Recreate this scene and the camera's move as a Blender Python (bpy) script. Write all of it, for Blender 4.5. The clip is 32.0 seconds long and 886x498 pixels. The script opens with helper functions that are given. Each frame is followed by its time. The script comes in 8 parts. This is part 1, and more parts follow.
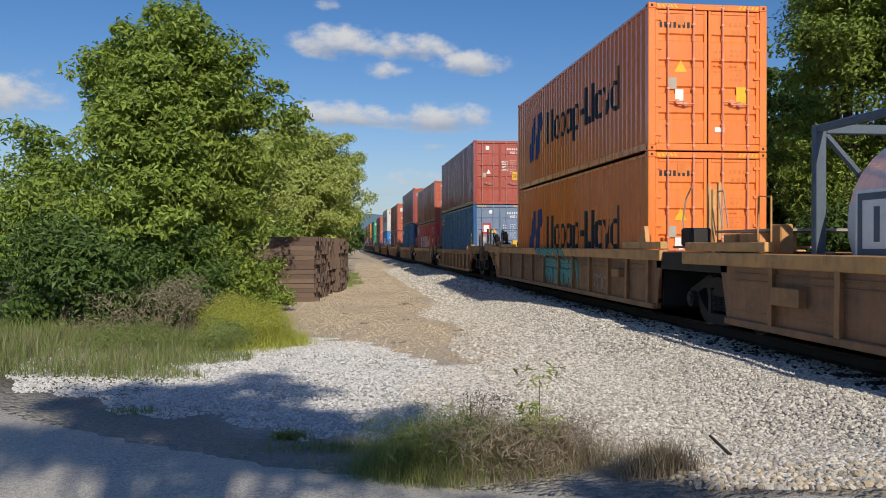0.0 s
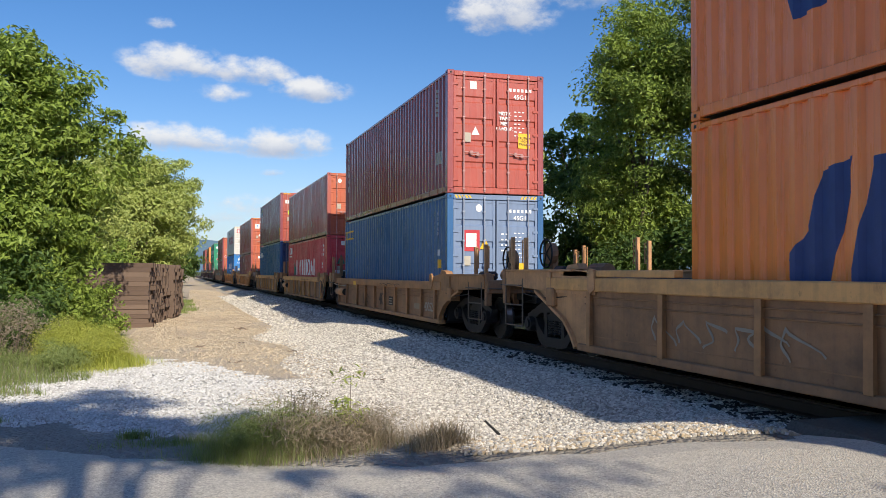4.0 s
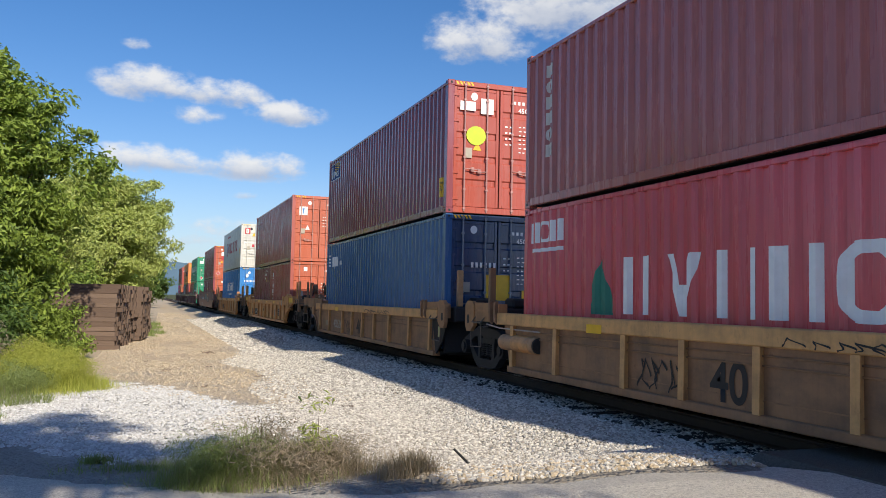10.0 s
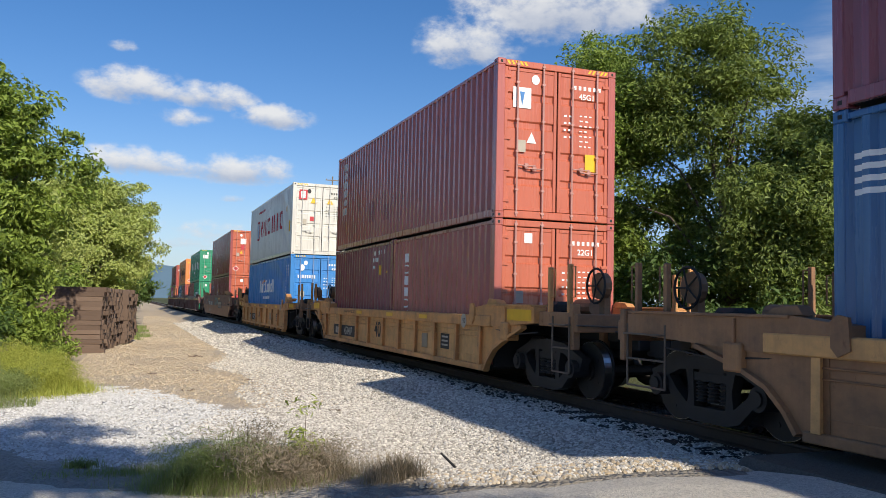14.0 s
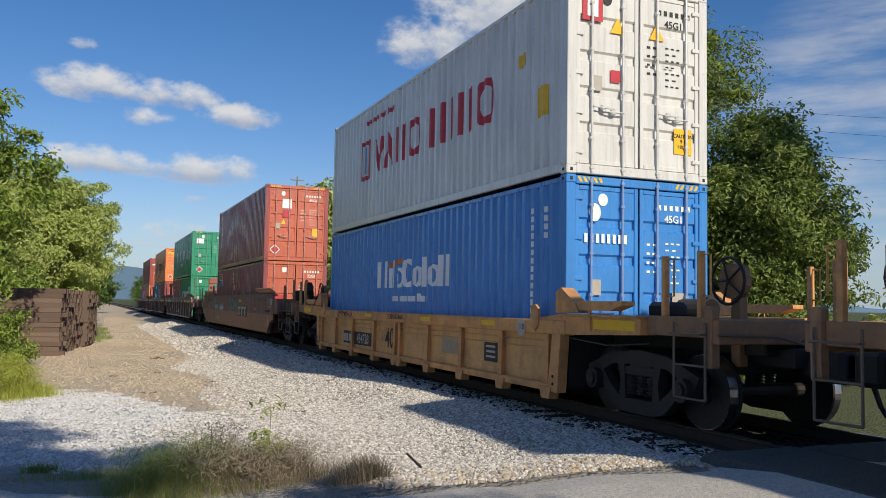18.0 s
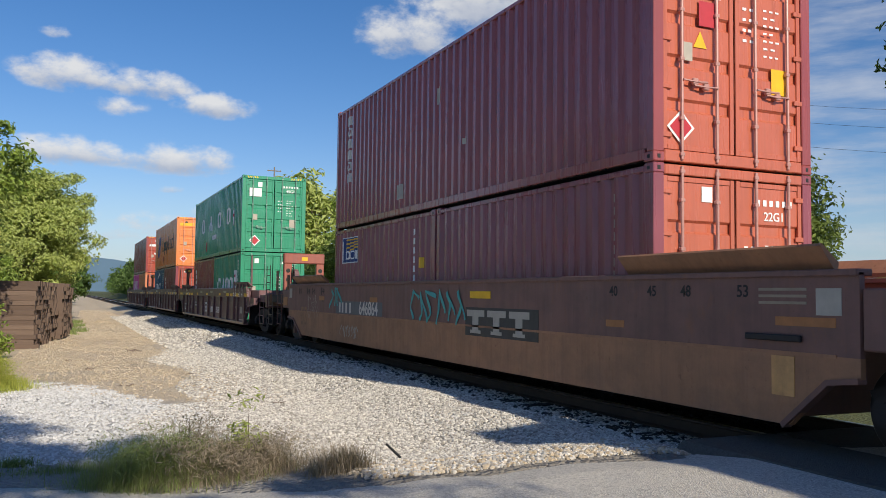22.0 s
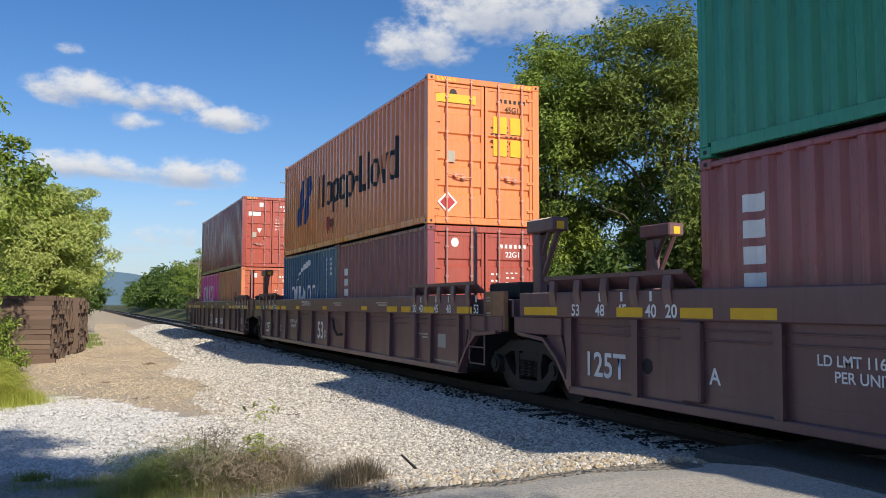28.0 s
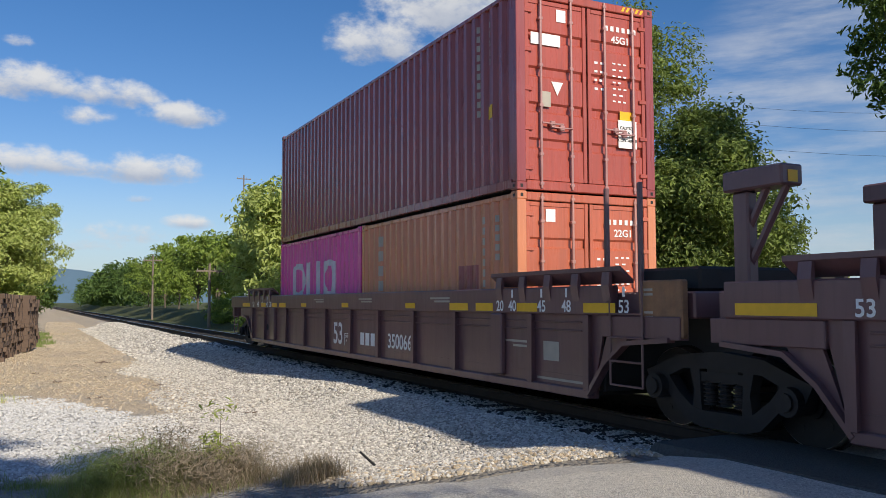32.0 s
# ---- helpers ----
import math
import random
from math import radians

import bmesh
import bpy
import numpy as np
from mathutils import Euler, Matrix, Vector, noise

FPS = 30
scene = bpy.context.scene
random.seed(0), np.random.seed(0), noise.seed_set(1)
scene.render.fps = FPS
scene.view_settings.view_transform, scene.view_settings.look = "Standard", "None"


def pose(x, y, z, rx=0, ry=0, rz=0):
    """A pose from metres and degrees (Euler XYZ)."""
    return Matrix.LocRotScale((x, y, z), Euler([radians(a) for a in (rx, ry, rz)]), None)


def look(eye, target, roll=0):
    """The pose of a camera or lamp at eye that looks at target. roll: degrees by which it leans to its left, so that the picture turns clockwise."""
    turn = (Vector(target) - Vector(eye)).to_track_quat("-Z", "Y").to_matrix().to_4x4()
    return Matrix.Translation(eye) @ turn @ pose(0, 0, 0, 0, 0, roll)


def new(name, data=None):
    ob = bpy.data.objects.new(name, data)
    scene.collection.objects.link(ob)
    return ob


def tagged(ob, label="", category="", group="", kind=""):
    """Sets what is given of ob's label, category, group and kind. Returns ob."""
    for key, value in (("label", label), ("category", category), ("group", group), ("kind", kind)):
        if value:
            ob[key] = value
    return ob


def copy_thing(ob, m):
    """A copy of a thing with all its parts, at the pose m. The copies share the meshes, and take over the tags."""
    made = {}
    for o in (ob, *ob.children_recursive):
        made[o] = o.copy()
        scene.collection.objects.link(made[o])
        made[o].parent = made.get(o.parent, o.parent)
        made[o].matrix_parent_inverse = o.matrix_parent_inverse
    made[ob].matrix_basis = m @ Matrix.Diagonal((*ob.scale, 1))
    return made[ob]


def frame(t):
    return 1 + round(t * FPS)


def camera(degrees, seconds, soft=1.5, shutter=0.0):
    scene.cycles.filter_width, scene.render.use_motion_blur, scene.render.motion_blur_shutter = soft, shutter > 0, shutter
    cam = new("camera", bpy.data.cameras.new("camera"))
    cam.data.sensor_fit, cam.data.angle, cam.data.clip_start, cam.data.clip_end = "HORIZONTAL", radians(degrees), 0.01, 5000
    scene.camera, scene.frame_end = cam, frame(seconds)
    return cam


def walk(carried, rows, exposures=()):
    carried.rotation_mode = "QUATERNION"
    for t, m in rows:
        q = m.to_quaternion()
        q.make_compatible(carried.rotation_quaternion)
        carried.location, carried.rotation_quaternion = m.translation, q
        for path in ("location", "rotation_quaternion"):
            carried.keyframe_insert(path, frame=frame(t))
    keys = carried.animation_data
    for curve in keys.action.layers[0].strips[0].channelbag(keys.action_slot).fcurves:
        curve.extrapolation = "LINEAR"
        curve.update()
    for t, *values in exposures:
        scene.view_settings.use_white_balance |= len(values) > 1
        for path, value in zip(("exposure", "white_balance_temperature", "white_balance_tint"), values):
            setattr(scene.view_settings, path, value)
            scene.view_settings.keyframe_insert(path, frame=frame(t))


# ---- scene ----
# ---- camera ----
cam = camera(55.45, 32.0, soft=0.65)
PATH = [
    (0.0, 0.11, 1.62, 1.42, 89.72, 0.00, -6.88),
    (0.5, 0.06, 1.15, 1.36, 90.16, 0.00, -9.12),
    (1.0, 0.04, 0.31, 1.39, 90.20, 0.05, -10.90),
    (1.5, 0.01, 0.04, 1.38, 90.72, 0.02, -13.18),
    (2.0, 0.00, 0.00, 1.40, 91.18, 0.01, -15.26),
    (2.5, 0.00, 0.00, 1.40, 91.49, 0.01, -16.59),
    (3.0, 0.00, 0.00, 1.40, 91.59, -0.00, -17.27),
    (3.5, 0.00, 0.00, 1.40, 91.55, -0.07, -17.57),
    (5.5, 0.00, 0.00, 1.40, 92.32, -0.50, -18.23),
    (6.0, 0.00, 0.00, 1.40, 92.73, -0.55, -18.43),
    (6.5, 0.00, 0.00, 1.40, 93.02, -0.50, -18.59),
    (7.0, 0.00, 0.00, 1.40, 93.18, -0.48, -18.73),
    (7.5, 0.00, 0.00, 1.40, 93.24, -0.52, -18.88),
    (8.0, 0.00, 0.00, 1.40, 93.26, -0.62, -19.06),
    (8.5, 0.00, 0.00, 1.40, 93.28, -0.77, -19.27),
    (9.0, 0.00, 0.00, 1.40, 93.32, -0.94, -19.44),
    (9.5, 0.00, 0.00, 1.40, 93.38, -1.08, -19.57),
    (10.0, 0.00, 0.00, 1.40, 93.44, -1.13, -19.67),
    (10.5, 0.00, 0.00, 1.40, 93.50, -1.17, -19.74),
    (11.0, 0.00, 0.00, 1.40, 93.57, -1.29, -19.78),
    (11.5, 0.00, 0.00, 1.40, 93.59, -1.24, -19.81),
    (12.0, 0.00, 0.00, 1.40, 93.56, -1.06, -19.86),
    (12.5, 0.00, 0.00, 1.40, 93.58, -1.05, -19.94),
    (13.0, 0.00, 0.00, 1.40, 93.62, -1.11, -20.07),
    (13.5, 0.00, 0.00, 1.40, 93.65, -1.19, -20.27),
    (15.5, 0.00, 0.00, 1.40, 94.09, -1.50, -21.09),
    (16.0, 0.00, 0.00, 1.40, 94.17, -1.47, -21.17),
    (16.5, 0.00, 0.00, 1.40, 94.16, -1.38, -21.32),
    (17.0, 0.00, 0.00, 1.40, 94.09, -1.37, -21.64),
    (17.5, 0.00, 0.00, 1.40, 93.95, -1.26, -22.16),
    (18.0, 0.00, 0.00, 1.40, 93.78, -1.03, -22.84),
    (18.5, 0.00, 0.00, 1.40, 93.66, -0.93, -23.53),
    (19.0, 0.00, 0.00, 1.40, 93.53, -0.82, -24.08),
    (19.5, 0.00, 0.00, 1.40, 93.38, -0.68, -24.39),
    (20.0, 0.00, 0.00, 1.40, 93.26, -0.64, -24.47),
    (20.5, 0.00, 0.00, 1.40, 93.16, -0.58, -24.45),
    (21.0, 0.00, 0.00, 1.40, 93.12, -0.54, -24.40),
    (21.5, 0.00, 0.00, 1.40, 93.13, -0.61, -24.34),
    (22.0, 0.00, 0.00, 1.40, 93.15, -0.71, -24.29),
    (22.5, 0.00, 0.00, 1.40, 93.18, -0.85, -24.26),
    (23.0, 0.00, 0.00, 1.40, 93.20, -0.91, -24.28),
    (23.5, 0.00, 0.00, 1.40, 93.23, -0.91, -24.36),
    (24.0, 0.00, 0.00, 1.40, 93.31, -0.89, -24.49),
    (24.5, 0.00, 0.00, 1.40, 93.42, -0.87, -24.63),
    (26.5, 0.00, 0.00, 1.40, 93.74, -0.84, -24.52),
    (27.0, 0.00, 0.00, 1.40, 93.86, -0.64, -24.14),
    (27.5, 0.00, 0.00, 1.40, 93.91, -0.38, -23.74),
    (28.0, 0.00, 0.00, 1.40, 93.83, -0.09, -23.37),
    (28.5, 0.00, 0.00, 1.40, 93.63, 0.17, -23.10),
    (29.0, 0.00, 0.00, 1.40, 93.41, 0.31, -22.97),
    (29.5, 0.00, 0.00, 1.40, 93.26, 0.32, -23.04),
    (30.0, 0.00, 0.00, 1.40, 93.22, 0.24, -23.34),
    (30.5, 0.00, 0.00, 1.40, 93.30, 0.15, -23.88),
    (31.0, 0.00, 0.00, 1.40, 93.45, 0.07, -24.59),
    (31.5, 0.00, 0.00, 1.40, 93.55, 0.11, -25.36),
    (32.0, 0.00, 0.00, 1.40, 93.58, 0.14, -26.17),
]
# the phone's own exposure drifts with what fills its picture
walk(cam, [(t, pose(*r)) for t, *r in PATH], [(0, -0.36), (1.2, -0.32), (2.2, -0.24), (3.0, 0.10), (5.5, 0.08), (9.0, 0.06), (13.0, 0.0), (16.5, -0.12), (18.0, -0.24), (19.5, -0.05), (21.0, -0.08), (22.0, -0.12), (24.0, 0.05), (26.5, 0.0), (28.0, -0.03), (29.0, -0.12), (30.3, 0.0), (31.0, 0.06), (32.0, -0.15)])

# metres that the train has run along the track, second by second
TRAIN = [(0, -1.9), (0.5, -3.5), (1, -5.83), (2, -11.33), (3, -16.91), (4, -22.64), (5, -28.30), (6, -33.97), (7, -39.62), (8, -45.23), (9, -50.98), (10, -56.63), (11, -62.40), (12, -68.16), (13, -73.87), (14, -79.69), (15, -85.53), (16, -91.37), (17, -97.30), (18, -103.30), (19, -109.26), (20, -115.24), (21, -121.35), (22, -127.43), (23, -133.49), (24, -139.68), (25, -145.82), (26, -151.99), (27, -158.20), (28, -164.37), (29, -170.56), (30, -176.67), (31, -182.85), (32, -189.02)]
XC = 7.27           # the track's centre line; it runs along +y
SIDE = XC - 1.219   # near side of the boxes

# ---- world and sun ----
SUN = Vector((0.23, -1.75, 1.0)).normalized()
world = bpy.data.worlds.new("sky")
scene.world = world
world.use_nodes = True
wn, wl = world.node_tree.nodes, world.node_tree.links
wn.clear()
w_out = wn.new("ShaderNodeOutputWorld")
w_bg = wn.new("ShaderNodeBackground")
w_bg.inputs[1].default_value = 0.105
w_sky = wn.new("ShaderNodeTexSky")
w_sky.sky_type, w_sky.sun_disc = "NISHITA", False
w_sky.sun_elevation, w_sky.sun_rotation = math.asin(SUN.z), math.atan2(SUN.x, SUN.y)
w_sky.air_density, w_sky.dust_density, w_sky.ozone_density = 1.0, 0.25, 2.6
w_geo = wn.new("ShaderNodeTexCoord")


def wmath(op, a, b=None, c=None, clamp=False):
    n = wn.new("ShaderNodeMath")
    n.operation, n.use_clamp = op, clamp
    for i, v in enumerate((a, b, c)):
        if v is None:
            continue
        if isinstance(v, (int, float)):
            n.inputs[i].default_value = v
        else:
            wl.new(v, n.inputs[i])
    return n.outputs[0]


w_noise = wn.new("ShaderNodeTexNoise")
w_noise.inputs["Scale"].default_value = 30.0
w_noise.inputs["Detail"].default_value = 7.0
w_noise.inputs["Roughness"].default_value = 0.58
w_map = wn.new("ShaderNodeMapping")
w_map.inputs["Scale"].default_value = (1.0, 1.0, 1.6)
wl.new(w_geo.outputs["Generated"], w_map.inputs[0])
wl.new(w_map.outputs[0], w_noise.inputs["Vector"])
w_sep = wn.new("ShaderNodeSeparateXYZ")
wl.new(w_geo.outputs["Generated"], w_sep.inputs[0])
w_az = wmath("ARCTAN2", w_sep.outputs[0], w_sep.outputs[1])
w_el = wmath("ARCSINE", w_sep.outputs[2])
# clouds: bearing, height, half width, half height (degrees), thickness
CLOUDS = [(-0.2, 13.2, 3.2, 1.3, 1.0), (4.8, 13.0, 3.2, 1.0, 0.95), (8.8, 12.0, 2.6, 0.95, 1.0), (2.9, 11.6, 1.8, 0.7, 0.5),
          (0.0, 8.5, 4.2, 1.0, 0.95), (6.6, 8.4, 4.0, 1.15, 1.0), (6.4, 6.6, 1.1, 0.32, 0.6), (-0.9, 15.7, 1.0, 0.45, 0.55),
          (21.8, 17.2, 3.6, 2.0, 1.0), (28.5, 19.6, 7.5, 2.8, 1.05), (36.0, 21.5, 7.0, 1.8, 0.7), (9.3, 5.1, 1.7, 0.55, 0.9), (5.0, 4.3, 5.0, 0.8, 0.45),
          (2.5, 3.6, 4.0, 0.6, 0.4), 
          # clouds out of view, most of them added to brighten the shaded sides
          (-25.0, 9.0, 8.0, 2.0, 0.9), (85.0, 16.0, 10.0, 3.0, 0.9), (-60.0, 14.0, 9.0, 2.5, 0.9), (140.0, 20.0, 12.0, 4.0, 0.9), (-130.0, 18.0, 12.0, 3.0, 0.8), (-95.0, 26.0, 12.0, 4.0, 0.95), (-42.0, 30.0, 10.0, 4.0, 0.9), (-110.0, 42.0, 14.0, 5.0, 0.9), (-165.0, 34.0, 12.0, 4.0, 0.9), (110.0, 38.0, 12.0, 4.0, 0.9), (20.0, 48.0, 16.0, 5.0, 0.9), (-70.0, 58.0, 20.0, 6.0, 0.9)]
w_total = None
w_low = None
for az, el, hw, hh, thick in CLOUDS:
    hw, hh = hw * 1.22, hh * 1.35
    dx = wmath("MULTIPLY", wmath("SUBTRACT", w_az, radians(az)), 1 / radians(hw))
    dy = wmath("MULTIPLY", wmath("SUBTRACT", w_el, radians(el)), 1 / radians(hh))
    # flat below, heaped above
    dy = wmath("MULTIPLY", dy, wmath("MULTIPLY_ADD", wmath("LESS_THAN", dy, 0.0), 0.5, 1.0))
    d2 = wmath("ADD", wmath("MULTIPLY", dx, dx), wmath("MULTIPLY", dy, dy))
    f = wmath("MULTIPLY", wmath("SUBTRACT", 1.0, d2, clamp=True), thick)
    w_total = f if w_total is None else wmath("MAXIMUM", w_total, f)
    g = wmath("MULTIPLY", f, dy)
    w_low = g if w_low is None else wmath("ADD", w_low, g)
w_f = wmath("ADD", w_total, wmath("MULTIPLY", wmath("SUBTRACT", w_noise.outputs["Fac"], 0.5), 2.2))
w_in = wmath("MULTIPLY", w_total, 3.0, clamp=True)
w_ramp = wn.new("ShaderNodeMapRange")
w_ramp.interpolation_type = "SMOOTHSTEP"
w_ramp.inputs["From Min"].default_value, w_ramp.inputs["From Max"].default_value = 0.15, 1.05
wl.new(w_f, w_ramp.inputs["Value"])
w_mask = wmath("MULTIPLY", wmath("MULTIPLY", w_ramp.outputs[0], w_in), 0.93)
# thin drawn-out cirrus low in the east
w_map2 = wn.new("ShaderNodeMapping")
w_map2.inputs["Scale"].default_value = (1.0, 1.0, 6.5)
w_map2.inputs["Rotation"].default_value = (0.10, 0.06, 0.0)
wl.new(w_geo.outputs["Generated"], w_map2.inputs[0])
w_noise2 = wn.new("ShaderNodeTexNoise")
w_noise2.inputs["Scale"].default_value, w_noise2.inputs["Detail"].default_value, w_noise2.inputs["Roughness"].default_value = 5.5, 6.0, 0.6
wl.new(w_map2.outputs[0], w_noise2.inputs["Vector"])
cx = wmath("MULTIPLY", wmath("SUBTRACT", w_az, radians(58)), 1 / radians(20))
cy = wmath("MULTIPLY", wmath("SUBTRACT", w_el, radians(11)), 1 / radians(11))
w_cm = wmath("SUBTRACT", 1.0, wmath("ADD", wmath("MULTIPLY", cx, cx), wmath("MULTIPLY", cy, cy)), clamp=True)
w_cr = wn.new("ShaderNodeMapRange")
w_cr.interpolation_type = "SMOOTHSTEP"
w_cr.inputs["From Min"].default_value, w_cr.inputs["From Max"].default_value = 0.36, 0.74
wl.new(w_noise2.outputs["Fac"], w_cr.inputs["Value"])
w_cirrus = wmath("MULTIPLY", wmath("MULTIPLY", w_cr.outputs[0], wmath("MULTIPLY", w_cm, 2.2, clamp=True)), 0.52)
w_mask = wmath("MAXIMUM", w_mask, w_cirrus)
w_shade = wn.new("ShaderNodeMapRange")
w_shade.inputs["From Min"].default_value, w_shade.inputs["From Max"].default_value = -0.35, 0.30
wl.new(wmath("ADD", w_low, wmath("MULTIPLY", wmath("SUBTRACT", w_noise.outputs["Fac"], 0.5), 0.8)), w_shade.inputs["Value"])
w_cc = wn.new("ShaderNodeMix")
w_cc.data_type = "RGBA"
w_cc.inputs["A"].default_value, w_cc.inputs["B"].default_value = (4.3, 4.8, 5.9, 1), (8.0, 8.0, 8.0, 1)
wl.new(w_shade.outputs[0], w_cc.inputs["Factor"])
w_mix = wn.new("ShaderNodeMix")
w_mix.data_type = "RGBA"
wl.new(w_mask, w_mix.inputs["Factor"])
w_hsv = wn.new("ShaderNodeHueSaturation")
w_hsv.inputs["Saturation"].default_value = 1.3
wl.new(w_sky.outputs[0], w_hsv.inputs["Color"])
w_tint = wn.new("ShaderNodeMix")
w_tint.data_type, w_tint.blend_type = "RGBA", "MULTIPLY"
w_tint.inputs["Factor"].default_value, w_tint.inputs["B"].default_value = 1.0, (1.02, 0.94, 1.07, 1)
wl.new(w_hsv.outputs[0], w_tint.inputs["A"])
w_low_el = wn.new("ShaderNodeMapRange")
w_low_el.interpolation_type = "SMOOTHSTEP"
w_low_el.inputs["From Min"].default_value, w_low_el.inputs["From Max"].default_value = radians(9), radians(-1)
w_low_el.inputs["To Max"].default_value = 0.62
wl.new(w_el, w_low_el.inputs["Value"])
w_hor = wn.new("ShaderNodeMix")
w_hor.data_type = "RGBA"
w_hor.inputs["B"].default_value = (3.3, 5.3, 7.4, 1)
wl.new(w_low_el.outputs[0], w_hor.inputs["Factor"])
wl.new(w_tint.outputs["Result"], w_hor.inputs["A"])
wl.new(w_hor.outputs["Result"], w_mix.inputs["A"])
wl.new(w_cc.outputs["Result"], w_mix.inputs["B"])
wl.new(w_mix.outputs["Result"], w_bg.inputs[0])
wl.new(w_bg.outputs[0], w_out.inputs[0])
sun = new("sun", bpy.data.lights.new("sun", "SUN"))
sun.data.energy, sun.data.angle, sun.data.color = 4.7, radians(0.55), (1.0, 0.90, 0.74)
sun.matrix_world = look(SUN * 60, (0, 0, 0))
scene.view_settings.exposure = 0.0


# ---- materials ----
def material(name, rough=0.6, metal=0.0):
    m = bpy.data.materials.new(name)
    m.use_nodes = True
    b = m.node_tree.nodes["Principled BSDF"]
    b.inputs["Roughness"].default_value, b.inputs["Metallic"].default_value = rough, metal
    return m, m.node_tree.nodes, m.node_tree.links, b


def tex(nodes, links, kind, scale, detail=4.0, rough=0.55, stretch=(1, 1, 1), coord="Object", randomise=False):
    tc, mp = nodes.new("ShaderNodeTexCoord"), nodes.new("ShaderNodeMapping")
    mp.inputs["Scale"].default_value = stretch
    links.new(tc.outputs[coord], mp.inputs[0])
    if randomise:
        info, mul = nodes.new("ShaderNodeObjectInfo"), nodes.new("ShaderNodeMath")
        mul.operation = "MULTIPLY"
        mul.inputs[1].default_value = 40.0
        links.new(info.outputs["Random"], mul.inputs[0])
        links.new(mul.outputs[0], mp.inputs["Location"])
    n = nodes.new(kind)
    n.inputs["Scale"].default_value = scale
    if kind == "ShaderNodeTexNoise":
        n.inputs["Detail"].default_value, n.inputs["Roughness"].default_value = detail, rough
    links.new(mp.outputs[0], n.inputs["Vector"])
    return n


def ramp(nodes, links, value, stops):
    r = nodes.new("ShaderNodeValToRGB")
    while len(r.color_ramp.elements) < len(stops):
        r.color_ramp.elements.new(0.5)
    for e, (p, c) in zip(r.color_ramp.elements, stops):
        e.position, e.color = p, (*c, 1)
    links.new(value, r.inputs[0])
    return r.outputs[0]


def mixc(nodes, links, fac, a, b, mode="MIX"):
    n = nodes.new("ShaderNodeMix")
    n.data_type, n.blend_type = "RGBA", mode
    for key, v in (("Factor", fac), ("A", a), ("B", b)):
        if isinstance(v, (int, float)):
            n.inputs[key].default_value = v
        elif isinstance(v, tuple):
            n.inputs[key].default_value = (*v, 1)
        else:
            links.new(v, n.inputs[key])
    return n.outputs["Result"]


def maths(nodes, links, op, a, b=0.0, clamp=False):
    n = nodes.new("ShaderNodeMath")
    n.operation, n.use_clamp = op, clamp
    for i, v in enumerate((a, b)):
        if isinstance(v, (int, float)):
            n.inputs[i].default_value = v
        else:
            links.new(v, n.inputs[i])
    return n.outputs[0]


def bumped(nodes, links, bsdf, height, strength, distance):
    bp = nodes.new("ShaderNodeBump")
    bp.inputs["Strength"].default_value, bp.inputs["Distance"].default_value = strength, distance
    links.new(height, bp.inputs["Height"])
    links.new(bp.outputs[0], bsdf.inputs["Normal"])


def sized(c, k):
    return tuple(min(1.0, v * k) for v in c)


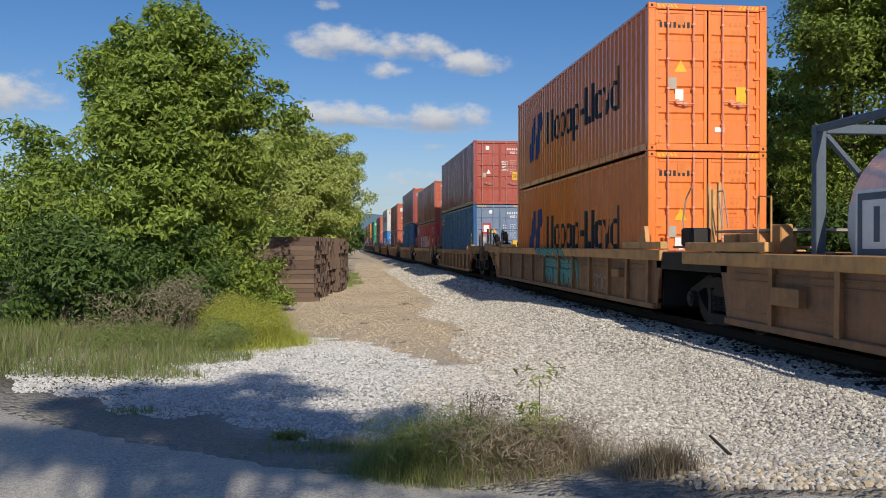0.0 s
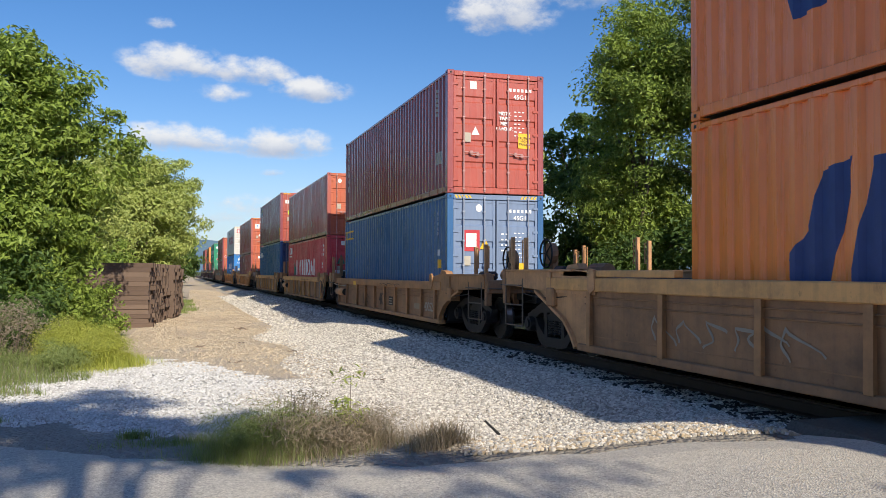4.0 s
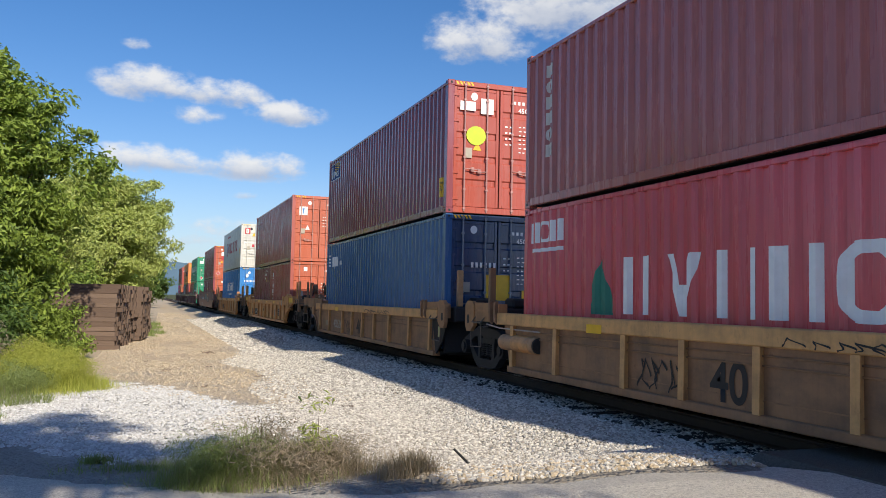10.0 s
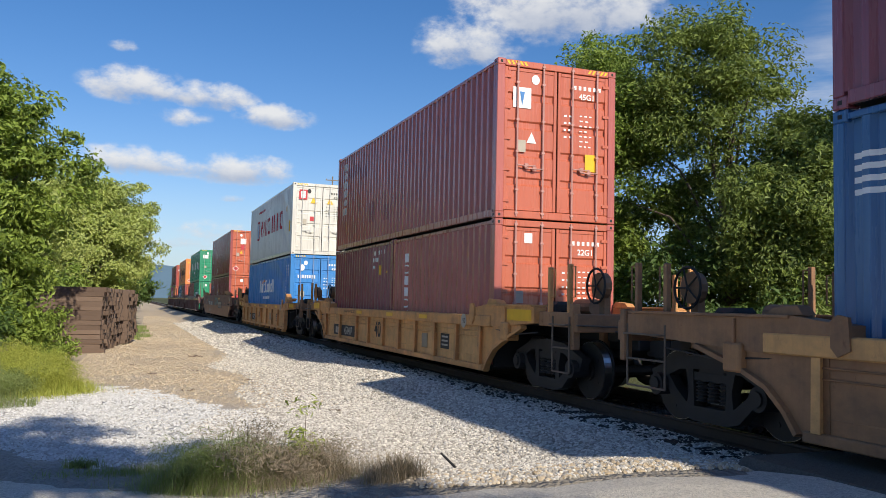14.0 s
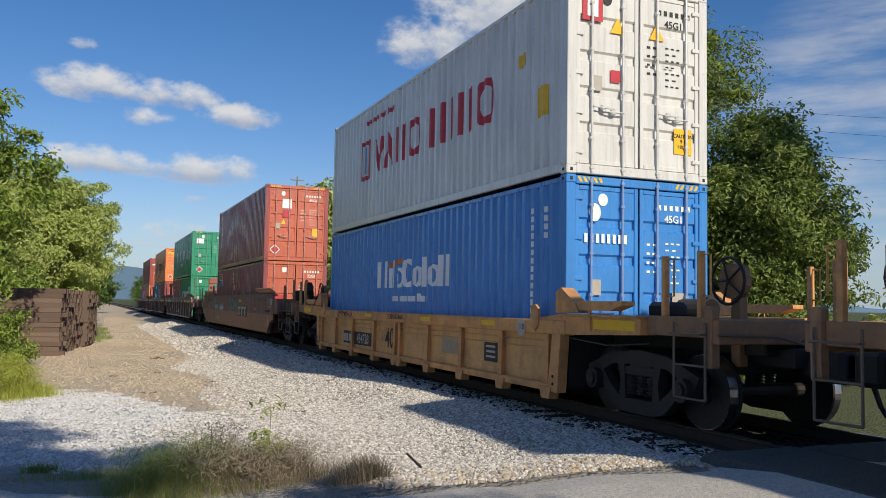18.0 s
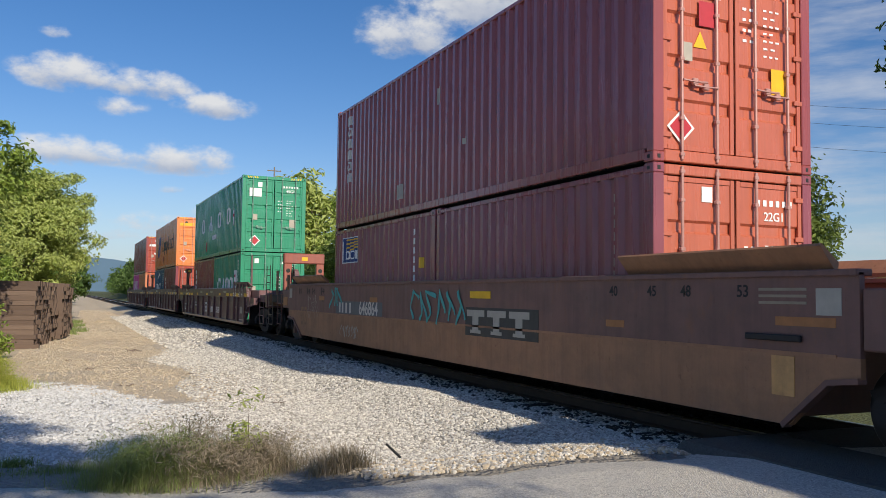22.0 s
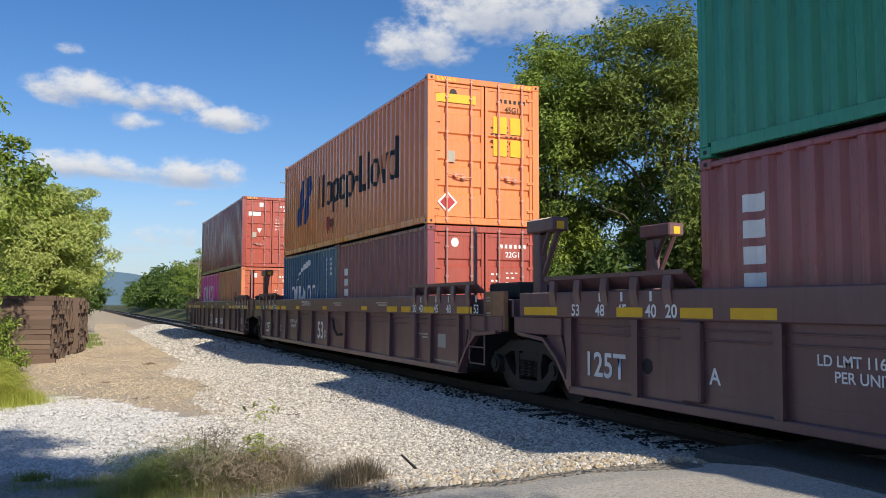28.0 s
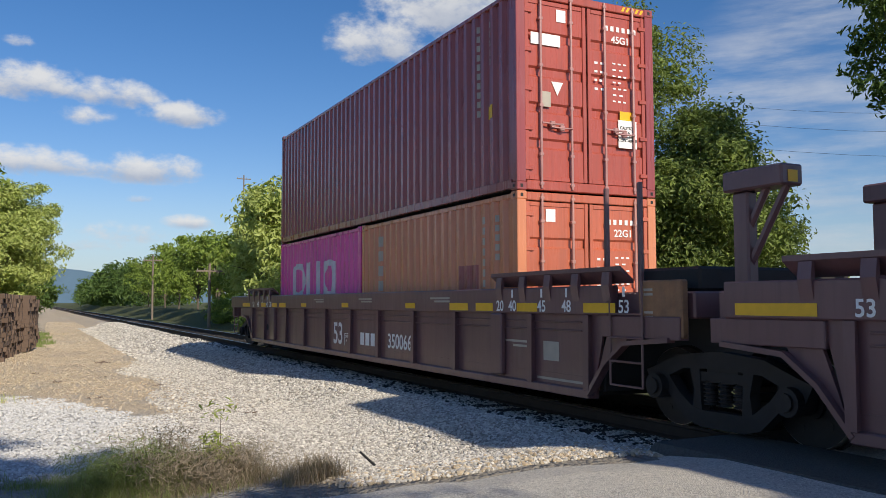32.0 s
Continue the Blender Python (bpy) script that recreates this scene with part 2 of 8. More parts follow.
def paint(name, colour, rust=0.35, rough=0.5, grime=0.5, soot=0.0):
    """Weathered steel paint: fading, rain streaks, rust spots, and on the cars old soot in blotches."""
    m, n, l, b = material(name, rough)
    fade = tex(n, l, "ShaderNodeTexNoise", 0.9, 5, 0.6, randomise=True)
    base = mixc(n, l, fade.outputs["Fac"], sized(colour, 0.84), sized(colour, 1.2))
    streak = tex(n, l, "ShaderNodeTexNoise", 3.0, 5, 0.65, (2.2, 2.2, 0.16), randomise=True)
    sf = ramp(n, l, streak.outputs["Fac"], [(0.48, (0, 0, 0)), (0.78, (grime, grime, grime))])
    base = mixc(n, l, sf, base, tuple(0.62 * v + 0.03 for v in sized(colour, 0.8)))
    spots = tex(n, l, "ShaderNodeTexNoise", 9.0, 8, 0.7, (1, 1, 0.7), randomise=True)
    rf = ramp(n, l, spots.outputs["Fac"], [(0.66 - 0.1 * rust, (0, 0, 0)), (0.78 - 0.1 * rust, (1, 1, 1))])
    # thin vertical runs of dirt and bleached patches
    runs = tex(n, l, "ShaderNodeTexNoise", 14.0, 4, 0.6, (1.0, 1.0, 0.05), randomise=True)
    k = 0.10 if soot else 0.32
    base = mixc(n, l, ramp(n, l, runs.outputs["Fac"], [(0.52, (0, 0, 0)), (0.74, (k, k, k))]), base, sized(colour, 0.5))
    pale = tex(n, l, "ShaderNodeTexNoise", 2.4, 6, 0.7, (1, 1, 0.35), randomise=True)
    base = mixc(n, l, ramp(n, l, pale.outputs["Fac"], [(0.54, (0, 0, 0)), (0.80, (0.20, 0.20, 0.20))]), base, tuple(0.6 * v + 0.18 for v in colour))
    if soot:
        blot = tex(n, l, "ShaderNodeTexNoise", 1.6, 7, 0.68, (1, 1, 1.5), randomise=True)
        base = mixc(n, l, ramp(n, l, blot.outputs["Fac"], [(0.42, (0, 0, 0)), (0.66, (soot, soot, soot))]), base, (0.075, 0.055, 0.042))
        orange = tex(n, l, "ShaderNodeTexNoise", 4.5, 6, 0.7, (1, 1, 0.6), randomise=True)
        base = mixc(n, l, ramp(n, l, orange.outputs["Fac"], [(0.55, (0, 0, 0)), (0.72, (0.45, 0.45, 0.45))]), base, (0.27, 0.115, 0.05))
    base = mixc(n, l, maths(n, l, "MULTIPLY", rf, min(1.0, rust * 1.6)), base, (0.12, 0.052, 0.026))
    l.new(base, b.inputs["Base Color"])
    l.new(maths(n, l, "ADD", maths(n, l, "MULTIPLY", streak.outputs["Fac"], 0.35), rough - 0.18), b.inputs["Roughness"])
    fine = tex(n, l, "ShaderNodeTexNoise", 2.2, 3, 0.5)
    bumped(n, l, b, fine.outputs["Fac"], 0.4, 0.025)
    if not soot:
        b.inputs["Coat Weight"].default_value, b.inputs["Coat Roughness"].default_value = 0.35, 0.16
    m["tone"] = list(colour)
    return m


def plain(name, colour, rough=0.6, metal=0.0, vary=0.25, scale=6.0):
    m, n, l, b = material(name, rough, metal)
    t = tex(n, l, "ShaderNodeTexNoise", scale, 5, 0.6, randomise=True)
    l.new(mixc(n, l, t.outputs["Fac"], sized(colour, 1 - vary), sized(colour, 1 + vary)), b.inputs["Base Color"])
    bumped(n, l, b, t.outputs["Fac"], 0.15, 0.01)
    return m


def leafy(name, dark, light, yellow=0.0, shine=0.58):
    m, n, l, b = material(name, shine)
    geo = n.new("ShaderNodeNewGeometry")
    patch = tex(n, l, "ShaderNodeTexNoise", 0.6, 2)
    c = mixc(n, l, geo.outputs["Random Per Island"], dark, light)
    c = mixc(n, l, maths(n, l, "MULTIPLY", patch.outputs["Fac"], 0.5), c, sized(light, 1.2))
    l.new(c, b.inputs["Base Color"])
    tr = n.new("ShaderNodeBsdfTranslucent")
    l.new(mixc(n, l, 0.5, c, (0.28 + yellow, 0.34 + yellow, 0.03), "MIX"), tr.inputs[0])
    ms = n.new("ShaderNodeMixShader")
    ms.inputs[0].default_value = 0.33
    l.new(b.outputs[0], ms.inputs[1])
    l.new(tr.outputs[0], ms.inputs[2])
    l.new(ms.outputs[0], n["Material Output"].inputs[0])
    return m


def ground_material():
    """Pale crushed stone, trodden tan earth and rough grass, by place."""
    m, n, l, b = material("crushed_stone_and_earth", 0.95)
    tc, sep = n.new("ShaderNodeTexCoord"), n.new("ShaderNodeSeparateXYZ")
    l.new(tc.outputs["Object"], sep.inputs[0])
    x, y = sep.outputs[0], sep.outputs[1]
    wob = tex(n, l, "ShaderNodeTexNoise", 0.7, 4, 0.6)
    w = maths(n, l, "MULTIPLY", maths(n, l, "SUBTRACT", wob.outputs["Fac"], 0.5), 3.2)
    fine = tex(n, l, "ShaderNodeTexVoronoi", 16.0)
    grit = tex(n, l, "ShaderNodeTexVoronoi", 34.0)
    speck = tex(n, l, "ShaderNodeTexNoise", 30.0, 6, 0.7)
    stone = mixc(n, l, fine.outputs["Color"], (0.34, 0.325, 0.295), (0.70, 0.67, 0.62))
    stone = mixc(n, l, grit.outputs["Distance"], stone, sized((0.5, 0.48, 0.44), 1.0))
    # dark tones that stand for the shade between stones
    gap_shade = mixc(n, l, speck.outputs["Fac"], (0.10, 0.09, 0.075), (0.42, 0.385, 0.33))
    tan = mixc(n, l, speck.outputs["Fac"], (0.52, 0.39, 0.25), (0.88, 0.74, 0.54))
    big = tex(n, l, "ShaderNodeTexNoise", 0.45, 4, 0.6)
    tan = mixc(n, l, ramp(n, l, big.outputs["Fac"], [(0.50, (0, 0, 0)), (0.75, (0.4, 0.4, 0.4))]), tan, stone)
    grass = mixc(n, l, speck.outputs["Fac"], (0.045, 0.06, 0.018), (0.16, 0.17, 0.06))

    def step(v, a, bb):
        r = n.new("ShaderNodeMapRange")
        r.interpolation_type = "SMOOTHSTEP"
        r.inputs["From Min"].default_value, r.inputs["From Max"].default_value = a, bb
        l.new(v, r.inputs["Value"])
        return r.outputs[0]

    xw = maths(n, l, "ADD", x, w)
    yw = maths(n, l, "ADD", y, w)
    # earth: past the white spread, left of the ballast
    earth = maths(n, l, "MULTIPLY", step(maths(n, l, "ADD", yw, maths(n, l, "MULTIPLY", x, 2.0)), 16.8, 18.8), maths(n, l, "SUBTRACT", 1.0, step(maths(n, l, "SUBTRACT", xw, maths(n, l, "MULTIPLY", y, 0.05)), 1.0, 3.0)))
    # near ballast bed carries that gap shade in its colour, fading with distance
    stone = mixc(n, l, maths(n, l, "MULTIPLY", step(x, 1.6, 2.6), maths(n, l, "SUBTRACT", 1.0, step(yw, 20.0, 34.0))), stone, gap_shade)
    col = mixc(n, l, earth, stone, tan)
    # grass: left of the yard, and beyond the track
    left = maths(n, l, "SUBTRACT", 1.0, step(maths(n, l, "ADD", xw, maths(n, l, "MULTIPLY", step(y, 44.0, 50.0), -2.6)), -2.4, -1.6))
    left = maths(n, l, "MULTIPLY", left, step(yw, 11.0, 13.0))
    right = step(maths(n, l, "ADD", x, maths(n, l, "MULTIPLY", w, 0.5)), 10.6, 11.6)
    g = maths(n, l, "MAXIMUM", left, right)
    col = mixc(n, l, g, col, grass)
    # oil and soot between the rails; train's shade added in the near-black colour
    oil_and_shade = maths(n, l, "SUBTRACT", 1.0, step(maths(n, l, "ABSOLUTE", maths(n, l, "SUBTRACT", x, 7.27)), 1.35, 1.75))
    col = mixc(n, l, maths(n, l, "MULTIPLY", oil_and_shade, 0.95), col, mixc(n, l, step(y, 45.0, 90.0), (0.035, 0.030, 0.026), (0.19, 0.125, 0.082)))
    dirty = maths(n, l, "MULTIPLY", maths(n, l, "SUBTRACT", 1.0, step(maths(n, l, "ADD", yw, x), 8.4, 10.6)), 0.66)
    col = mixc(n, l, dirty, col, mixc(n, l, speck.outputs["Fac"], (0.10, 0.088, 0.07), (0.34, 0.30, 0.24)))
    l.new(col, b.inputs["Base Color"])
    hgt = maths(n, l, "ADD", maths(n, l, "MULTIPLY", fine.outputs["Distance"], -1.0), maths(n, l, "MULTIPLY", grit.outputs["Distance"], -0.4))
    bumped(n, l, b, hgt, 0.9, 0.05)
    return m


def asphalt_material(name, k):
    m, n, l, b = material(name, 0.9)
    sp = tex(n, l, "ShaderNodeTexVoronoi", 70.0)
    cl = tex(n, l, "ShaderNodeTexNoise", 0.8, 6, 0.65)
    c = mixc(n, l, sp.outputs["Color"], sized((0.135, 0.127, 0.112), k), sized((0.31, 0.292, 0.258), k))
    c = mixc(n, l, ramp(n, l, cl.outputs["Fac"], [(0.35, (0, 0, 0)), (0.7, (0.6, 0.6, 0.6))]), c, sized((0.28, 0.258, 0.215), k))
    gr = tex(n, l, "ShaderNodeTexNoise", 26.0, 6, 0.75)
    c = mixc(n, l, ramp(n, l, gr.outputs["Fac"], [(0.50, (0, 0, 0)), (0.66, (0.55, 0.55, 0.55))]), c, sized((0.085, 0.078, 0.068), k))
    l.new(c, b.inputs["Base Color"])
    bumped(n, l, b, sp.outputs["Distance"], 0.6, 0.012)
    return m


def stone_material(name, a, c2):
    m, n, l, b = material(name, 0.92)
    geo = n.new("ShaderNodeNewGeometry")
    sp = tex(n, l, "ShaderNodeTexNoise", 25.0, 5, 0.7)
    c = mixc(n, l, geo.outputs["Random Per Island"], a, c2)
    c = mixc(n, l, maths(n, l, "MULTIPLY", sp.outputs["Fac"], 0.5), c, sized(a, 0.8))
    l.new(c, b.inputs["Base Color"])
    bumped(n, l, b, sp.outputs["Fac"], 0.5, 0.01)
    return m


def timber_material():
    m, n, l, b = material("creosoted_timber", 0.88)
    info = n.new("ShaderNodeObjectInfo")
    grain = tex(n, l, "ShaderNodeTexNoise", 6.0, 6, 0.7, (0.5, 9, 9), randomise=True)
    c = mixc(n, l, info.outputs["Random"], (0.13, 0.088, 0.066), (0.20, 0.14, 0.105))
    c = mixc(n, l, grain.outputs["Fac"], sized((0.05, 0.036, 0.028), 1.0), c)
    c = mixc(n, l, 0.55, c, mixc(n, l, info.outputs["Random"], (0.15, 0.10, 0.075), (0.25, 0.175, 0.13)))
    l.new(c, b.inputs["Base Color"])
    bumped(n, l, b, grain.outputs["Fac"], 0.7, 0.02)
    return m


M_GROUND = ground_material()
M_ROAD = asphalt_material("worn_asphalt", 2.5)
M_APRON = asphalt_material("dark_asphalt", 0.42)
M_STONE = stone_material("limestone_ballast", (0.31, 0.285, 0.245), (1.0, 0.945, 0.85))
M_TANSTONE = stone_material("tan_pebbles", (0.42, 0.33, 0.22), (0.78, 0.67, 0.51))
M_WHITE = stone_material("white_limestone", (0.52, 0.51, 0.49), (0.88, 0.87, 0.85))
# dirt plus the shade under the train, both in the stones' colour
M_DIRTYSHADESTONE = stone_material("sooty_shaded_ballast", (0.022, 0.020, 0.018), (0.075, 0.068, 0.062))
M_TIMBER = timber_material()
# near sleepers: the train's shade is put into their near-black colour
M_TIE = plain("shade_black_sleeper", (0.016, 0.013, 0.011), 0.9, vary=0.5)
M_RAIL = plain("dark_brown_rail", (0.060, 0.038, 0.026), 0.8, vary=0.4)
M_RUST = plain("running_rust", (0.17, 0.09, 0.05), 0.8, vary=0.4)
M_RAILTOP = plain("polished_rail_head", (0.42, 0.40, 0.38), 0.28, 1.0, vary=0.15)
M_TAN = paint("dirty_tan_paint", (0.74, 0.40, 0.145), 0.36, 0.6, 0.45, 0.34)
M_TANDARK = paint("grimy_brown_tan_paint", (0.60, 0.32, 0.145), 0.42, 0.6, 0.5, 0.42)
M_YTAN = paint("dirty_yellow_paint", (0.72, 0.345, 0.115), 0.36, 0.58, 0.45, 0.42)
M_BROWN = paint("grimy_red_brown_paint", (0.45, 0.225, 0.092), 0.42, 0.6, 0.5, 0.42)
M_BROWNDARK = paint("sooty_brown_paint", (0.35, 0.180, 0.085), 0.45, 0.62, 0.5, 0.55)
M_SLAB = paint("rusted_brown_paint", (0.40, 0.195, 0.10), 0.45, 0.62, 0.5, 0.32)
M_SLABTOP = paint("dark_rusted_paint", (0.215, 0.108, 0.088), 0.45, 0.62, 0.5, 0.3)
M_PLUM = paint("plum_brown_paint", (0.168, 0.082, 0.086), 0.10, 0.48, 0.3)
M_STEEL = plain("grimy_cast_steel", (0.024, 0.021, 0.020), 0.7, 0.0, 0.4)
M_WHEEL = plain("worn_wheel_steel", (0.03, 0.026, 0.024), 0.6, 0.3, 0.3)
M_TREAD = plain("bright_wheel_tread", (0.5, 0.48, 0.46), 0.3, 1.0, 0.1)
M_DARK = plain("black_rubber_grease_and_hole_shade", (0.02, 0.02, 0.02), 0.7)
M_ROD = plain("galvanised_rod", (0.42, 0.38, 0.33), 0.45, 0.3, 0.35)
M_STEP = plain("worn_step_steel", (0.15, 0.115, 0.09), 0.55, 0.2, 0.35)
M_WHITEPAINT = plain("white_lettering", (0.92, 0.92, 0.90), 0.6, vary=0.18)
M_FADED = plain("faded_lettering", (0.33, 0.27, 0.19), 0.7, vary=0.3)
M_DIMWHITE = plain("weathered_white_lettering", (0.46, 0.42, 0.35), 0.7, vary=0.25)
M_PALEPAINT = plain("worn_pale_lettering", (0.66, 0.62, 0.56), 0.65, vary=0.25)
M_YELLOW = plain("yellow_reflector", (0.88, 0.50, 0.02), 0.4, vary=0.2)
M_BLACKPAINT = plain("black_lettering", (0.02, 0.02, 0.022), 0.6)
M_NAVYPAINT = plain("navy_lettering", (0.02, 0.05, 0.19), 0.5)
M_BLUEPAINT = plain("blue_mark", (0.05, 0.22, 0.55), 0.5)
M_REDPAINT = plain("red_lettering", (0.50, 0.03, 0.045), 0.5)
M_GREENMARK = plain("green_mark", (0.02, 0.20, 0.14), 0.5)
M_ORANGEMARK = plain("orange_mark", (0.72, 0.20, 0.03), 0.5)
M_PINKMARK = plain("pale_pink_lettering", (0.66, 0.62, 0.66), 0.55)
M_LIME = plain("lime_sticker", (0.55, 0.70, 0.03), 0.5)
M_PALEREFLECTOR = plain("pale_reflector", (0.40, 0.40, 0.17), 0.5)
M_GREYPATCH = plain("grey_repaint", (0.13, 0.14, 0.15), 0.6, vary=0.35)
M_SOOTFIELD = plain("sooty_field_paint", (0.06, 0.058, 0.05), 0.7, vary=0.4)
M_OLDREFLECT = plain("faded_orange_reflector", (0.40, 0.165, 0.055), 0.5, vary=0.35)
M_TEAL = plain("turquoise_spray_paint", (0.06, 0.38, 0.36), 0.55)
M_GREYSPRAY = plain("grey_spray_paint", (0.30, 0.27, 0.22), 0.6)
M_BARK = plain("grey_brown_bark", (0.14, 0.11, 0.085), 0.95, vary=0.45, scale=12)
M_LEAF = leafy("fresh_green_leaves", (0.030, 0.078, 0.012), (0.35, 0.46, 0.085))
M_LEAF2 = leafy("yellow_green_leaves", (0.24, 0.31, 0.06), (0.54, 0.60, 0.20), 0.12)
M_LEAFDARK = leafy("deep_green_leaves", (0.022, 0.058, 0.014), (0.135, 0.22, 0.05))
M_LEAFMIX = leafy("mixed_green_leaves", (0.018, 0.048, 0.012), (0.29, 0.37, 0.085), -0.05)
M_GRASS = leafy("grass_blades", (0.10, 0.15, 0.035), (0.32, 0.38, 0.13), 0.05, 0.6)
M_YGRASS = leafy("yellow_weeds", (0.22, 0.29, 0.035), (0.58, 0.58, 0.13), 0.2, 0.6)
M_DRY = leafy("dry_brown_stems", (0.18, 0.14, 0.10), (0.42, 0.34, 0.26), 0.0, 0.8)
M_CONC = plain("weathered_wood_pole", (0.22, 0.18, 0.14), 0.9, vary=0.3)
# the hill's distance haze is put into its blue base colour
M_HILL = plain("haze_tinted_hill", (0.10, 0.17, 0.25), 1.0, vary=0.2, scale=0.01)


# ---- building helpers ----
def box(bm, x0, x1, y0, y1, z0, z1, bevel=0.0):
    r = bmesh.ops.create_cube(bm, size=1.0)
    for v in r["verts"]:
        v.co = ((x0 + x1) / 2 + v.co.x * (x1 - x0), (y0 + y1) / 2 + v.co.y * (y1 - y0), (z0 + z1) / 2 + v.co.z * (z1 - z0))
    if bevel:
        es = {e for v in r["verts"] for e in v.link_edges}
        bmesh.ops.bevel(bm, geom=list(es), offset=bevel, segments=1, affect="EDGES")
    return bm


def rod(bm, p, q, r, n=8, r2=None):
    p, q = Vector(p), Vector(q)
    d = q - p
    m = Matrix.Translation((p + q) / 2) @ d.to_track_quat("Z", "Y").to_matrix().to_4x4()
    bmesh.ops.create_cone(bm, cap_ends=True, segments=n, radius1=r, radius2=r if r2 is None else r2, depth=d.length, matrix=m)
    return bm


def prism(bm, outline, axis, a, b):
    """A polygon (pairs) pushed from a to b along axis 'x' or 'y'."""
    f = (lambda p, t: (t, p[0], p[1])) if axis == "x" else (lambda p, t: (p[0], t, p[1]))
    A, B = [bm.verts.new(f(p, a)) for p in outline], [bm.verts.new(f(p, b)) for p in outline]
    k = len(outline)
    fs = [bm.faces.new(A), bm.faces.new(B[::-1])] + [bm.faces.new((A[i], B[i], B[(i + 1) % k], A[(i + 1) % k])) for i in range(k)]
    bmesh.ops.recalc_face_normals(bm, faces=fs)
    return bm


def tube(bm, pts, radii, n=6):
    """One bent, tapered tube through points."""
    pts = [Vector(p) for p in pts]
    rings = []
    for i, p in enumerate(pts):
        d = (pts[min(i + 1, len(pts) - 1)] - pts[max(i - 1, 0)]).normalized()
        a = d.cross(Vector((0.3, 0.5, 0.81))).normalized()
        b = d.cross(a)
        rings.append([bm.verts.new(p + (a * math.cos(6.2832 * k / n) + b * math.sin(6.2832 * k / n)) * radii[i]) for k in range(n)])
    for A, B in zip(rings, rings[1:]):
        for k in range(n):
            bm.faces.new((A[k], A[(k + 1) % n], B[(k + 1) % n], B[k]))
    bm.faces.new(rings[0][::-1])
    bm.faces.new(rings[-1])
    bmesh.ops.recalc_face_normals(bm, faces=bm.faces[:])
    return bm


def beams(bm, pts, w, x0, x1):
    """Straight bars of width w between (y, z) pairs, from x0 to x1."""
    for (ya, za), (yb, zb) in pts:
        d = Vector((yb - ya, zb - za)).normalized() * (w / 2)
        e = Vector((-d.y, d.x))
        prism(bm, [(ya - d.x + e.x, za - d.y + e.y), (ya - d.x - e.x, za - d.y - e.y), (yb + d.x - e.x, zb + d.y - e.y), (yb + d.x + e.x, zb + d.y + e.y)], "x", x0, x1)
    return bm


def ribbon(bm, path, x0, x1):
    """A cast bar of changing width along (y, z, width) points, from x0 to x1."""
    up, low = [], []
    for i, (y, z, w) in enumerate(path):
        a, b = path[max(0, i - 1)], path[min(len(path) - 1, i + 1)]
        d = Vector((b[0] - a[0], b[1] - a[1])).normalized() * (w / 2)
        up.append((y - d.y, z + d.x))
        low.append((y + d.y, z - d.x))
    for i in range(len(path) - 1):
        prism(bm, [low[i], low[i + 1], up[i + 1], up[i]], "x", x0, x1)
    return bm


def mesh_of(name, bm, mat):
    me = bpy.data.meshes.new(name)
    bm.to_mesh(me)
    bm.free()
    me.materials.append(mat)
    return me


def part(name, bm, mat, parent, label=""):
    ob = new(name, mesh_of(name, bm, mat) if isinstance(bm, bmesh.types.BMesh) else bm)
    ob.parent = parent
    return tagged(ob, label)


def raw(name, verts, faces, mat):
    me = bpy.data.meshes.new(name)
    me.from_pydata(verts, [], faces)
    me.materials.append(mat)
    return me


def thing(name, m, label, category, group="", kind=""):
    ob = new(name)
    ob.empty_display_size = 0.2
    ob.matrix_basis = m
    return tagged(ob, label, category, group, kind)


def lettering(text, size, mat, parent, m, name="lettering", wide=1.0):
    cu = bpy.data.curves.new("text", "FONT")
    cu.body, cu.size, cu.align_x, cu.align_y = text, size, "CENTER", "CENTER"
    cu.offset = 0.018 * size
    tmp = bpy.data.objects.new("text", cu)
    me = bpy.data.meshes.new_from_object(tmp)
    bpy.data.objects.remove(tmp)
    bpy.data.curves.remove(cu)
    me.transform(m @ Matrix.Diagonal((wide, 1, 1, 1)))
    me.materials.clear()
    me.materials.append(mat)
    return part(name, me, None, parent)


# text that faces -x (reads along -y as seen from the near side) and text that faces -y
def on_side(x, y, z):
    return Matrix.Translation((x, y, z)) @ Matrix(((0, 0, -1, 0), (-1, 0, 0, 0), (0, 1, 0, 0), (0, 0, 0, 1)))


def on_end(x, y, z):
    return Matrix.Translation((x, y, z)) @ Matrix(((1, 0, 0, 0), (0, 0, -1, 0), (0, 1, 0, 0), (0, 0, 0, 1)))


MOVERS = []   # things that ride on the train: thing, place at the start
WHEELS = []   # wheelsets, with their place in the truck


# ---- ground, road, track ----
def smooth(a, b, v):
    u = np.clip((v - a) / (b - a), 0, 1)
    return u * u * (3 - 2 * u)


def road_edge(x):
    """The far edge of the road, as y over x."""
    return np.interp(x, (-40, -8, -2.1, 0.64, 1.6, 3.2, 4.9, 9.0, 12, 40), (52, 15.6, 9.6, 7.7, 7.1, 6.35, 6.05, 6.1, 6.6, 14))


def road_level(x):
    return -0.25 + 0.31 * smooth(0.3, 4.8, x) * smooth(14.0, 9.5, x)


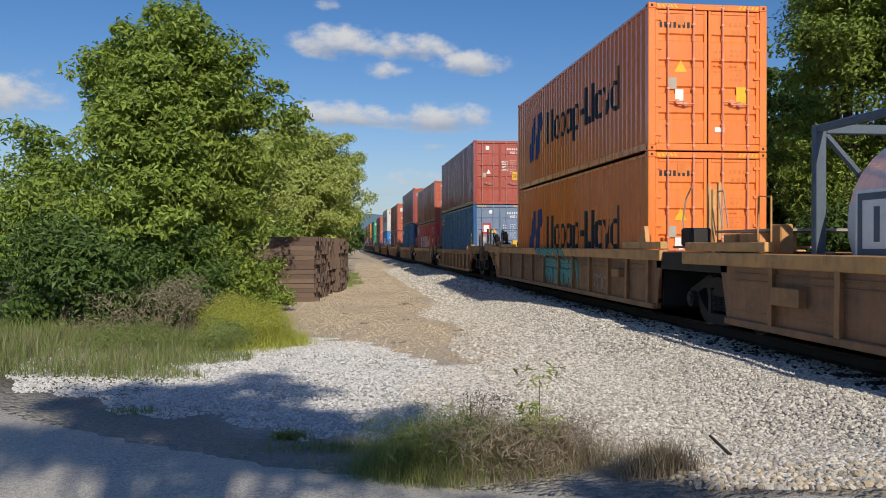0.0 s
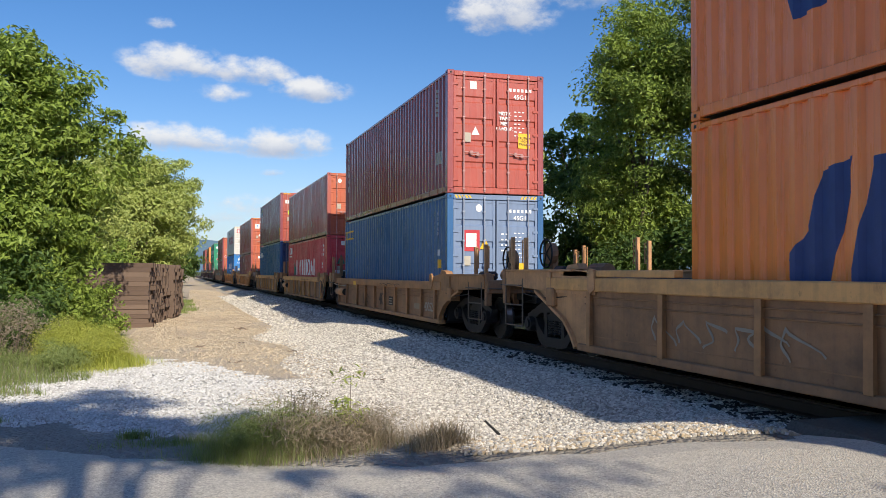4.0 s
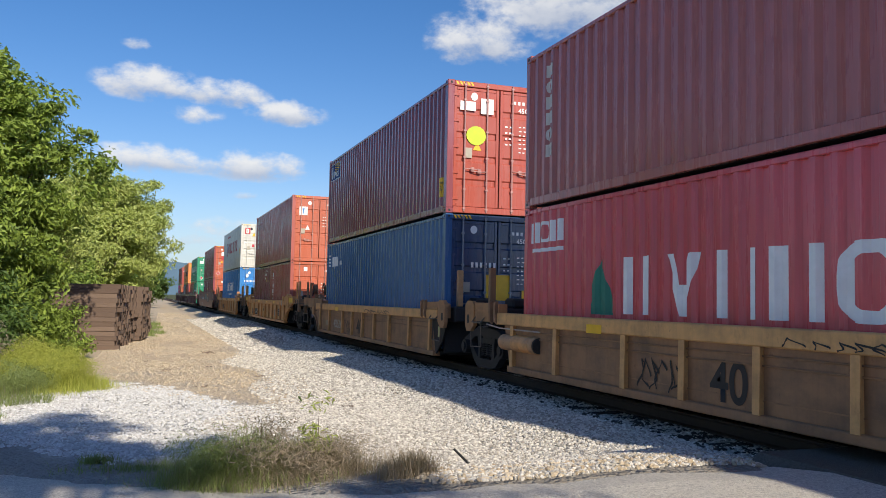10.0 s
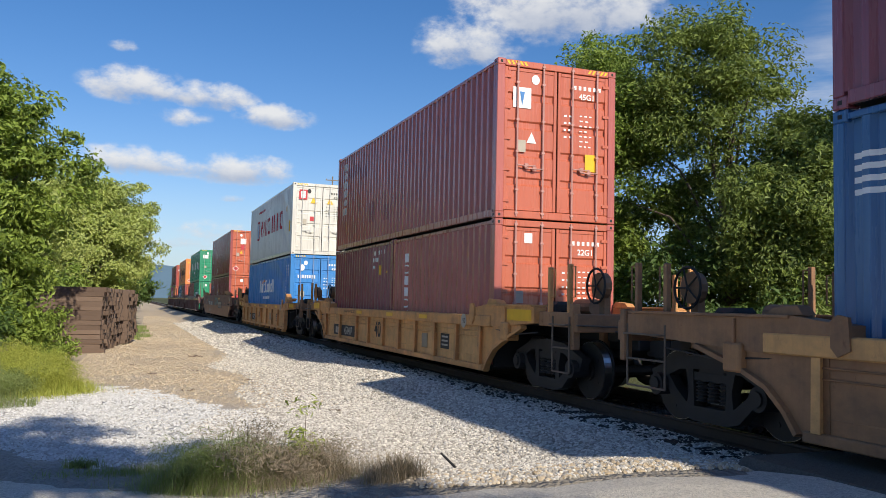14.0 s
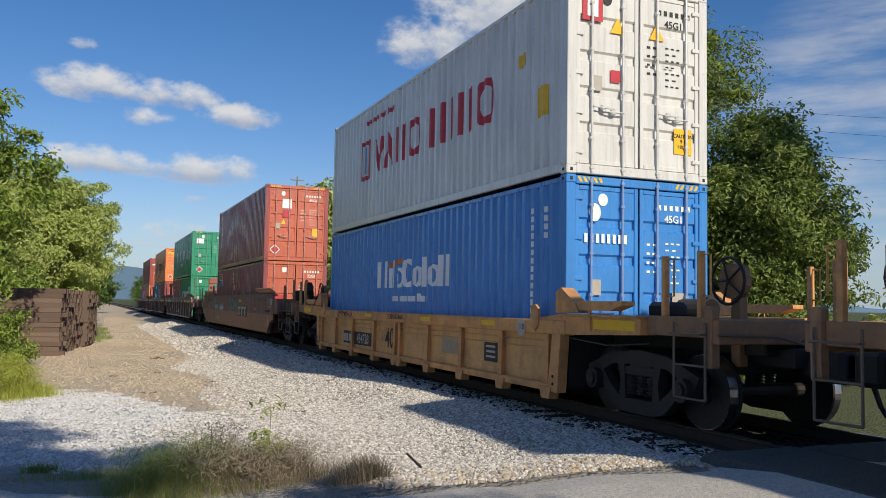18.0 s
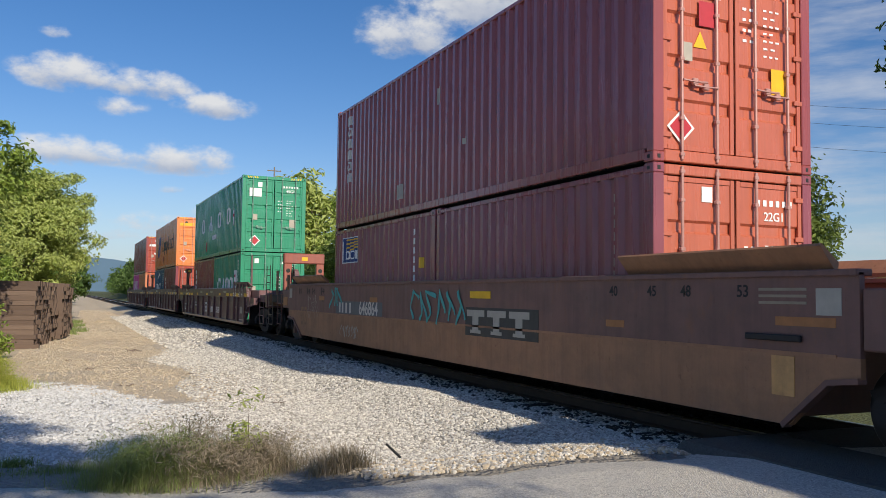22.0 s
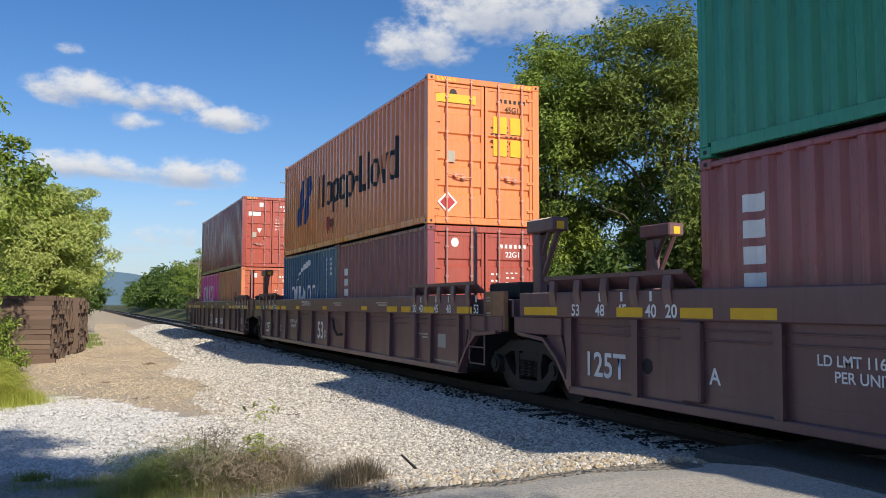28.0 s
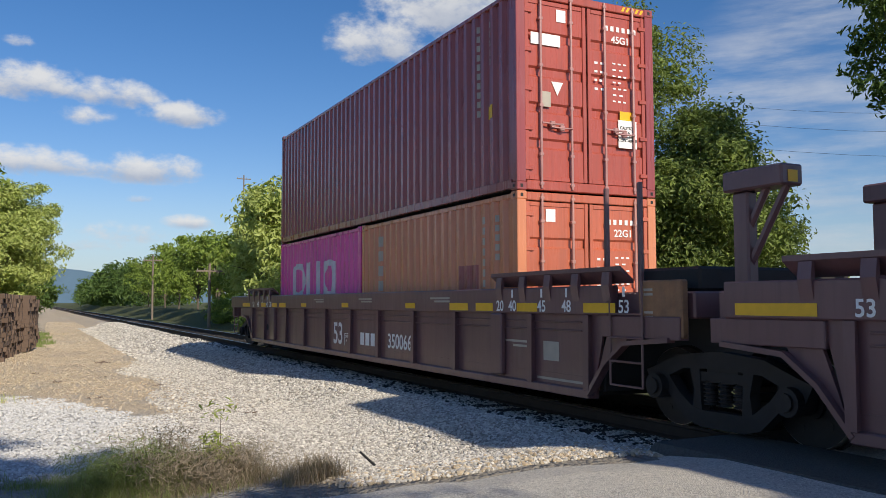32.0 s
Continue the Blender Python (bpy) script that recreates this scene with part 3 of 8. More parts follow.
def ground_z(x, y):
    z = -0.36 - 0.22 * smooth(11, 34, y) * smooth(16, 12, x)
    d = np.abs(x - XC)
    z = z + (-0.142 - z) * smooth(3.3, 1.75, d)
    z = z - 0.25 * smooth(9.8, 12.0, x) + 1.1 * smooth(13.5, 18.0, x) * smooth(25, 60, y)
    z = z + 0.16 * smooth(-2.5, -6.0, x) * smooth(9, 16, y)
    z = z + 0.15 * smooth(0.9, -0.5, x) * smooth(21, 27, y) * smooth(48, 40, y)
    e = road_edge(x)
    rise = smooth(e + 2.6, e + 0.15, y) * smooth(5.9, 4.9, x)
    z = z + (road_level(x) - 0.035 - z) * rise
    return z + 0.02 * np.sin(x * 1.7 + y * 0.9) * np.sin(y * 1.3 - x * 0.4) * smooth(e, e + 3, y) - 0.3 * smooth(e - 0.1, e - 0.8, y)


def spread(lo, hi, fine_lo, fine_hi, step, grow=1.22):
    v = list(np.arange(fine_lo, fine_hi + 1e-6, step))
    d, a = step, fine_hi
    while a < hi:
        d *= grow
        a += d
        v.append(a)
    d, a = step, fine_lo
    while a > lo:
        d *= grow
        a -= d
        v.insert(0, a)
    return np.array(v)


def sheet(name, xs, ys, zf, mat, keep=None):
    X, Y = np.meshgrid(xs, ys)
    Z = zf(X, Y)
    k = len(xs)
    verts = np.stack([X.ravel(), Y.ravel(), Z.ravel()], 1).tolist()
    faces = [(j * k + i, j * k + i + 1, (j + 1) * k + i + 1, (j + 1) * k + i) for j in range(len(ys) - 1) for i in range(k - 1)
             if keep is None or keep((xs[i] + xs[i + 1]) / 2, (ys[j] + ys[j + 1]) / 2)]
    me = raw(name, verts, faces, mat)
    me.polygons.foreach_set("use_smooth", np.ones(len(me.polygons), bool))
    return new(name, me)


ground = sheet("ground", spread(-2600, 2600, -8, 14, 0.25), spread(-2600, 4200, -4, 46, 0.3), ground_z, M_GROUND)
tagged(ground, "pale crushed limestone yard with tan earth and grass", "ground", kind="structure")


def road_z(x, y):
    return road_level(x) + 0.004 * np.sin(x * 5) * np.sin(y * 4)


rx = np.arange(-40, 40.01, 0.4)
ry = np.linspace(0, 1, 26)
rv, rf = [], []
for i, x in enumerate(rx):
    e = float(road_edge(x))
    e += 0.08 * math.sin(x * 2.3) + 0.05 * math.sin(x * 5.1)
    for j, u in enumerate(ry):
        y = -9.0 + (e + 9.0) * u
        z = float(road_z(x, y)) - (0.06 if u == 1 else 0)
        rv.append((x, y, z))
for i in range(len(rx) - 1):
    for j in range(len(ry) - 1):
        a = i * len(ry) + j
        rf.append((a, a + len(ry), a + len(ry) + 1, a + 1))
road = new("road", raw("road", rv, rf, M_ROAD))
tagged(road, "worn grey asphalt lane leading to a level crossing", "road", kind="structure")

# darker asphalt laid against the rails at the crossing
bm = bmesh.new()
prism(bm, [(4.95, -0.30), (6.43, -0.30), (6.43, 0.078), (5.35, 0.074)], "y", -8.0, 6.35)
box(bm, 6.62, 7.92, -8.0, 6.45, -0.2, 0.055, 0.01)
prism(bm, [(8.11, -0.30), (9.6, -0.30), (9.2, 0.07), (8.11, 0.074)], "y", -8.0, 6.4)
apron = new("crossing_apron", mesh_of("crossing_apron", bm, M_APRON))
tagged(apron, "dark asphalt apron of a level crossing", "pavement", kind="structure")

track = thing("railway_track", Matrix(), "single railway track with rusty rails on dark sleepers", "track", kind="structure")
RAIL = [(a, b + 0.05) for a, b in [(-0.07, -0.18), (0.07, -0.18), (0.07, -0.165), (0.012, -0.145), (0.010, -0.045), (0.036, -0.032), (0.036, -0.006), (-0.036, -0.006), (-0.036, -0.032), (-0.010, -0.045), (-0.012, -0.145), (-0.07, -0.165)]]
for sx in (-0.755, 0.755):
    part("rail", prism(bmesh.new(), [(XC + sx + a, b) for a, b in RAIL], "y", -60, 900), M_RAIL, track)
    part("rail_head", prism(bmesh.new(), [(XC + sx + a, b) for a, b in ((-0.033, 0.0445), (0.033, 0.0445), (0.026, 0.05), (-0.026, 0.05))], "y", -60, 900), M_RAILTOP, track, "bright worn running surface")
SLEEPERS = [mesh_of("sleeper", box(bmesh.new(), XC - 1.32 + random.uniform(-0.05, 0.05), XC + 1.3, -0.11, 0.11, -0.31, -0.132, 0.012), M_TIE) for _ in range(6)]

# ballast: thousands of loose stones
ICO = [(0, 0, 1), (0.89, 0, 0.45), (0.28, 0.85, 0.45), (-0.72, 0.53, 0.45), (-0.72, -0.53, 0.45), (0.28, -0.85, 0.45), (0.72, 0.53, -0.45), (-0.28, 0.85, -0.45), (-0.89, 0, -0.45), (-0.28, -0.85, -0.45), (0.72, -0.53, -0.45), (0, 0, -1)]
ICOF = [(0, 1, 2), (0, 2, 3), (0, 3, 4), (0, 4, 5), (0, 5, 1), (1, 6, 2), (2, 7, 3), (3, 8, 4), (4, 9, 5), (5, 10, 1), (6, 7, 2), (7, 8, 3), (8, 9, 4), (9, 10, 5), (10, 6, 1), (11, 7, 6), (11, 8, 7), (11, 9, 8), (11, 10, 9), (11, 6, 10)]


def stones(name, label, xy, size, mat, zf=ground_z, sink=0.35):
    rng = np.random.default_rng(len(xy))
    n = len(xy)
    s = rng.uniform(size[0], size[1], (n, 1, 1)) * rng.uniform(0.65, 1.35, (n, 1, 3)) * (1, 1, 0.75)
    v = np.array(ICO)[None] * s * rng.uniform(0.75, 1.25, (n, 12, 1))
    a = rng.uniform(0, 6.283, n)
    c, d = np.cos(a)[:, None], np.sin(a)[:, None]
    x = v[..., 0] * c - v[..., 1] * d + xy[:, :1]
    y = v[..., 0] * d + v[..., 1] * c + xy[:, 1:]
    z = v[..., 2] + (zf(xy[:, 0], xy[:, 1]) + s[:, 0, 2] * (1 - 2 * sink) * rng.uniform(0.3, 1.3, n))[:, None]
    verts = np.stack([x, y, z], -1).reshape(-1, 3)
    f = (np.array(ICOF)[None] + (np.arange(n) * 12)[:, None, None]).reshape(-1, 3)
    ob = new(name, raw(name, verts.tolist(), f.tolist(), mat))
    return tagged(ob, label, "gravel", kind="stuff")


def scatter(n, x0, x1, y0, y1, test=None, seed=1):
    rng = np.random.default_rng(seed)
    p = np.stack([rng.uniform(x0, x1, n), rng.uniform(y0, y1, n)], 1)
    return p if test is None else p[test(p[:, 0], p[:, 1])]


def off_road(x, y):
    return y > road_edge(x) + 0.05


def fuzz(x, y):
    """An even spread of chance values, by place."""
    return np.abs(np.sin(x * 127.1 + y * 311.7) * 43758.5) % 1.0


stones("ballast_near", "loose pale limestone ballast stones", scatter(72000, 0.8, 6.5, 6.0, 14.0, lambda x, y: off_road(x, y) & (x > 0.9 + 0.5 * np.sin(y) + 1.6 * fuzz(x, y) ** 2) & ~((x < 2.45) & (y < road_edge(x) + 0.75)), 2), (0.010, 0.026), M_STONE)
stones("ballast", "loose pale limestone ballast stones", scatter(42000, 2.0, 6.4, 14.0, 30.0, lambda x, y: x > 2.1 + 0.04 * (y - 14) + 0.35 * np.sin(y * 0.7) + 2.0 * fuzz(x, y) ** 2, 3), (0.014, 0.033), M_STONE)
stones("ballast_far", "loose pale limestone ballast stones", scatter(9000, 3.4, 6.3, 30.0, 70.0, None, 4), (0.03, 0.06), M_STONE)
# stones blackened by colour for the shade under the cars
stones("ballast_between", "dirty ballast stones between the rails, blackened for the train's shade", scatter(7000, 5.75, 8.8, 6.6, 40.0, None, 5), (0.02, 0.045), M_DIRTYSHADESTONE)
stones("edge_gravel", "tan and dirty stones along the asphalt's edge", scatter(16000, 2.3, 6.4, 5.5, 11.0, lambda x, y: off_road(x, y) & (y < road_edge(x) + 0.15 + 1.1 * fuzz(x, y) ** 2), 11), (0.012, 0.027), M_TANSTONE, sink=0.2)
stones("white_gravel", "white crushed limestone spread over the lane's verge", scatter(40000, -4.5, 2.0, 7.6, 19.0, lambda x, y: off_road(x, y - 1.05 - 0.25 * np.sin(4 * x) - 0.15 * np.sin(9 * x)) & (y + 2.0 * x < 17.9 + 0.5 * np.sin(3 * x) + 0.3 * np.sin(7 * y)) & (x > -3.6 - 0.2 * (y - 10)), 6), (0.010, 0.025), M_WHITE)


# ---- shipping containers ----
def corrugation(y0, y1, depth=0.052, period=0.278):
    """Breaks of the side's profile: (y, depth)."""
    n = max(1, round((y1 - y0) / period))
    p = (y1 - y0) / n
    out = []
    for i in range(n):
        a = y0 + i * p
        out += [(a, 0.0), (a + 0.30 * p, 0.0), (a + 0.48 * p, depth), (a + 0.80 * p, depth)]
    return out + [(y1, 0.0)]


def wavy(bm, prof, x, sign, z0, z1):
    lo = [bm.verts.new((x + sign * d, y, z0)) for y, d in prof]
    hi = [bm.verts.new((x + sign * d, y, z1)) for y, d in prof]
    for i in range(len(prof) - 1):
        bm.faces.new((lo[i], hi[i], hi[i + 1], lo[i + 1]) if sign > 0 else (lo[i], lo[i + 1], hi[i + 1], hi[i]))
    return bm


CACHE = {}


def shared(key, make):
    if key not in CACHE:
        CACHE[key] = make()
    return CACHE[key]


def door_profile(h, ribs):
    """Pressed door panel: (z, depth) pairs, ledges between flat fields."""
    z0, z1 = 0.17, h - 0.15
    p = (z1 - z0) / ribs
    out = [(z0, 0.0)]
    for i in range(ribs - 1):
        c = z0 + p * (i + 1)
        out += [(c - 0.085, 0.0), (c - 0.055, 0.032), (c + 0.045, 0.032), (c + 0.075, 0.0)]
    return out + [(z1, 0.0)]


def container(stack_y, z, feet, high, mat, label, chevrons=True, y_off=0.0, end_mat=None, group="shipping containers"):
    ln = 12.192 if feet == 40 else 6.058
    h = 2.896 if high else 2.591
    root = thing("shipping_container", pose(XC, stack_y + y_off, z), label, "shipping container", group)
    MOVERS.append((root, stack_y + y_off, z))
    key = (ln, h, mat.name)
    end = end_mat or mat

    def posts():
        bm = bmesh.new()
        box(bm, -1.219, -1.07, 0.0, 0.13, 0.118, h - 0.118, 0.008)
        return mesh_of("corner_post", bm, mat)

    pm = shared(("post",) + key, posts)
    for sx, sy in ((1, 1), (-1, 1), (1, -1), (-1, -1)):
        ob = part("corner_post", pm, None, root)
        ob.matrix_basis = Matrix.Translation((0, 0 if sy > 0 else ln, 0)) @ (pose(0, 0, 0) if (sx, sy) == (1, 1) else pose(0, 0, 0, 0, 0, 180) if (sx, sy) == (-1, -1) else Matrix.Diagonal((-1, 1, 1, 1)) if sx < 0 else Matrix.Diagonal((1, -1, 1, 1)))

    def casting():
        bm = bmesh.new()
        box(bm, -1.2225, -1.06, -0.003, 0.175, 0, 0.118, 0.012)
        return mesh_of("corner_casting", bm, mat)

    # no opening is cut: dark blocks stand for the shade inside
    def hole():
        bm = bmesh.new()
        box(bm, -1.2245, -1.2, 0.055, 0.125, 0.032, 0.09, 0.01)
        box(bm, -1.175, -1.115, -0.0055, 0.05, 0.028, 0.092, 0.01)
        return mesh_of("casting_hole", bm, M_DARK)

    cm, hm = shared(("cast", mat.name), casting), shared(("hole",), hole)
    for sx in (1, -1):
        for yy, fl in ((0, 1), (ln, -1)):
            for zz, fz in ((0, 1), (h, -1)):
                c = part("corner_casting", cm, None, root)
                c.matrix_basis = Matrix.Translation((0, yy, zz)) @ Matrix.Diagonal((sx, fl, fz, 1))
                hb = part("casting_hole", hm, None, c, "dark block standing for the shade in a lifting hole")
    rl = shared(("rails",) + key, lambda: mesh_of("bottom_rail", box(bmesh.new(), -1.215, -1.15, 0.17, ln - 0.17, 0.034, 0.165, 0.008), mat))
    tl = shared(("rail2",) + key, lambda: mesh_of("top_rail", box(bmesh.new(), -1.216, -1.15, 0.17, ln - 0.17, h - 0.095, h - 0.034, 0.008), mat))
    prof = corrugation(0.13, ln - 0.13)
    sp = shared(("side",) + key, lambda: mesh_of("side_panel", wavy(bmesh.new(), prof, -1.207, 1, 0.16, h - 0.08), mat))
    for sx in (1, -1):
        for nm, me in (("bottom_rail", rl), ("top_rail", tl), ("side_panel", sp)):
            part(nm, me, None, root).matrix_basis = Matrix.Diagonal((sx, 1, 1, 1))
    part("roof", shared(("roof",) + key, lambda: mesh_of("roof", box(bmesh.new(), -1.15, 1.15, 0.1, ln - 0.1, h - 0.05, h - 0.012), mat)), None, root)
    part("floor", shared(("floor",) + key, lambda: mesh_of("floor", box(bmesh.new(), -1.15, 1.15, 0.1, ln - 0.1, 0.03, 0.14), M_DARK)), None, root)
    part("front_wall", shared(("front",) + key, lambda: mesh_of("front_wall", box(bmesh.new(), -1.1, 1.1, ln - 0.09, ln - 0.05, 0.1, h - 0.1), mat)), None, root)
    part("door_sill", shared(("sill", ln, h, end.name), lambda: mesh_of("door_sill", box(bmesh.new(), -1.06, 1.06, 0.0, 0.1, 0.01, 0.145, 0.01), end)), None, root)
    part("door_header", shared(("head", ln, h, end.name), lambda: mesh_of("door_header", box(bmesh.new(), -1.06, 1.06, 0.0, 0.1, h - 0.13, h - 0.012, 0.01), end)), None, root)
    dp = door_profile(h, 5 if high else 4)

    def leaf():
        bm = bmesh.new()
        A, B = [bm.verts.new((-1.065, 0.035 + d, zz)) for zz, d in dp], [bm.verts.new((-0.012, 0.035 + d, zz)) for zz, d in dp]
        for i in range(len(dp) - 1):
            bm.faces.new((A[i], B[i], B[i + 1], A[i + 1]))
        for xx in (-1.065, -0.075):   # stiles and edge rails stand proud of the pressed field
            box(bm, xx, xx + 0.06, 0.018, 0.05, 0.155, h - 0.14, 0.004)
        for zz in (0.155, h - 0.205):
            box(bm, -1.0, -0.08, 0.022, 0.05, zz, zz + 0.06, 0.004)
        for i in range(5):            # hinges
            zz = 0.32 + i * (h - 0.64) / 4
            box(bm, -1.135, -0.95, 0.002, 0.03, zz - 0.03, zz + 0.03, 0.006)
        return mesh_of("door", bm, end)

    rod_mat = shared(("rod_paint", end.name), lambda: plain("painted_lock_rod", tuple(0.62 * v + 0.20 for v in end["tone"]), 0.36, 0.15, 0.3))

    def bar():
        bm = bmesh.new()
        rod(bm, (0, 0, 0.04), (0, 0, h - 0.03), 0.019, 8)
        for zz in (0.10, 0.52, h * 0.42, h * 0.62, h - 0.42, h - 0.09):
            box(bm, -0.032, 0.032, -0.02, 0.03, zz - 0.022, zz + 0.022, 0.006)
        return mesh_of("lock_rod", bm, rod_mat)

    def handle():
        bm = bmesh.new()
        rod(bm, (0, -0.02, 0), (0.2, -0.03, -0.012), 0.012, 6)
        rod(bm, (0.2, -0.03, -0.012), (0.36, -0.012, 0.0), 0.014, 6)
        box(bm, 0.14, 0.22, -0.03, 0.02, -0.045, 0.035, 0.01)
        return mesh_of("lock_handle", bm, rod_mat)

    lm, bmh, hd = shared(("leaf", ln, h, end.name), leaf), shared(("bar", h, end.name), bar), shared(("handle", end.name), handle)
    for sx in (1, -1):
        d = part("door", lm, None, root)
        d.matrix_basis = Matrix.Diagonal((sx, 1, 1, 1))
        for k, xx in enumerate((-0.82, -0.30)):
            r = part("lock_rod", bmh, None, d)
            r.matrix_basis = Matrix.Translation((xx, -0.012, 0))
            g = part("lock_handle", hd, None, d)
            g.matrix_basis = Matrix.Translation((xx, -0.018, 0.92 + 0.05 * ((k + (sx > 0)) % 2))) @ Matrix.Diagonal((1 if k == 0 else -1, 1, 1, 1))
    if chevrons:
        for sx in (1, -1):
            bm = bmesh.new()
            for i in range(5):
                x0 = 0.62 + i * 0.085
                A = [bm.verts.new(p) for p in ((sx * x0, -0.003, h - 0.10), (sx * (x0 + 0.045), -0.003, h - 0.10), (sx * (x0 + 0.085), -0.003, h - 0.03), (sx * (x0 + 0.04), -0.003, h - 0.03))]
                bm.faces.new(A if sx > 0 else A[::-1])
            part("hazard_stripes", bm, M_YELLOW, root, "yellow height-warning stripes")
    root["h"], root["ln"] = h, ln
    return root


def side_patch(bm, ln, y0, y1, z0, z1, skew=0.0, lift=0.004):
    """A painted field that follows the corrugated side."""
    prof = corrugation(0.13, ln - 0.13)
    ys = sorted({y0, y1} | {y for y, _ in prof if y0 < y < y1})
    P, D = [p for p, _ in prof], [d for _, d in prof]
    x = [-1.207 - lift + float(np.interp(y, P, D)) for y in ys]
    sl = lambda y: skew * (y - y0)
    lo = [bm.verts.new((a, y, z0 + sl(y))) for a, y in zip(x, ys)]
    hi = [bm.verts.new((a, y, z1 + sl(y))) for a, y in zip(x, ys)]
    for i in range(len(ys) - 1):
        bm.faces.new((lo[i], hi[i], hi[i + 1], lo[i + 1]))


def side_mark(root, fields, mat, name="painted_mark", label=""):
    """Painted fields on the near side; each sign that stands free is a part of its own."""
    made = None
    root["coats"] = root.get("coats", 0) + 1
    for sign in [f if isinstance(f, list) else [f] for f in fields]:
        bm = bmesh.new()
        for f in sign:
            side_patch(bm, root["ln"], *f, lift=0.003 + 0.0012 * root["coats"])
        made = part(name, bm, mat, root, label)
    return made


def side_shape(root, outline, mat, name="company_mark", label=""):
    """One painted polygon (y, z) on the near side, cut in upright strips that follow the corrugation."""
    bm = bmesh.new()
    prof = corrugation(0.13, root["ln"] - 0.13)
    P, D = [p for p, _ in prof], [d for _, d in prof]
    lo, hi = min(p[0] for p in outline), max(p[0] for p in outline)
    ys = sorted({lo + (hi - lo) * i / 24 for i in range(25)} | {y for y in P if lo < y < hi} | {p[0] for p in outline})

    def cut(y, side):
        e = 1e-4 * side
        y = min(max(y + e, lo + 1e-4), hi - 1e-4)
        zs = []
        for a, b in zip(outline, outline[1:] + outline[:1]):
            if (a[0] - y) * (b[0] - y) < 0:
                zs.append(a[1] + (b[1] - a[1]) * (y - a[0]) / (b[0] - a[0]))
        return min(zs), max(zs)

    for ya, yb in zip(ys, ys[1:]):
        xa, xb = [-1.2105 + float(np.interp(y, P, D)) for y in (ya, yb)]
        a0, a1 = cut(ya, 1)
        b0, b1 = cut(yb, -1)
        bm.faces.new([bm.verts.new(v) for v in ((xa, ya, a0), (xa, ya, a1), (xb, yb, b1), (xb, yb, b0))])
    bmesh.ops.remove_doubles(bm, verts=bm.verts[:], dist=1e-4)
    return part(name, bm, mat, root, label)


def blocks(y_start, y_end, z0, z1, letters):
    """Upright blocks of a word: one plain block per sign; 'u' short, 'l' thin and tall, 'L' full width and tall, 'p' with a drop, '-' a dash."""
    wide = {"u": 1.0, "L": 1.1, "l": 0.42, "p": 1.0, "-": 0.6, " ": 0.5, "i": 0.4}
    total = sum(wide[c] for c in letters)
    k = (y_start - y_end) / total
    y, out, hh = y_start, [], z1 - z0
    for c in letters:
        w = wide[c] * k
        a, b = y - w + 0.2 * k, y
        if c == "u":
            out.append((a, b, z0, z0 + 0.7 * hh))
        elif c in "Ll":
            out.append((a, b, z0, z1))
        elif c == "i":
            out += [(a, b, z0, z0 + 0.7 * hh), (a, b, z0 + 0.82 * hh, z1)]
        elif c == "p":
            out.append((a, b, z0 - 0.28 * hh, z0 + 0.7 * hh))
        elif c == "-":
            out.append((a, b, z0 + 0.3 * hh, z0 + 0.45 * hh))
        y -= w
    return out


def sign_spans(kind, u):
    """Filled stretches of a plain sign at u (-1 to 1 across it), in shares of its height."""
    a = min(abs(u), 0.999)
    full = 0.5 * (1 - a ** 3.2) ** (1 / 3.2)
    if kind in ("ring", "tail", "horn"):
        b = a / 0.56
        hole = 0.34 * (1 - b ** 3) ** (1 / 3) if b < 1 else 0.0
        out = [(0.5 - full, 0.5 + full)] if hole < 0.02 else [(0.5 - full, 0.5 - hole), (0.5 + hole, 0.5 + full)]
        if kind == "tail" and u > 0.5:
            out = [(-0.38, 0.9)]
        if kind == "horn" and u < -0.5:
            out = [(0.0, 1.42)]
        return out
    if kind == "roof":
        top = min(1.0, 1.14 - 1.12 * a)
        return [(max(0.0, top - 0.62), top)]
    if kind == "fork":
        low = max(0.0, 1.12 * a - 0.14)
        return [(low, min(1.0, low + 0.62))] if a > 0.2 else [(0.0, 0.5)]
    if kind == "peak":
        return [(0.0, max(0.04, 1.0 - 0.95 * abs(u - 0.1) ** 1.3))]
    return [(0.0, 1.0)]


def painted_sign(root, kind, ya, yb, z0, z1, mat, name="company_sign", label="", lift=0.0045):
    """One plain painted sign between ya and yb that follows the corrugated side."""
    if kind == "pair":
        w = 0.3 * (yb - ya)
        painted_sign(root, "post", ya, ya + w, z0, z1, mat, name, label, lift)
        return painted_sign(root, "post", yb - w, yb, z0, z1, mat, name, label, lift)
    bm = bmesh.new()
    prof = corrugation(0.13, root["ln"] - 0.13)
    P, D = [q for q, _ in prof], [d for _, d in prof]
    lo, hi = min(ya, yb), max(ya, yb)
    n = 1 if kind == "post" else 22
    ys = sorted({lo + (hi - lo) * i / n for i in range(n + 1)} | {q for q in P if lo < q < hi})
    for y0, y1 in zip(ys, ys[1:]):
        e = 1e-3 * (y1 - y0)
        at = [sign_spans(kind, ((q - lo) * 2 - (hi - lo)) / (hi - lo)) for q in (y0 + e, y1 - e, (y0 + y1) / 2)]
        if len(at[0]) != len(at[1]):
            at[0] = at[1] = at[2]
        xa, xb = [-1.207 - lift + float(np.interp(q, P, D)) for q in (y0, y1)]
        for (a0, a1), (b0, b1) in zip(at[0], at[1]):
            h = z1 - z0
            bm.faces.new([bm.verts.new(v) for v in ((xa, y0, z0 + h * a0), (xa, y0, z0 + h * a1), (xb, y1, z0 + h * b1), (xb, y1, z0 + h * b0))])
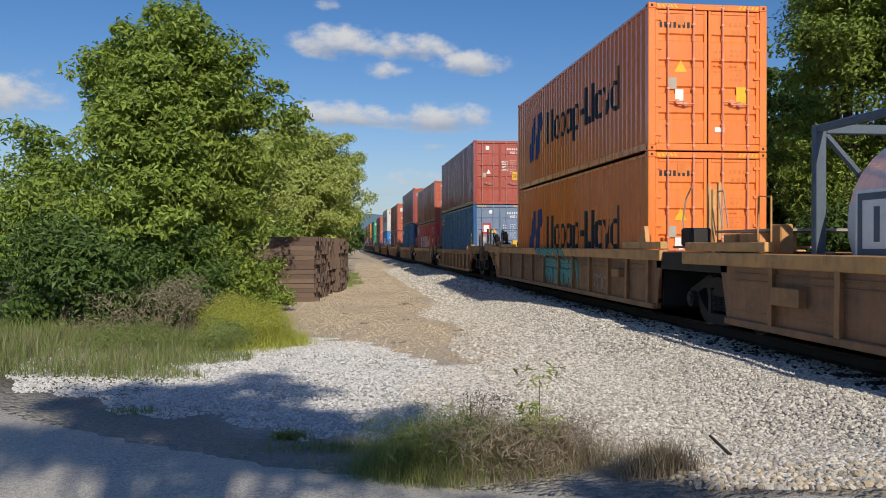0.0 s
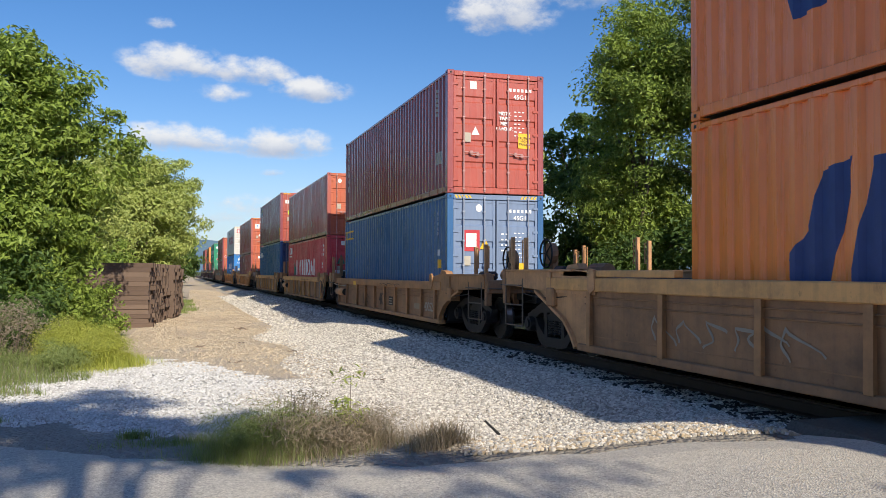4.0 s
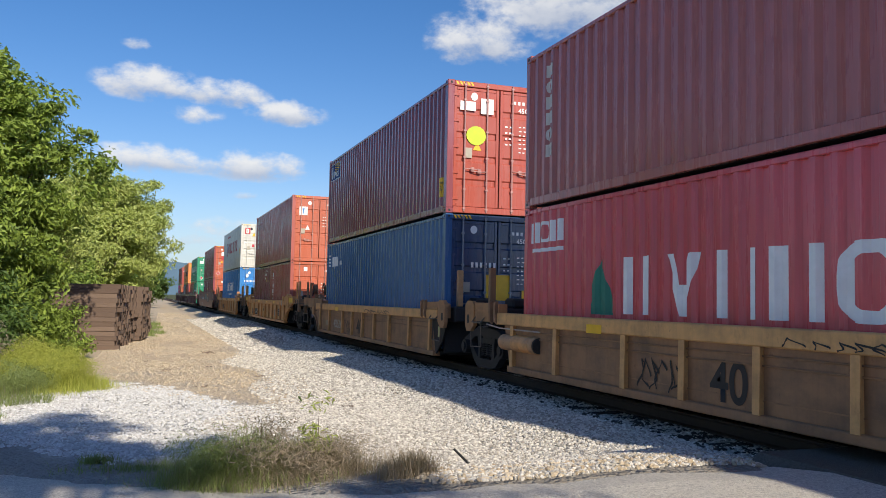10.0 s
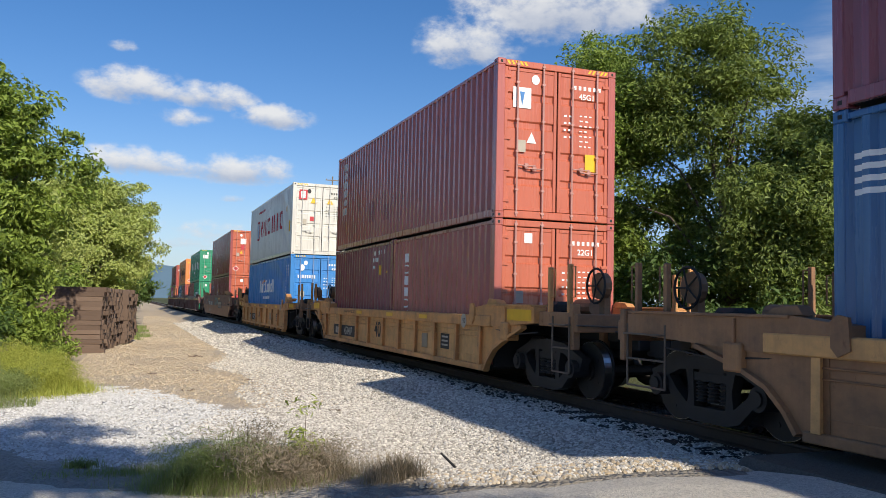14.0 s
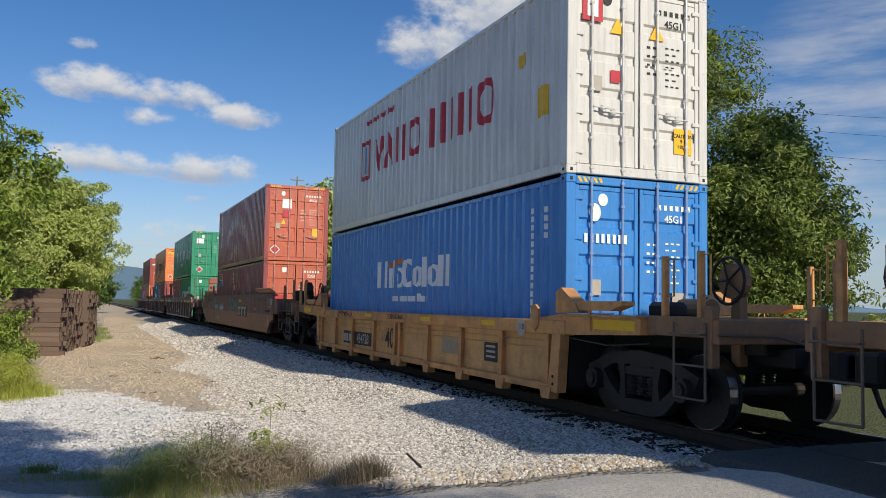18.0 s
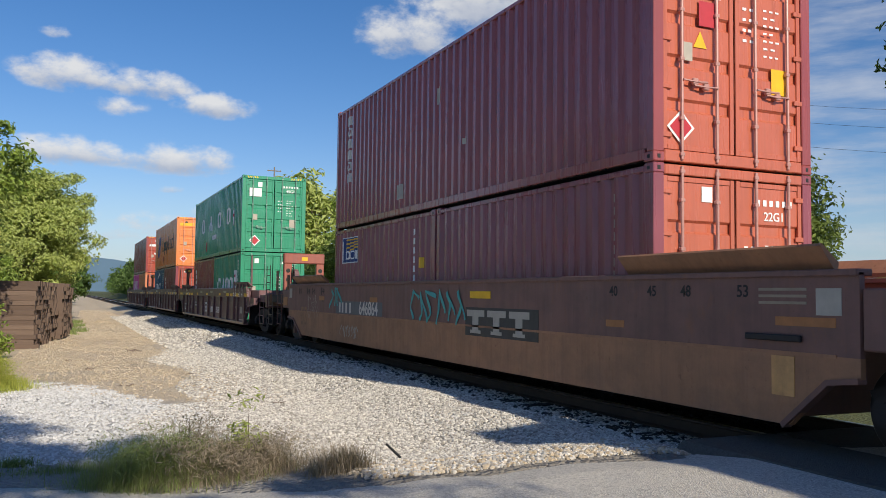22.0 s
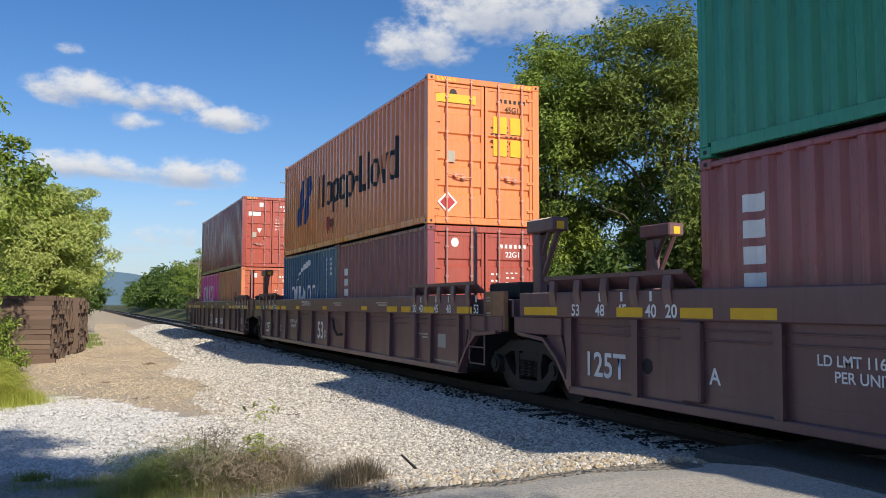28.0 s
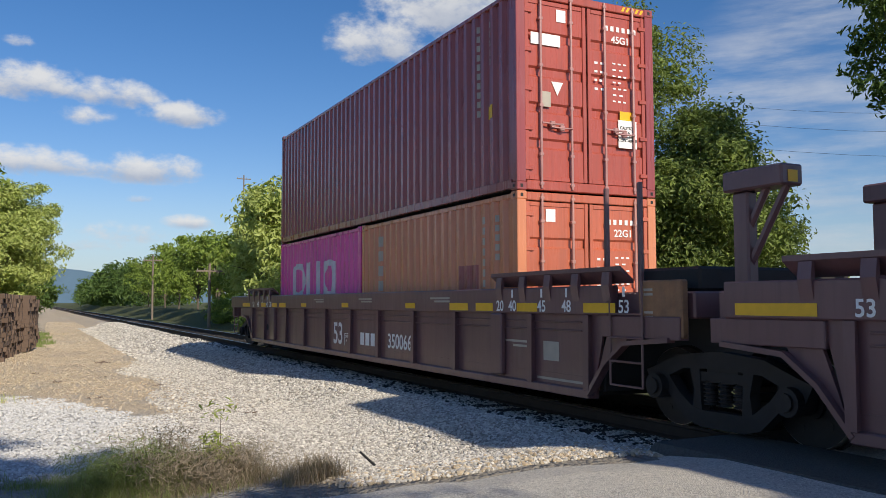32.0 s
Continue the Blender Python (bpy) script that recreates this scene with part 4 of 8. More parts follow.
    bmesh.ops.remove_doubles(bm, verts=bm.verts[:], dist=0.004)
    return part(name, bm, mat, root, label)


def painted_row(root, signs, z0, z1, mat, label, low=0.72):
    """Plain signs side by side; a kind that ends in * is low like a small letter."""
    for kind, ya, yb in signs:
        top = z0 + (z1 - z0) * low if kind[-1] == "*" else z1
        painted_sign(root, kind.rstrip("*"), ya, yb, z0, top, mat, "company_sign", label)


def name_stack(root, y, z_top, z_bot, w, mat):
    """Six signs one below another."""
    p = (z_top - z_bot) / 6
    for i, kind in enumerate(("post", "ring", "post", "post", "ring", "pair")):
        painted_sign(root, kind, y, y + w, z_top - p * i - p * 0.78, z_top - p * i, mat, "name_sign")


def sign_board(root, y0, y1, z0, z1):
    """Navy board with a white border, yellow rays and a row of plain white signs."""
    w, h = y1 - y0, z1 - z0
    side_mark(root, [(y0, y1, z0, z1)], M_WHITEPAINT, "sign_border", "white border of the sign board")
    side_mark(root, [(y0 + 0.02, y1 - 0.02, z0 + 0.02, z1 - 0.02)], M_NAVYPAINT, "sign_board", "navy sign field")
    side_mark(root, [(y0 + 0.03, y0 + 0.66 * w, z0 + h * (0.60 + 0.09 * i), z0 + h * (0.655 + 0.09 * i), -0.05 * (3 - i)) for i in range(4)], M_YELLOW, "sign_ray", "yellow ray")
    side_mark(root, [(y1 - 0.17 * w, y1 - 0.07 * w, z0 + 0.12 * h, z0 + 0.86 * h)], M_WHITEPAINT, "sign_tower")
    for i, kind in enumerate(("pair", "ring", "roof", "ring", "ring", "pair")):
        a = y1 - (0.22 + 0.125 * i) * w
        painted_sign(root, kind, a, a - 0.105 * w, z0 + 0.14 * h, z0 + (0.56 if i == 0 else 0.47) * h, M_WHITEPAINT, "company_sign", "", 0.0095)


def column(y, z_top, z_bot, n, w=0.065):
    """A column of small signs, one below the other."""
    p = (z_top - z_bot) / n
    return [(y, y + w, z_top - p * i - p * 0.68, z_top - p * i) for i in range(n)]


def end_plate(root, x, z, w, hgt, mat, name="sticker", label="", shape="rect", y=0.028):
    bm = bmesh.new()
    if shape == "rect":
        q = [(-w / 2, 0), (w / 2, 0), (w / 2, hgt), (-w / 2, hgt)]
    elif shape == "up":
        q = [(-w / 2, 0), (w / 2, 0), (0, hgt)]
    elif shape == "down":
        q = [(0, 0), (w / 2, hgt), (-w / 2, hgt)]
    elif shape == "disc":
        q = [(w / 2 * math.cos(a * math.pi / 8), hgt / 2 + hgt / 2 * math.sin(a * math.pi / 8)) for a in range(16)]
    else:
        q = [(0, 0), (w / 2, hgt / 2), (0, hgt), (-w / 2, hgt / 2)]
    bm.faces.new([bm.verts.new((x + a, y, z + b)) for a, b in q])
    return part(name, bm, mat, root, label)


def end_rows(root, x, z, widths, mat, hgt=0.045, gap=0.085, dx=0.04, y=0.028):
    """Lines of small writing as plain bars."""
    bm = bmesh.new()
    for i, w in enumerate(widths):
        n = max(1, int(w / 0.09))
        dx = 0.45 * w / n
        for j in range(n):
            a = x + j * w / n
            bm.faces.new([bm.verts.new((a + p, y, z - i * gap + q)) for p, q in ((0, 0), (w / n - dx, 0), (w / n - dx, hgt), (0, hgt))])
    return tagged(part("small_writing", bm, mat, root), kind="stuff")


def end_common(root, seed, mat=None, tri=None, plate=True, code="45G1"):
    """Marks that every door end carries: numbers, weights, a plate, a warning triangle."""
    rng = random.Random(seed)
    h = root["h"]
    mat = mat or M_WHITEPAINT
    end_rows(root, 0.34, h - 0.42, [0.62], mat, 0.075, 0.16)
    if code:
        lettering(code, 0.15, mat, root, on_end(0.62, 0.027, h - 0.55), "type_code")
    else:
        end_rows(root, 0.5, h - 0.60, [0.35], mat, 0.09)
    end_rows(root, 0.14, h - 0.95, [0.22, 0.2, 0.18, 0.22], mat, 0.035, 0.13, 0.02)
    end_rows(root, 0.47, h - 0.92, [0.30, 0.24, 0.30, 0.20, 0.30, 0.24, 0.28], mat, 0.024, 0.095, 0.03)
    if plate:
        end_plate(root, -0.72, h * 0.42, 0.17, 0.22, M_DIMWHITE, "data_plate", "worn pale data plate", y=0.024)
    if tri:
        end_plate(root, -0.52, h * 0.48, 0.2, 0.2, tri, "warning_triangle", shape=rng.choice(("up", "up", "down")), y=0.024)
    end_plate(root, -0.6 + rng.uniform(-0.1, 0.2), h - 0.42, 0.16, 0.18, mat, "sticker", shape=rng.choice(("disc", "rect")), y=0.024)
    if rng.random() < 0.6:
        end_plate(root, 0.72, h * 0.33, 0.26, 0.32, rng.choice((M_YELLOW, M_DIMWHITE)), "sticker", "printed caution sticker", y=0.024)


C_ORANGE = paint("bright_orange_container_paint", (1.0, 0.245, 0.045), 0.14, 0.29, 0.25)
C_ORANGE2 = paint("faded_orange_container_paint", (0.9, 0.285, 0.095), 0.26, 0.29, 0.35)
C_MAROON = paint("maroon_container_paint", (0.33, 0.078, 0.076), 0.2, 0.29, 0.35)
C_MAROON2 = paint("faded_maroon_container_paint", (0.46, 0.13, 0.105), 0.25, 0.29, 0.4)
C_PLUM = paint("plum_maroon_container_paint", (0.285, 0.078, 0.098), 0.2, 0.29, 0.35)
# for door ends: paler and warmer than the maroon and plum sides
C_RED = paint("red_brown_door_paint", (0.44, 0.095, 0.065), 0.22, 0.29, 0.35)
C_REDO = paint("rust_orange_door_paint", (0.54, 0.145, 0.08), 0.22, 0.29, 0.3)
C_BLUE = paint("blue_container_paint", (0.036, 0.13, 0.31), 0.2, 0.29, 0.3)
C_PALEBLUE = paint("pale_blue_door_paint", (0.17, 0.24, 0.38), 0.15, 0.5, 0.35)
C_NAVY = paint("navy_container_paint", (0.022, 0.058, 0.14), 0.15, 0.29, 0.3)
C_DEEPBLUE = paint("deep_blue_container_paint", (0.04, 0.125, 0.27), 0.15, 0.29, 0.3)
C_CRIMSON = paint("crimson_container_paint", (0.66, 0.085, 0.105), 0.14, 0.29, 0.3)
C_WHITE = paint("dirty_white_container_paint", (0.70, 0.69, 0.64), 0.3, 0.32, 0.5)
C_NBLUE = paint("strong_blue_container_paint", (0.052, 0.25, 0.64), 0.14, 0.29, 0.25)
C_GREEN = paint("green_container_paint", (0.035, 0.3, 0.165), 0.14, 0.29, 0.3)
C_MAGENTA = paint("magenta_container_paint", (0.74, 0.07, 0.38), 0.1, 0.29, 0.25)
C_BROWNO = paint("orange_brown_container_paint", (0.66, 0.25, 0.13), 0.26, 0.29, 0.4)

HC, STD = 2.896, 2.591
S = [None, 19.36, 41.24, 57.34, 73.48, 93.32, 113.33, 135.09, 159.28, 179.12, 198.99]
FLOOR = 0.355

LONG_NAME = [("pair", 8.22, 7.48), ("ring*", 7.38, 6.78), ("tail*", 6.68, 6.20), ("ring*", 6.10, 5.58), ("tail*", 5.49, 4.88), ("post", 4.43, 4.20), ("post", 3.80, 3.62), ("ring*", 3.55, 2.96), ("fork*", 2.92, 2.40), ("horn*", 2.36, 1.78)]
# stack 1: two orange boxes
for i, z in enumerate((FLOOR, FLOOR + HC + 0.01)):
    c = container(S[1], z, 40, True, C_ORANGE, ("orange high-cube container with blue square mark, in a well car", "orange high-cube container stacked on an equal one")[i])
    dz = 0.04
    for q in (((10.55, 1.15), (10.4, 0.72), (9.95, 0.78), (9.75, 1.55), (9.62, 2.12), (10.05, 2.02), (10.2, 1.5)), ((9.72, 0.72), (9.3, 0.78), (9.1, 1.5), (8.72, 1.72), (8.85, 2.12), (9.4, 2.08), (9.55, 1.5))):
        side_shape(c, [(a, b + dz) for a, b in q], M_NAVYPAINT, "company_mark", "dark blue leaning mark")
    nz = 0.98 if i == 0 else 1.10
    painted_row(c, LONG_NAME, nz, nz + 0.92, M_BLACKPAINT, "black painted sign of the company name")
    side_mark(c, [(4.46, 4.82, nz + 0.30, nz + 0.45), (3.9, 4.2, nz, nz + 0.17)], M_BLACKPAINT, "company_dash")
    end_rows(c, -0.98, HC - 0.48, [0.75], M_BLACKPAINT, 0.11, 0.16, 0.03)
    end_common(c, 10 + i, M_ORANGEMARK, None, code="")
    end_plate(c, -0.55, 1.55, 0.26, 0.24, M_YELLOW, "warning_triangle", shape="up")
    end_plate(c, -0.58, 0.95, 0.17, 0.26, M_WHITEPAINT, "sticker")
    end_plate(c, 0.25, 0.38, 0.2, 0.1, M_WHITEPAINT, "sticker")
# stack 2
c = container(S[2], FLOOR, 40, True, C_BLUE, "blue high-cube container with a yellow mark and pale doors", end_mat=C_PALEBLUE)
painted_row(c, [("ring", 12.1 - 0.27 * i, 11.89 - 0.27 * i) for i in range(5)], 2.22, 2.53, M_YELLOW, "yellow sign of the company name")
side_mark(c, column(1.05, 2.5, 1.0, 14), M_WHITEPAINT, "number_column")
side_mark(c, column(0.72, 2.5, 1.9, 5) + [(0.66, 0.82, 1.45, 1.6)], M_WHITEPAINT, "number_column")
side_mark(c, [(0.62, 0.86, 1.15, 1.36)], M_YELLOW, "sticker")
end_common(c, 20, M_WHITEPAINT, None)
end_plate(c, -0.62, 1.55, 0.42, 0.5, M_REDPAINT, "company_sticker", "red square sticker with a white sign", y=0.023)
end_plate(c, -0.62, 1.65, 0.26, 0.32, M_WHITEPAINT, "company_sticker", y=0.02)
end_plate(c, -0.28, 1.6, 0.26, 0.26, M_YELLOW, "warning_triangle", shape="up", y=0.01)
c = container(S[2], FLOOR + HC + 0.01, 40, True, C_MAROON, "weathered maroon high-cube container with red doors", False, end_mat=C_RED)
name_stack(c, 11.55, 2.6, 1.0, 0.22, M_PALEPAINT)
side_mark(c, column(0.9, 2.6, 1.9, 6), M_DIMWHITE, "number_column")
side_mark(c, [(0.62, 0.95, 0.75, 1.05)], M_DIMWHITE, "sticker")
end_common(c, 21, M_WHITEPAINT, M_WHITEPAINT)
lettering("MGW.\nTARE\nNET\nCU.CAP.", 0.12, M_WHITEPAINT, c, on_end(0.22, 0.018, 1.75), "weights")
end_plate(c, 0.72, 1.12, 0.3, 0.36, M_YELLOW, "caution_sticker", "yellow caution sticker", y=0.022)
lettering("CAUTION\nHIGH\nTRAILER", 0.075, M_BLACKPAINT, c, on_end(0.72, 0.018, 1.29), "caution_text")
# stack 3
c = container(S[3], FLOOR, 40, False, C_CRIMSON, "crimson container with peeling white lettering on its side", False)
painted_row(c, [("pair", 9.13, 8.50), ("fork", 8.14, 7.50), ("post", 7.21, 7.02), ("post", 6.62, 6.52), ("post", 6.33, 6.08), ("post", 5.79, 5.62), ("ring", 5.42, 4.66), ("roof", 4.57, 3.80), ("post", 3.55, 3.33)], 0.90, 1.66, M_WHITEPAINT, "peeling white sign of the company name")
painted_sign(c, "peak", 10.04, 9.35, 0.88, 1.66, M_GREENMARK, "company_mark", "green peaked mark")
painted_row(c, [("pair", 12.02, 11.72), ("ring", 11.66, 11.34), ("pair", 11.28, 10.9)], 2.0, 2.34, M_WHITEPAINT, "")
side_mark(c, [(10.9, 12.0, 1.85, 1.91)], M_WHITEPAINT, "web_address")
side_mark(c, [(1.3 - 0.11 * i - 0.05, 1.3 - 0.11 * i, z0, z0 + 0.115) for z0, k in ((2.12, 4), (1.93, 5), (1.75, 4)) for i in range(k)] + [(0.72, 0.78, 1.93, 2.06), (1.14, 1.26, 1.35, 1.47), (1.15, 1.25, 1.24, 1.31)], M_WHITEPAINT, "number_mark")
side_mark(c, [(0.74, 0.88, 1.35, 1.55)], M_YELLOW, "sticker")
end_common(c, 30, M_WHITEPAINT, None)
end_plate(c, -0.62, 1.4, 0.34, 0.4, M_GREENMARK, "company_sticker", shape="up", y=0.02)
end_plate(c, -0.62, 1.0, 0.5, 0.14, M_WHITEPAINT, "company_sticker", y=0.02)
c = container(S[3], FLOOR + STD + 0.01, 40, False, C_MAROON2, "maroon container with faded white name column and orange doors", False, end_mat=C_REDO)
name_stack(c, 11.25, 2.28, 0.72, 0.24, M_PALEPAINT)
side_mark(c, column(1.05, 2.3, 1.1, 9), M_DIMWHITE, "number_column")
side_mark(c, [(0.70, 0.86, 1.6, 1.8), (4.1, 4.3, 0.55, 0.8)], M_DIMWHITE, "sticker")
end_common(c, 31, M_WHITEPAINT, None, code="")
# stack 4
c = container(S[4], FLOOR, 40, True, C_BLUE, "blue high-cube container with striped flag mark and navy doors", True, end_mat=C_NAVY)
side_mark(c, [(11.55, 12.0, 2.10 + 0.11 * i, 2.155 + 0.11 * i) for i in range(4)], M_WHITEPAINT, "company_mark", "striped flag mark")
side_mark(c, blocks(11.4, 10.45, 2.08, 2.4, "LLL") + blocks(10.35, 9.9, 2.1, 2.25, "LlLL"), M_WHITEPAINT, "company_name")
side_mark(c, column(1.05, 2.5, 1.0, 12), M_WHITEPAINT, "number_column")
end_common(c, 40, M_WHITEPAINT, None)
end_plate(c, 0.02, 1.05, 0.62, 0.55, M_YELLOW, "sticker", "yellow square sticker on the door", y=0.012)
end_rows(c, -0.62, 1.75, [0.62], M_WHITEPAINT, 0.11, y=0.012)
c = container(S[4], FLOOR + HC + 0.01, 40, True, C_PLUM, "plum-maroon high-cube container with a small navy sign board", True, end_mat=C_RED)
sign_board(c, 10.62, 11.86, 2.14, 2.70)
side_mark(c, [(0.26, 0.50, 0.37, 0.80)], M_YELLOW, "caution_sticker", "yellow caution sticker")
lettering("CAUTION\n9 6\nHIGH", 0.07, M_BLACKPAINT, c, on_side(-1.2155, 0.38, 0.60), "caution_text")
end_common(c, 41, M_WHITEPAINT, M_YELLOW)
end_plate(c, -0.55, 1.5, 0.46, 0.42, M_LIME, "sticker", "round lime sticker", "disc", 0.012)
end_plate(c, -0.75, 2.25, 0.36, 0.2, M_WHITEPAINT, "company_sticker", y=0.012)
end_plate(c, -0.3, 2.2, 0.3, 0.34, M_WHITEPAINT, "company_sticker", y=0.012)
# stack 5: a forty on two twenties
c = container(S[5], FLOOR, 20, False, C_MAROON2, "short maroon container with white name column, rust-orange doors", False, end_mat=C_REDO)
name_stack(c, 4.97, 2.2, 0.62, 0.3, M_WHITEPAINT)
end_common(c, 50, M_WHITEPAINT, None, code="22G1")
c = container(S[5], FLOOR, 20, False, C_PLUM, "short plum-maroon container in a well car", False, 6.134)
side_mark(c, [(1.02 + 0.1 * i, 1.065 + 0.1 * i, 2.28, 2.39) for i in range(8) if i != 4] + [(1.46 + 0.1 * i, 1.505 + 0.1 * i, 2.1, 2.21) for i in range(4)] + [(0.72, 0.765, 2.28, 2.39), (1.70, 1.80, 1.92, 2.01)], M_WHITEPAINT, "number_mark")
side_mark(c, [(1.10, 1.23, 1.76, 2.0)], M_YELLOW, "sticker", "yellow height sticker")
side_shape(c, [(0.67, 1.80), (0.45, 1.80), (0.56, 1.97)], M_YELLOW, "warning_triangle", "yellow warning triangle")
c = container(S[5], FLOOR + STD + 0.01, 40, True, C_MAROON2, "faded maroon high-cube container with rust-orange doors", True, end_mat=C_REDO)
name_stack(c, 11.17, 2.62, 1.0, 0.32, M_PALEPAINT)
side_mark(c, [(7.95, 8.55, 0.6, 1.15), (9.75, 11.1, 2.1, 2.42), (8.9, 9.6, 1.95, 2.25), (6.7, 7.15, 0.55, 0.95)], C_MAROON, "paint_patch", "darker repainted patch")
end_common(c, 51, M_WHITEPAINT, M_WHITEPAINT)
end_plate(c, -0.72, 2.02, 0.36, 0.38, M_WHITEPAINT, "company_sticker", "white square sticker with a blue fork", y=0.018)
end_plate(c, -0.72, 2.06, 0.1, 0.26, M_BLUEPAINT, "company_sticker", "", "down", 0.012)
# stack 6
c = container(S[6], FLOOR, 40, True, C_NBLUE, "strong blue high-cube container with white company name")
painted_row(c, [("pair", 8.22, 7.60), ("post*", 7.50, 7.30), ("post", 7.24, 7.08), ("ring*", 7.02, 6.66), ("ring", 6.60, 6.03), ("ring*", 5.98, 5.58), ("post", 5.46, 5.24), ("ring*", 5.15, 4.71), ("pair", 4.64, 4.13)], 1.39, 1.98, M_WHITEPAINT, "white sign of the company name")
side_mark(c, [(6.6, 7.5, 1.92, 2.02, -0.12)], M_ORANGEMARK, "company_mark", "orange swoosh")
side_mark(c, blocks(7.3, 5.15, 1.10, 1.26, "uuuuuuuuuLuu"), M_WHITEPAINT, "web_address")
side_mark(c, column(0.95, 2.5, 0.9, 13), M_WHITEPAINT, "number_column")
side_mark(c, column(0.6, 2.5, 2.0, 4), M_WHITEPAINT, "number_column")
end_common(c, 60, M_WHITEPAINT, None)
end_rows(c, -0.92, 1.95, [0.75], M_WHITEPAINT, 0.13, y=0.012)
end_plate(c, -0.75, 2.25, 0.2, 0.26, M_WHITEPAINT, "company_mark", "", "disc", 0.012)
end_plate(c, -0.28, 0.55, 0.26, 0.26, M_YELLOW, "warning_triangle", shape="up", y=0.008)
c = container(S[6], FLOOR + HC + 0.01, 40, True, C_WHITE, "dirty white high-cube container with red company name")
painted_row(c, [("fork", 8.70, 8.02), ("roof", 7.98, 7.36), ("pair", 7.25, 6.58), ("ring", 6.42, 5.72), ("pair", 5.27, 4.44), ("post", 4.24, 4.06), ("pair", 3.88, 3.22), ("ring", 3.05, 2.36)], 1.20, 1.98, M_REDPAINT, "red sign of the company name")
side_mark(c, [(9.0, 9.15, 1.1, 2.05), (9.6, 9.75, 1.1, 2.05), (9.15, 9.6, 1.95, 2.05), (9.15, 9.6, 1.1, 1.2)], M_REDPAINT, "company_mark")
side_mark(c, [(9.28, 9.48, 1.25, 1.9)], M_BLUEPAINT, "company_mark")
side_mark(c, blocks(9.3, 7.3, 2.42, 2.56, "uuuuuuuuLuu"), M_REDPAINT, "web_address")
side_mark(c, [(0.62, 0.92, 0.95, 1.4)], M_YELLOW, "caution_sticker")
side_mark(c, [(1.25, 1.5, 1.85, 2.05)], M_YELLOW, "sticker")
end_common(c, 61, M_BLACKPAINT, None)
end_plate(c, -0.80, 2.22, 0.34, 0.4, M_REDPAINT, "company_sticker", y=0.02)
end_plate(c, -0.80, 2.28, 0.18, 0.28, M_WHITEPAINT, "company_sticker", y=0.015)
for xx in (-0.38, 0.30):
    end_plate(c, xx, 2.08, 0.26, 0.24, M_YELLOW, "warning_triangle", shape="up", y=0.01)
end_plate(c, 0.78, 0.42, 0.32, 0.38, M_YELLOW, "caution_sticker", y=0.02)
lettering("CAUTION\n9 6\nHIGH", 0.08, M_BLACKPAINT, c, on_end(0.78, 0.016, 0.61), "caution_text")
end_plate(c, -0.42, 1.36, 0.16, 0.18, M_REDPAINT, "sticker", y=0.012)
# stack 7
c = container(S[7], FLOOR, 20, False, C_PLUM, "short plum-maroon container with red-brown doors", False, end_mat=C_REDO)
end_common(c, 70, M_WHITEPAINT, None, code="22G1")
end_plate(c, -0.55, 0.95, 0.42, 0.36, M_REDPAINT, "company_sticker", y=0.012)
end_plate(c, -0.55, 0.97, 0.36, 0.14, M_WHITEPAINT, "company_sticker", y=0.008)
side_mark(c, column(0.75, 2.3, 0.9, 9), M_DIMWHITE, "number_column")
c = container(S[7], FLOOR, 20, False, C_PLUM, "short plum-maroon container with a navy and yellow sign", False, 6.134)
sign_board(c, 4.34, 5.61, 1.77, 2.37)
side_mark(c, column(0.95, 2.3, 0.9, 8), M_WHITEPAINT, "number_column")
side_mark(c, [(0.6, 0.74, 1.55, 1.75)], M_YELLOW, "sticker")
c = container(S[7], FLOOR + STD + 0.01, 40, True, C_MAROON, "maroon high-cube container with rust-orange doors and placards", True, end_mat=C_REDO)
name_stack(c, 11.13, 2.64, 1.02, 0.34, M_PALEPAINT)
side_mark(c, [(7.85, 8.15, 0.35, 0.65), (6.0, 6.2, 1.9, 2.2), (4.9, 5.1, 1.0, 1.1)], M_DIMWHITE, "sticker")
end_common(c, 71, M_WHITEPAINT, M_YELLOW)
end_plate(c, -0.82, 0.22, 0.4, 0.4, M_WHITEPAINT, "placard", "red diamond placard", "diamond", 0.012)
end_plate(c, -0.82, 0.26, 0.32, 0.32, M_REDPAINT, "placard", "", "diamond", 0.008)
end_plate(c, -0.40, 2.0, 0.36, 0.36, M_WHITEPAINT, "company_sticker", y=0.008)
end_plate(c, -0.40, 1.65, 0.3, 0.3, M_REDPAINT, "sticker", y=0.008)
# stack 8
c = container(S[8], FLOOR, 20, False, C_GREEN, "short green container with large white company name", False)
painted_row(c, [("ring", 5.11, 4.34), ("roof", 4.16, 3.38), ("ring", 3.24, 2.52), ("ring", 2.38, 1.62)], 0.98, 1.66, M_WHITEPAINT, "white sign of the company name")
side_mark(c, [(0.92, 1.36, 1.2, 1.92)], M_WHITEPAINT, "sign_field")
side_mark(c, [(1.0, 1.28, 1.65, 1.75), (1.0, 1.28, 1.38, 1.48)], M_REDPAINT, "sign_writing")
side_mark(c, column(0.6, 2.3, 0.9, 10), M_WHITEPAINT, "number_column")
end_common(c, 80, M_WHITEPAINT, None, code="22G1")
c = container(S[8], FLOOR, 20, False, C_MAROON, "short maroon container with a white vertical name", False, 6.134)
side_mark(c, column(5.15, 2.15, 0.85, 5, 0.3), M_WHITEPAINT, "company_name")
side_mark(c, column(1.0, 2.3, 0.9, 9), M_WHITEPAINT, "number_column")
c = container(S[8], FLOOR + STD + 0.01, 40, True, C_GREEN, "green high-cube container with spaced white letters")
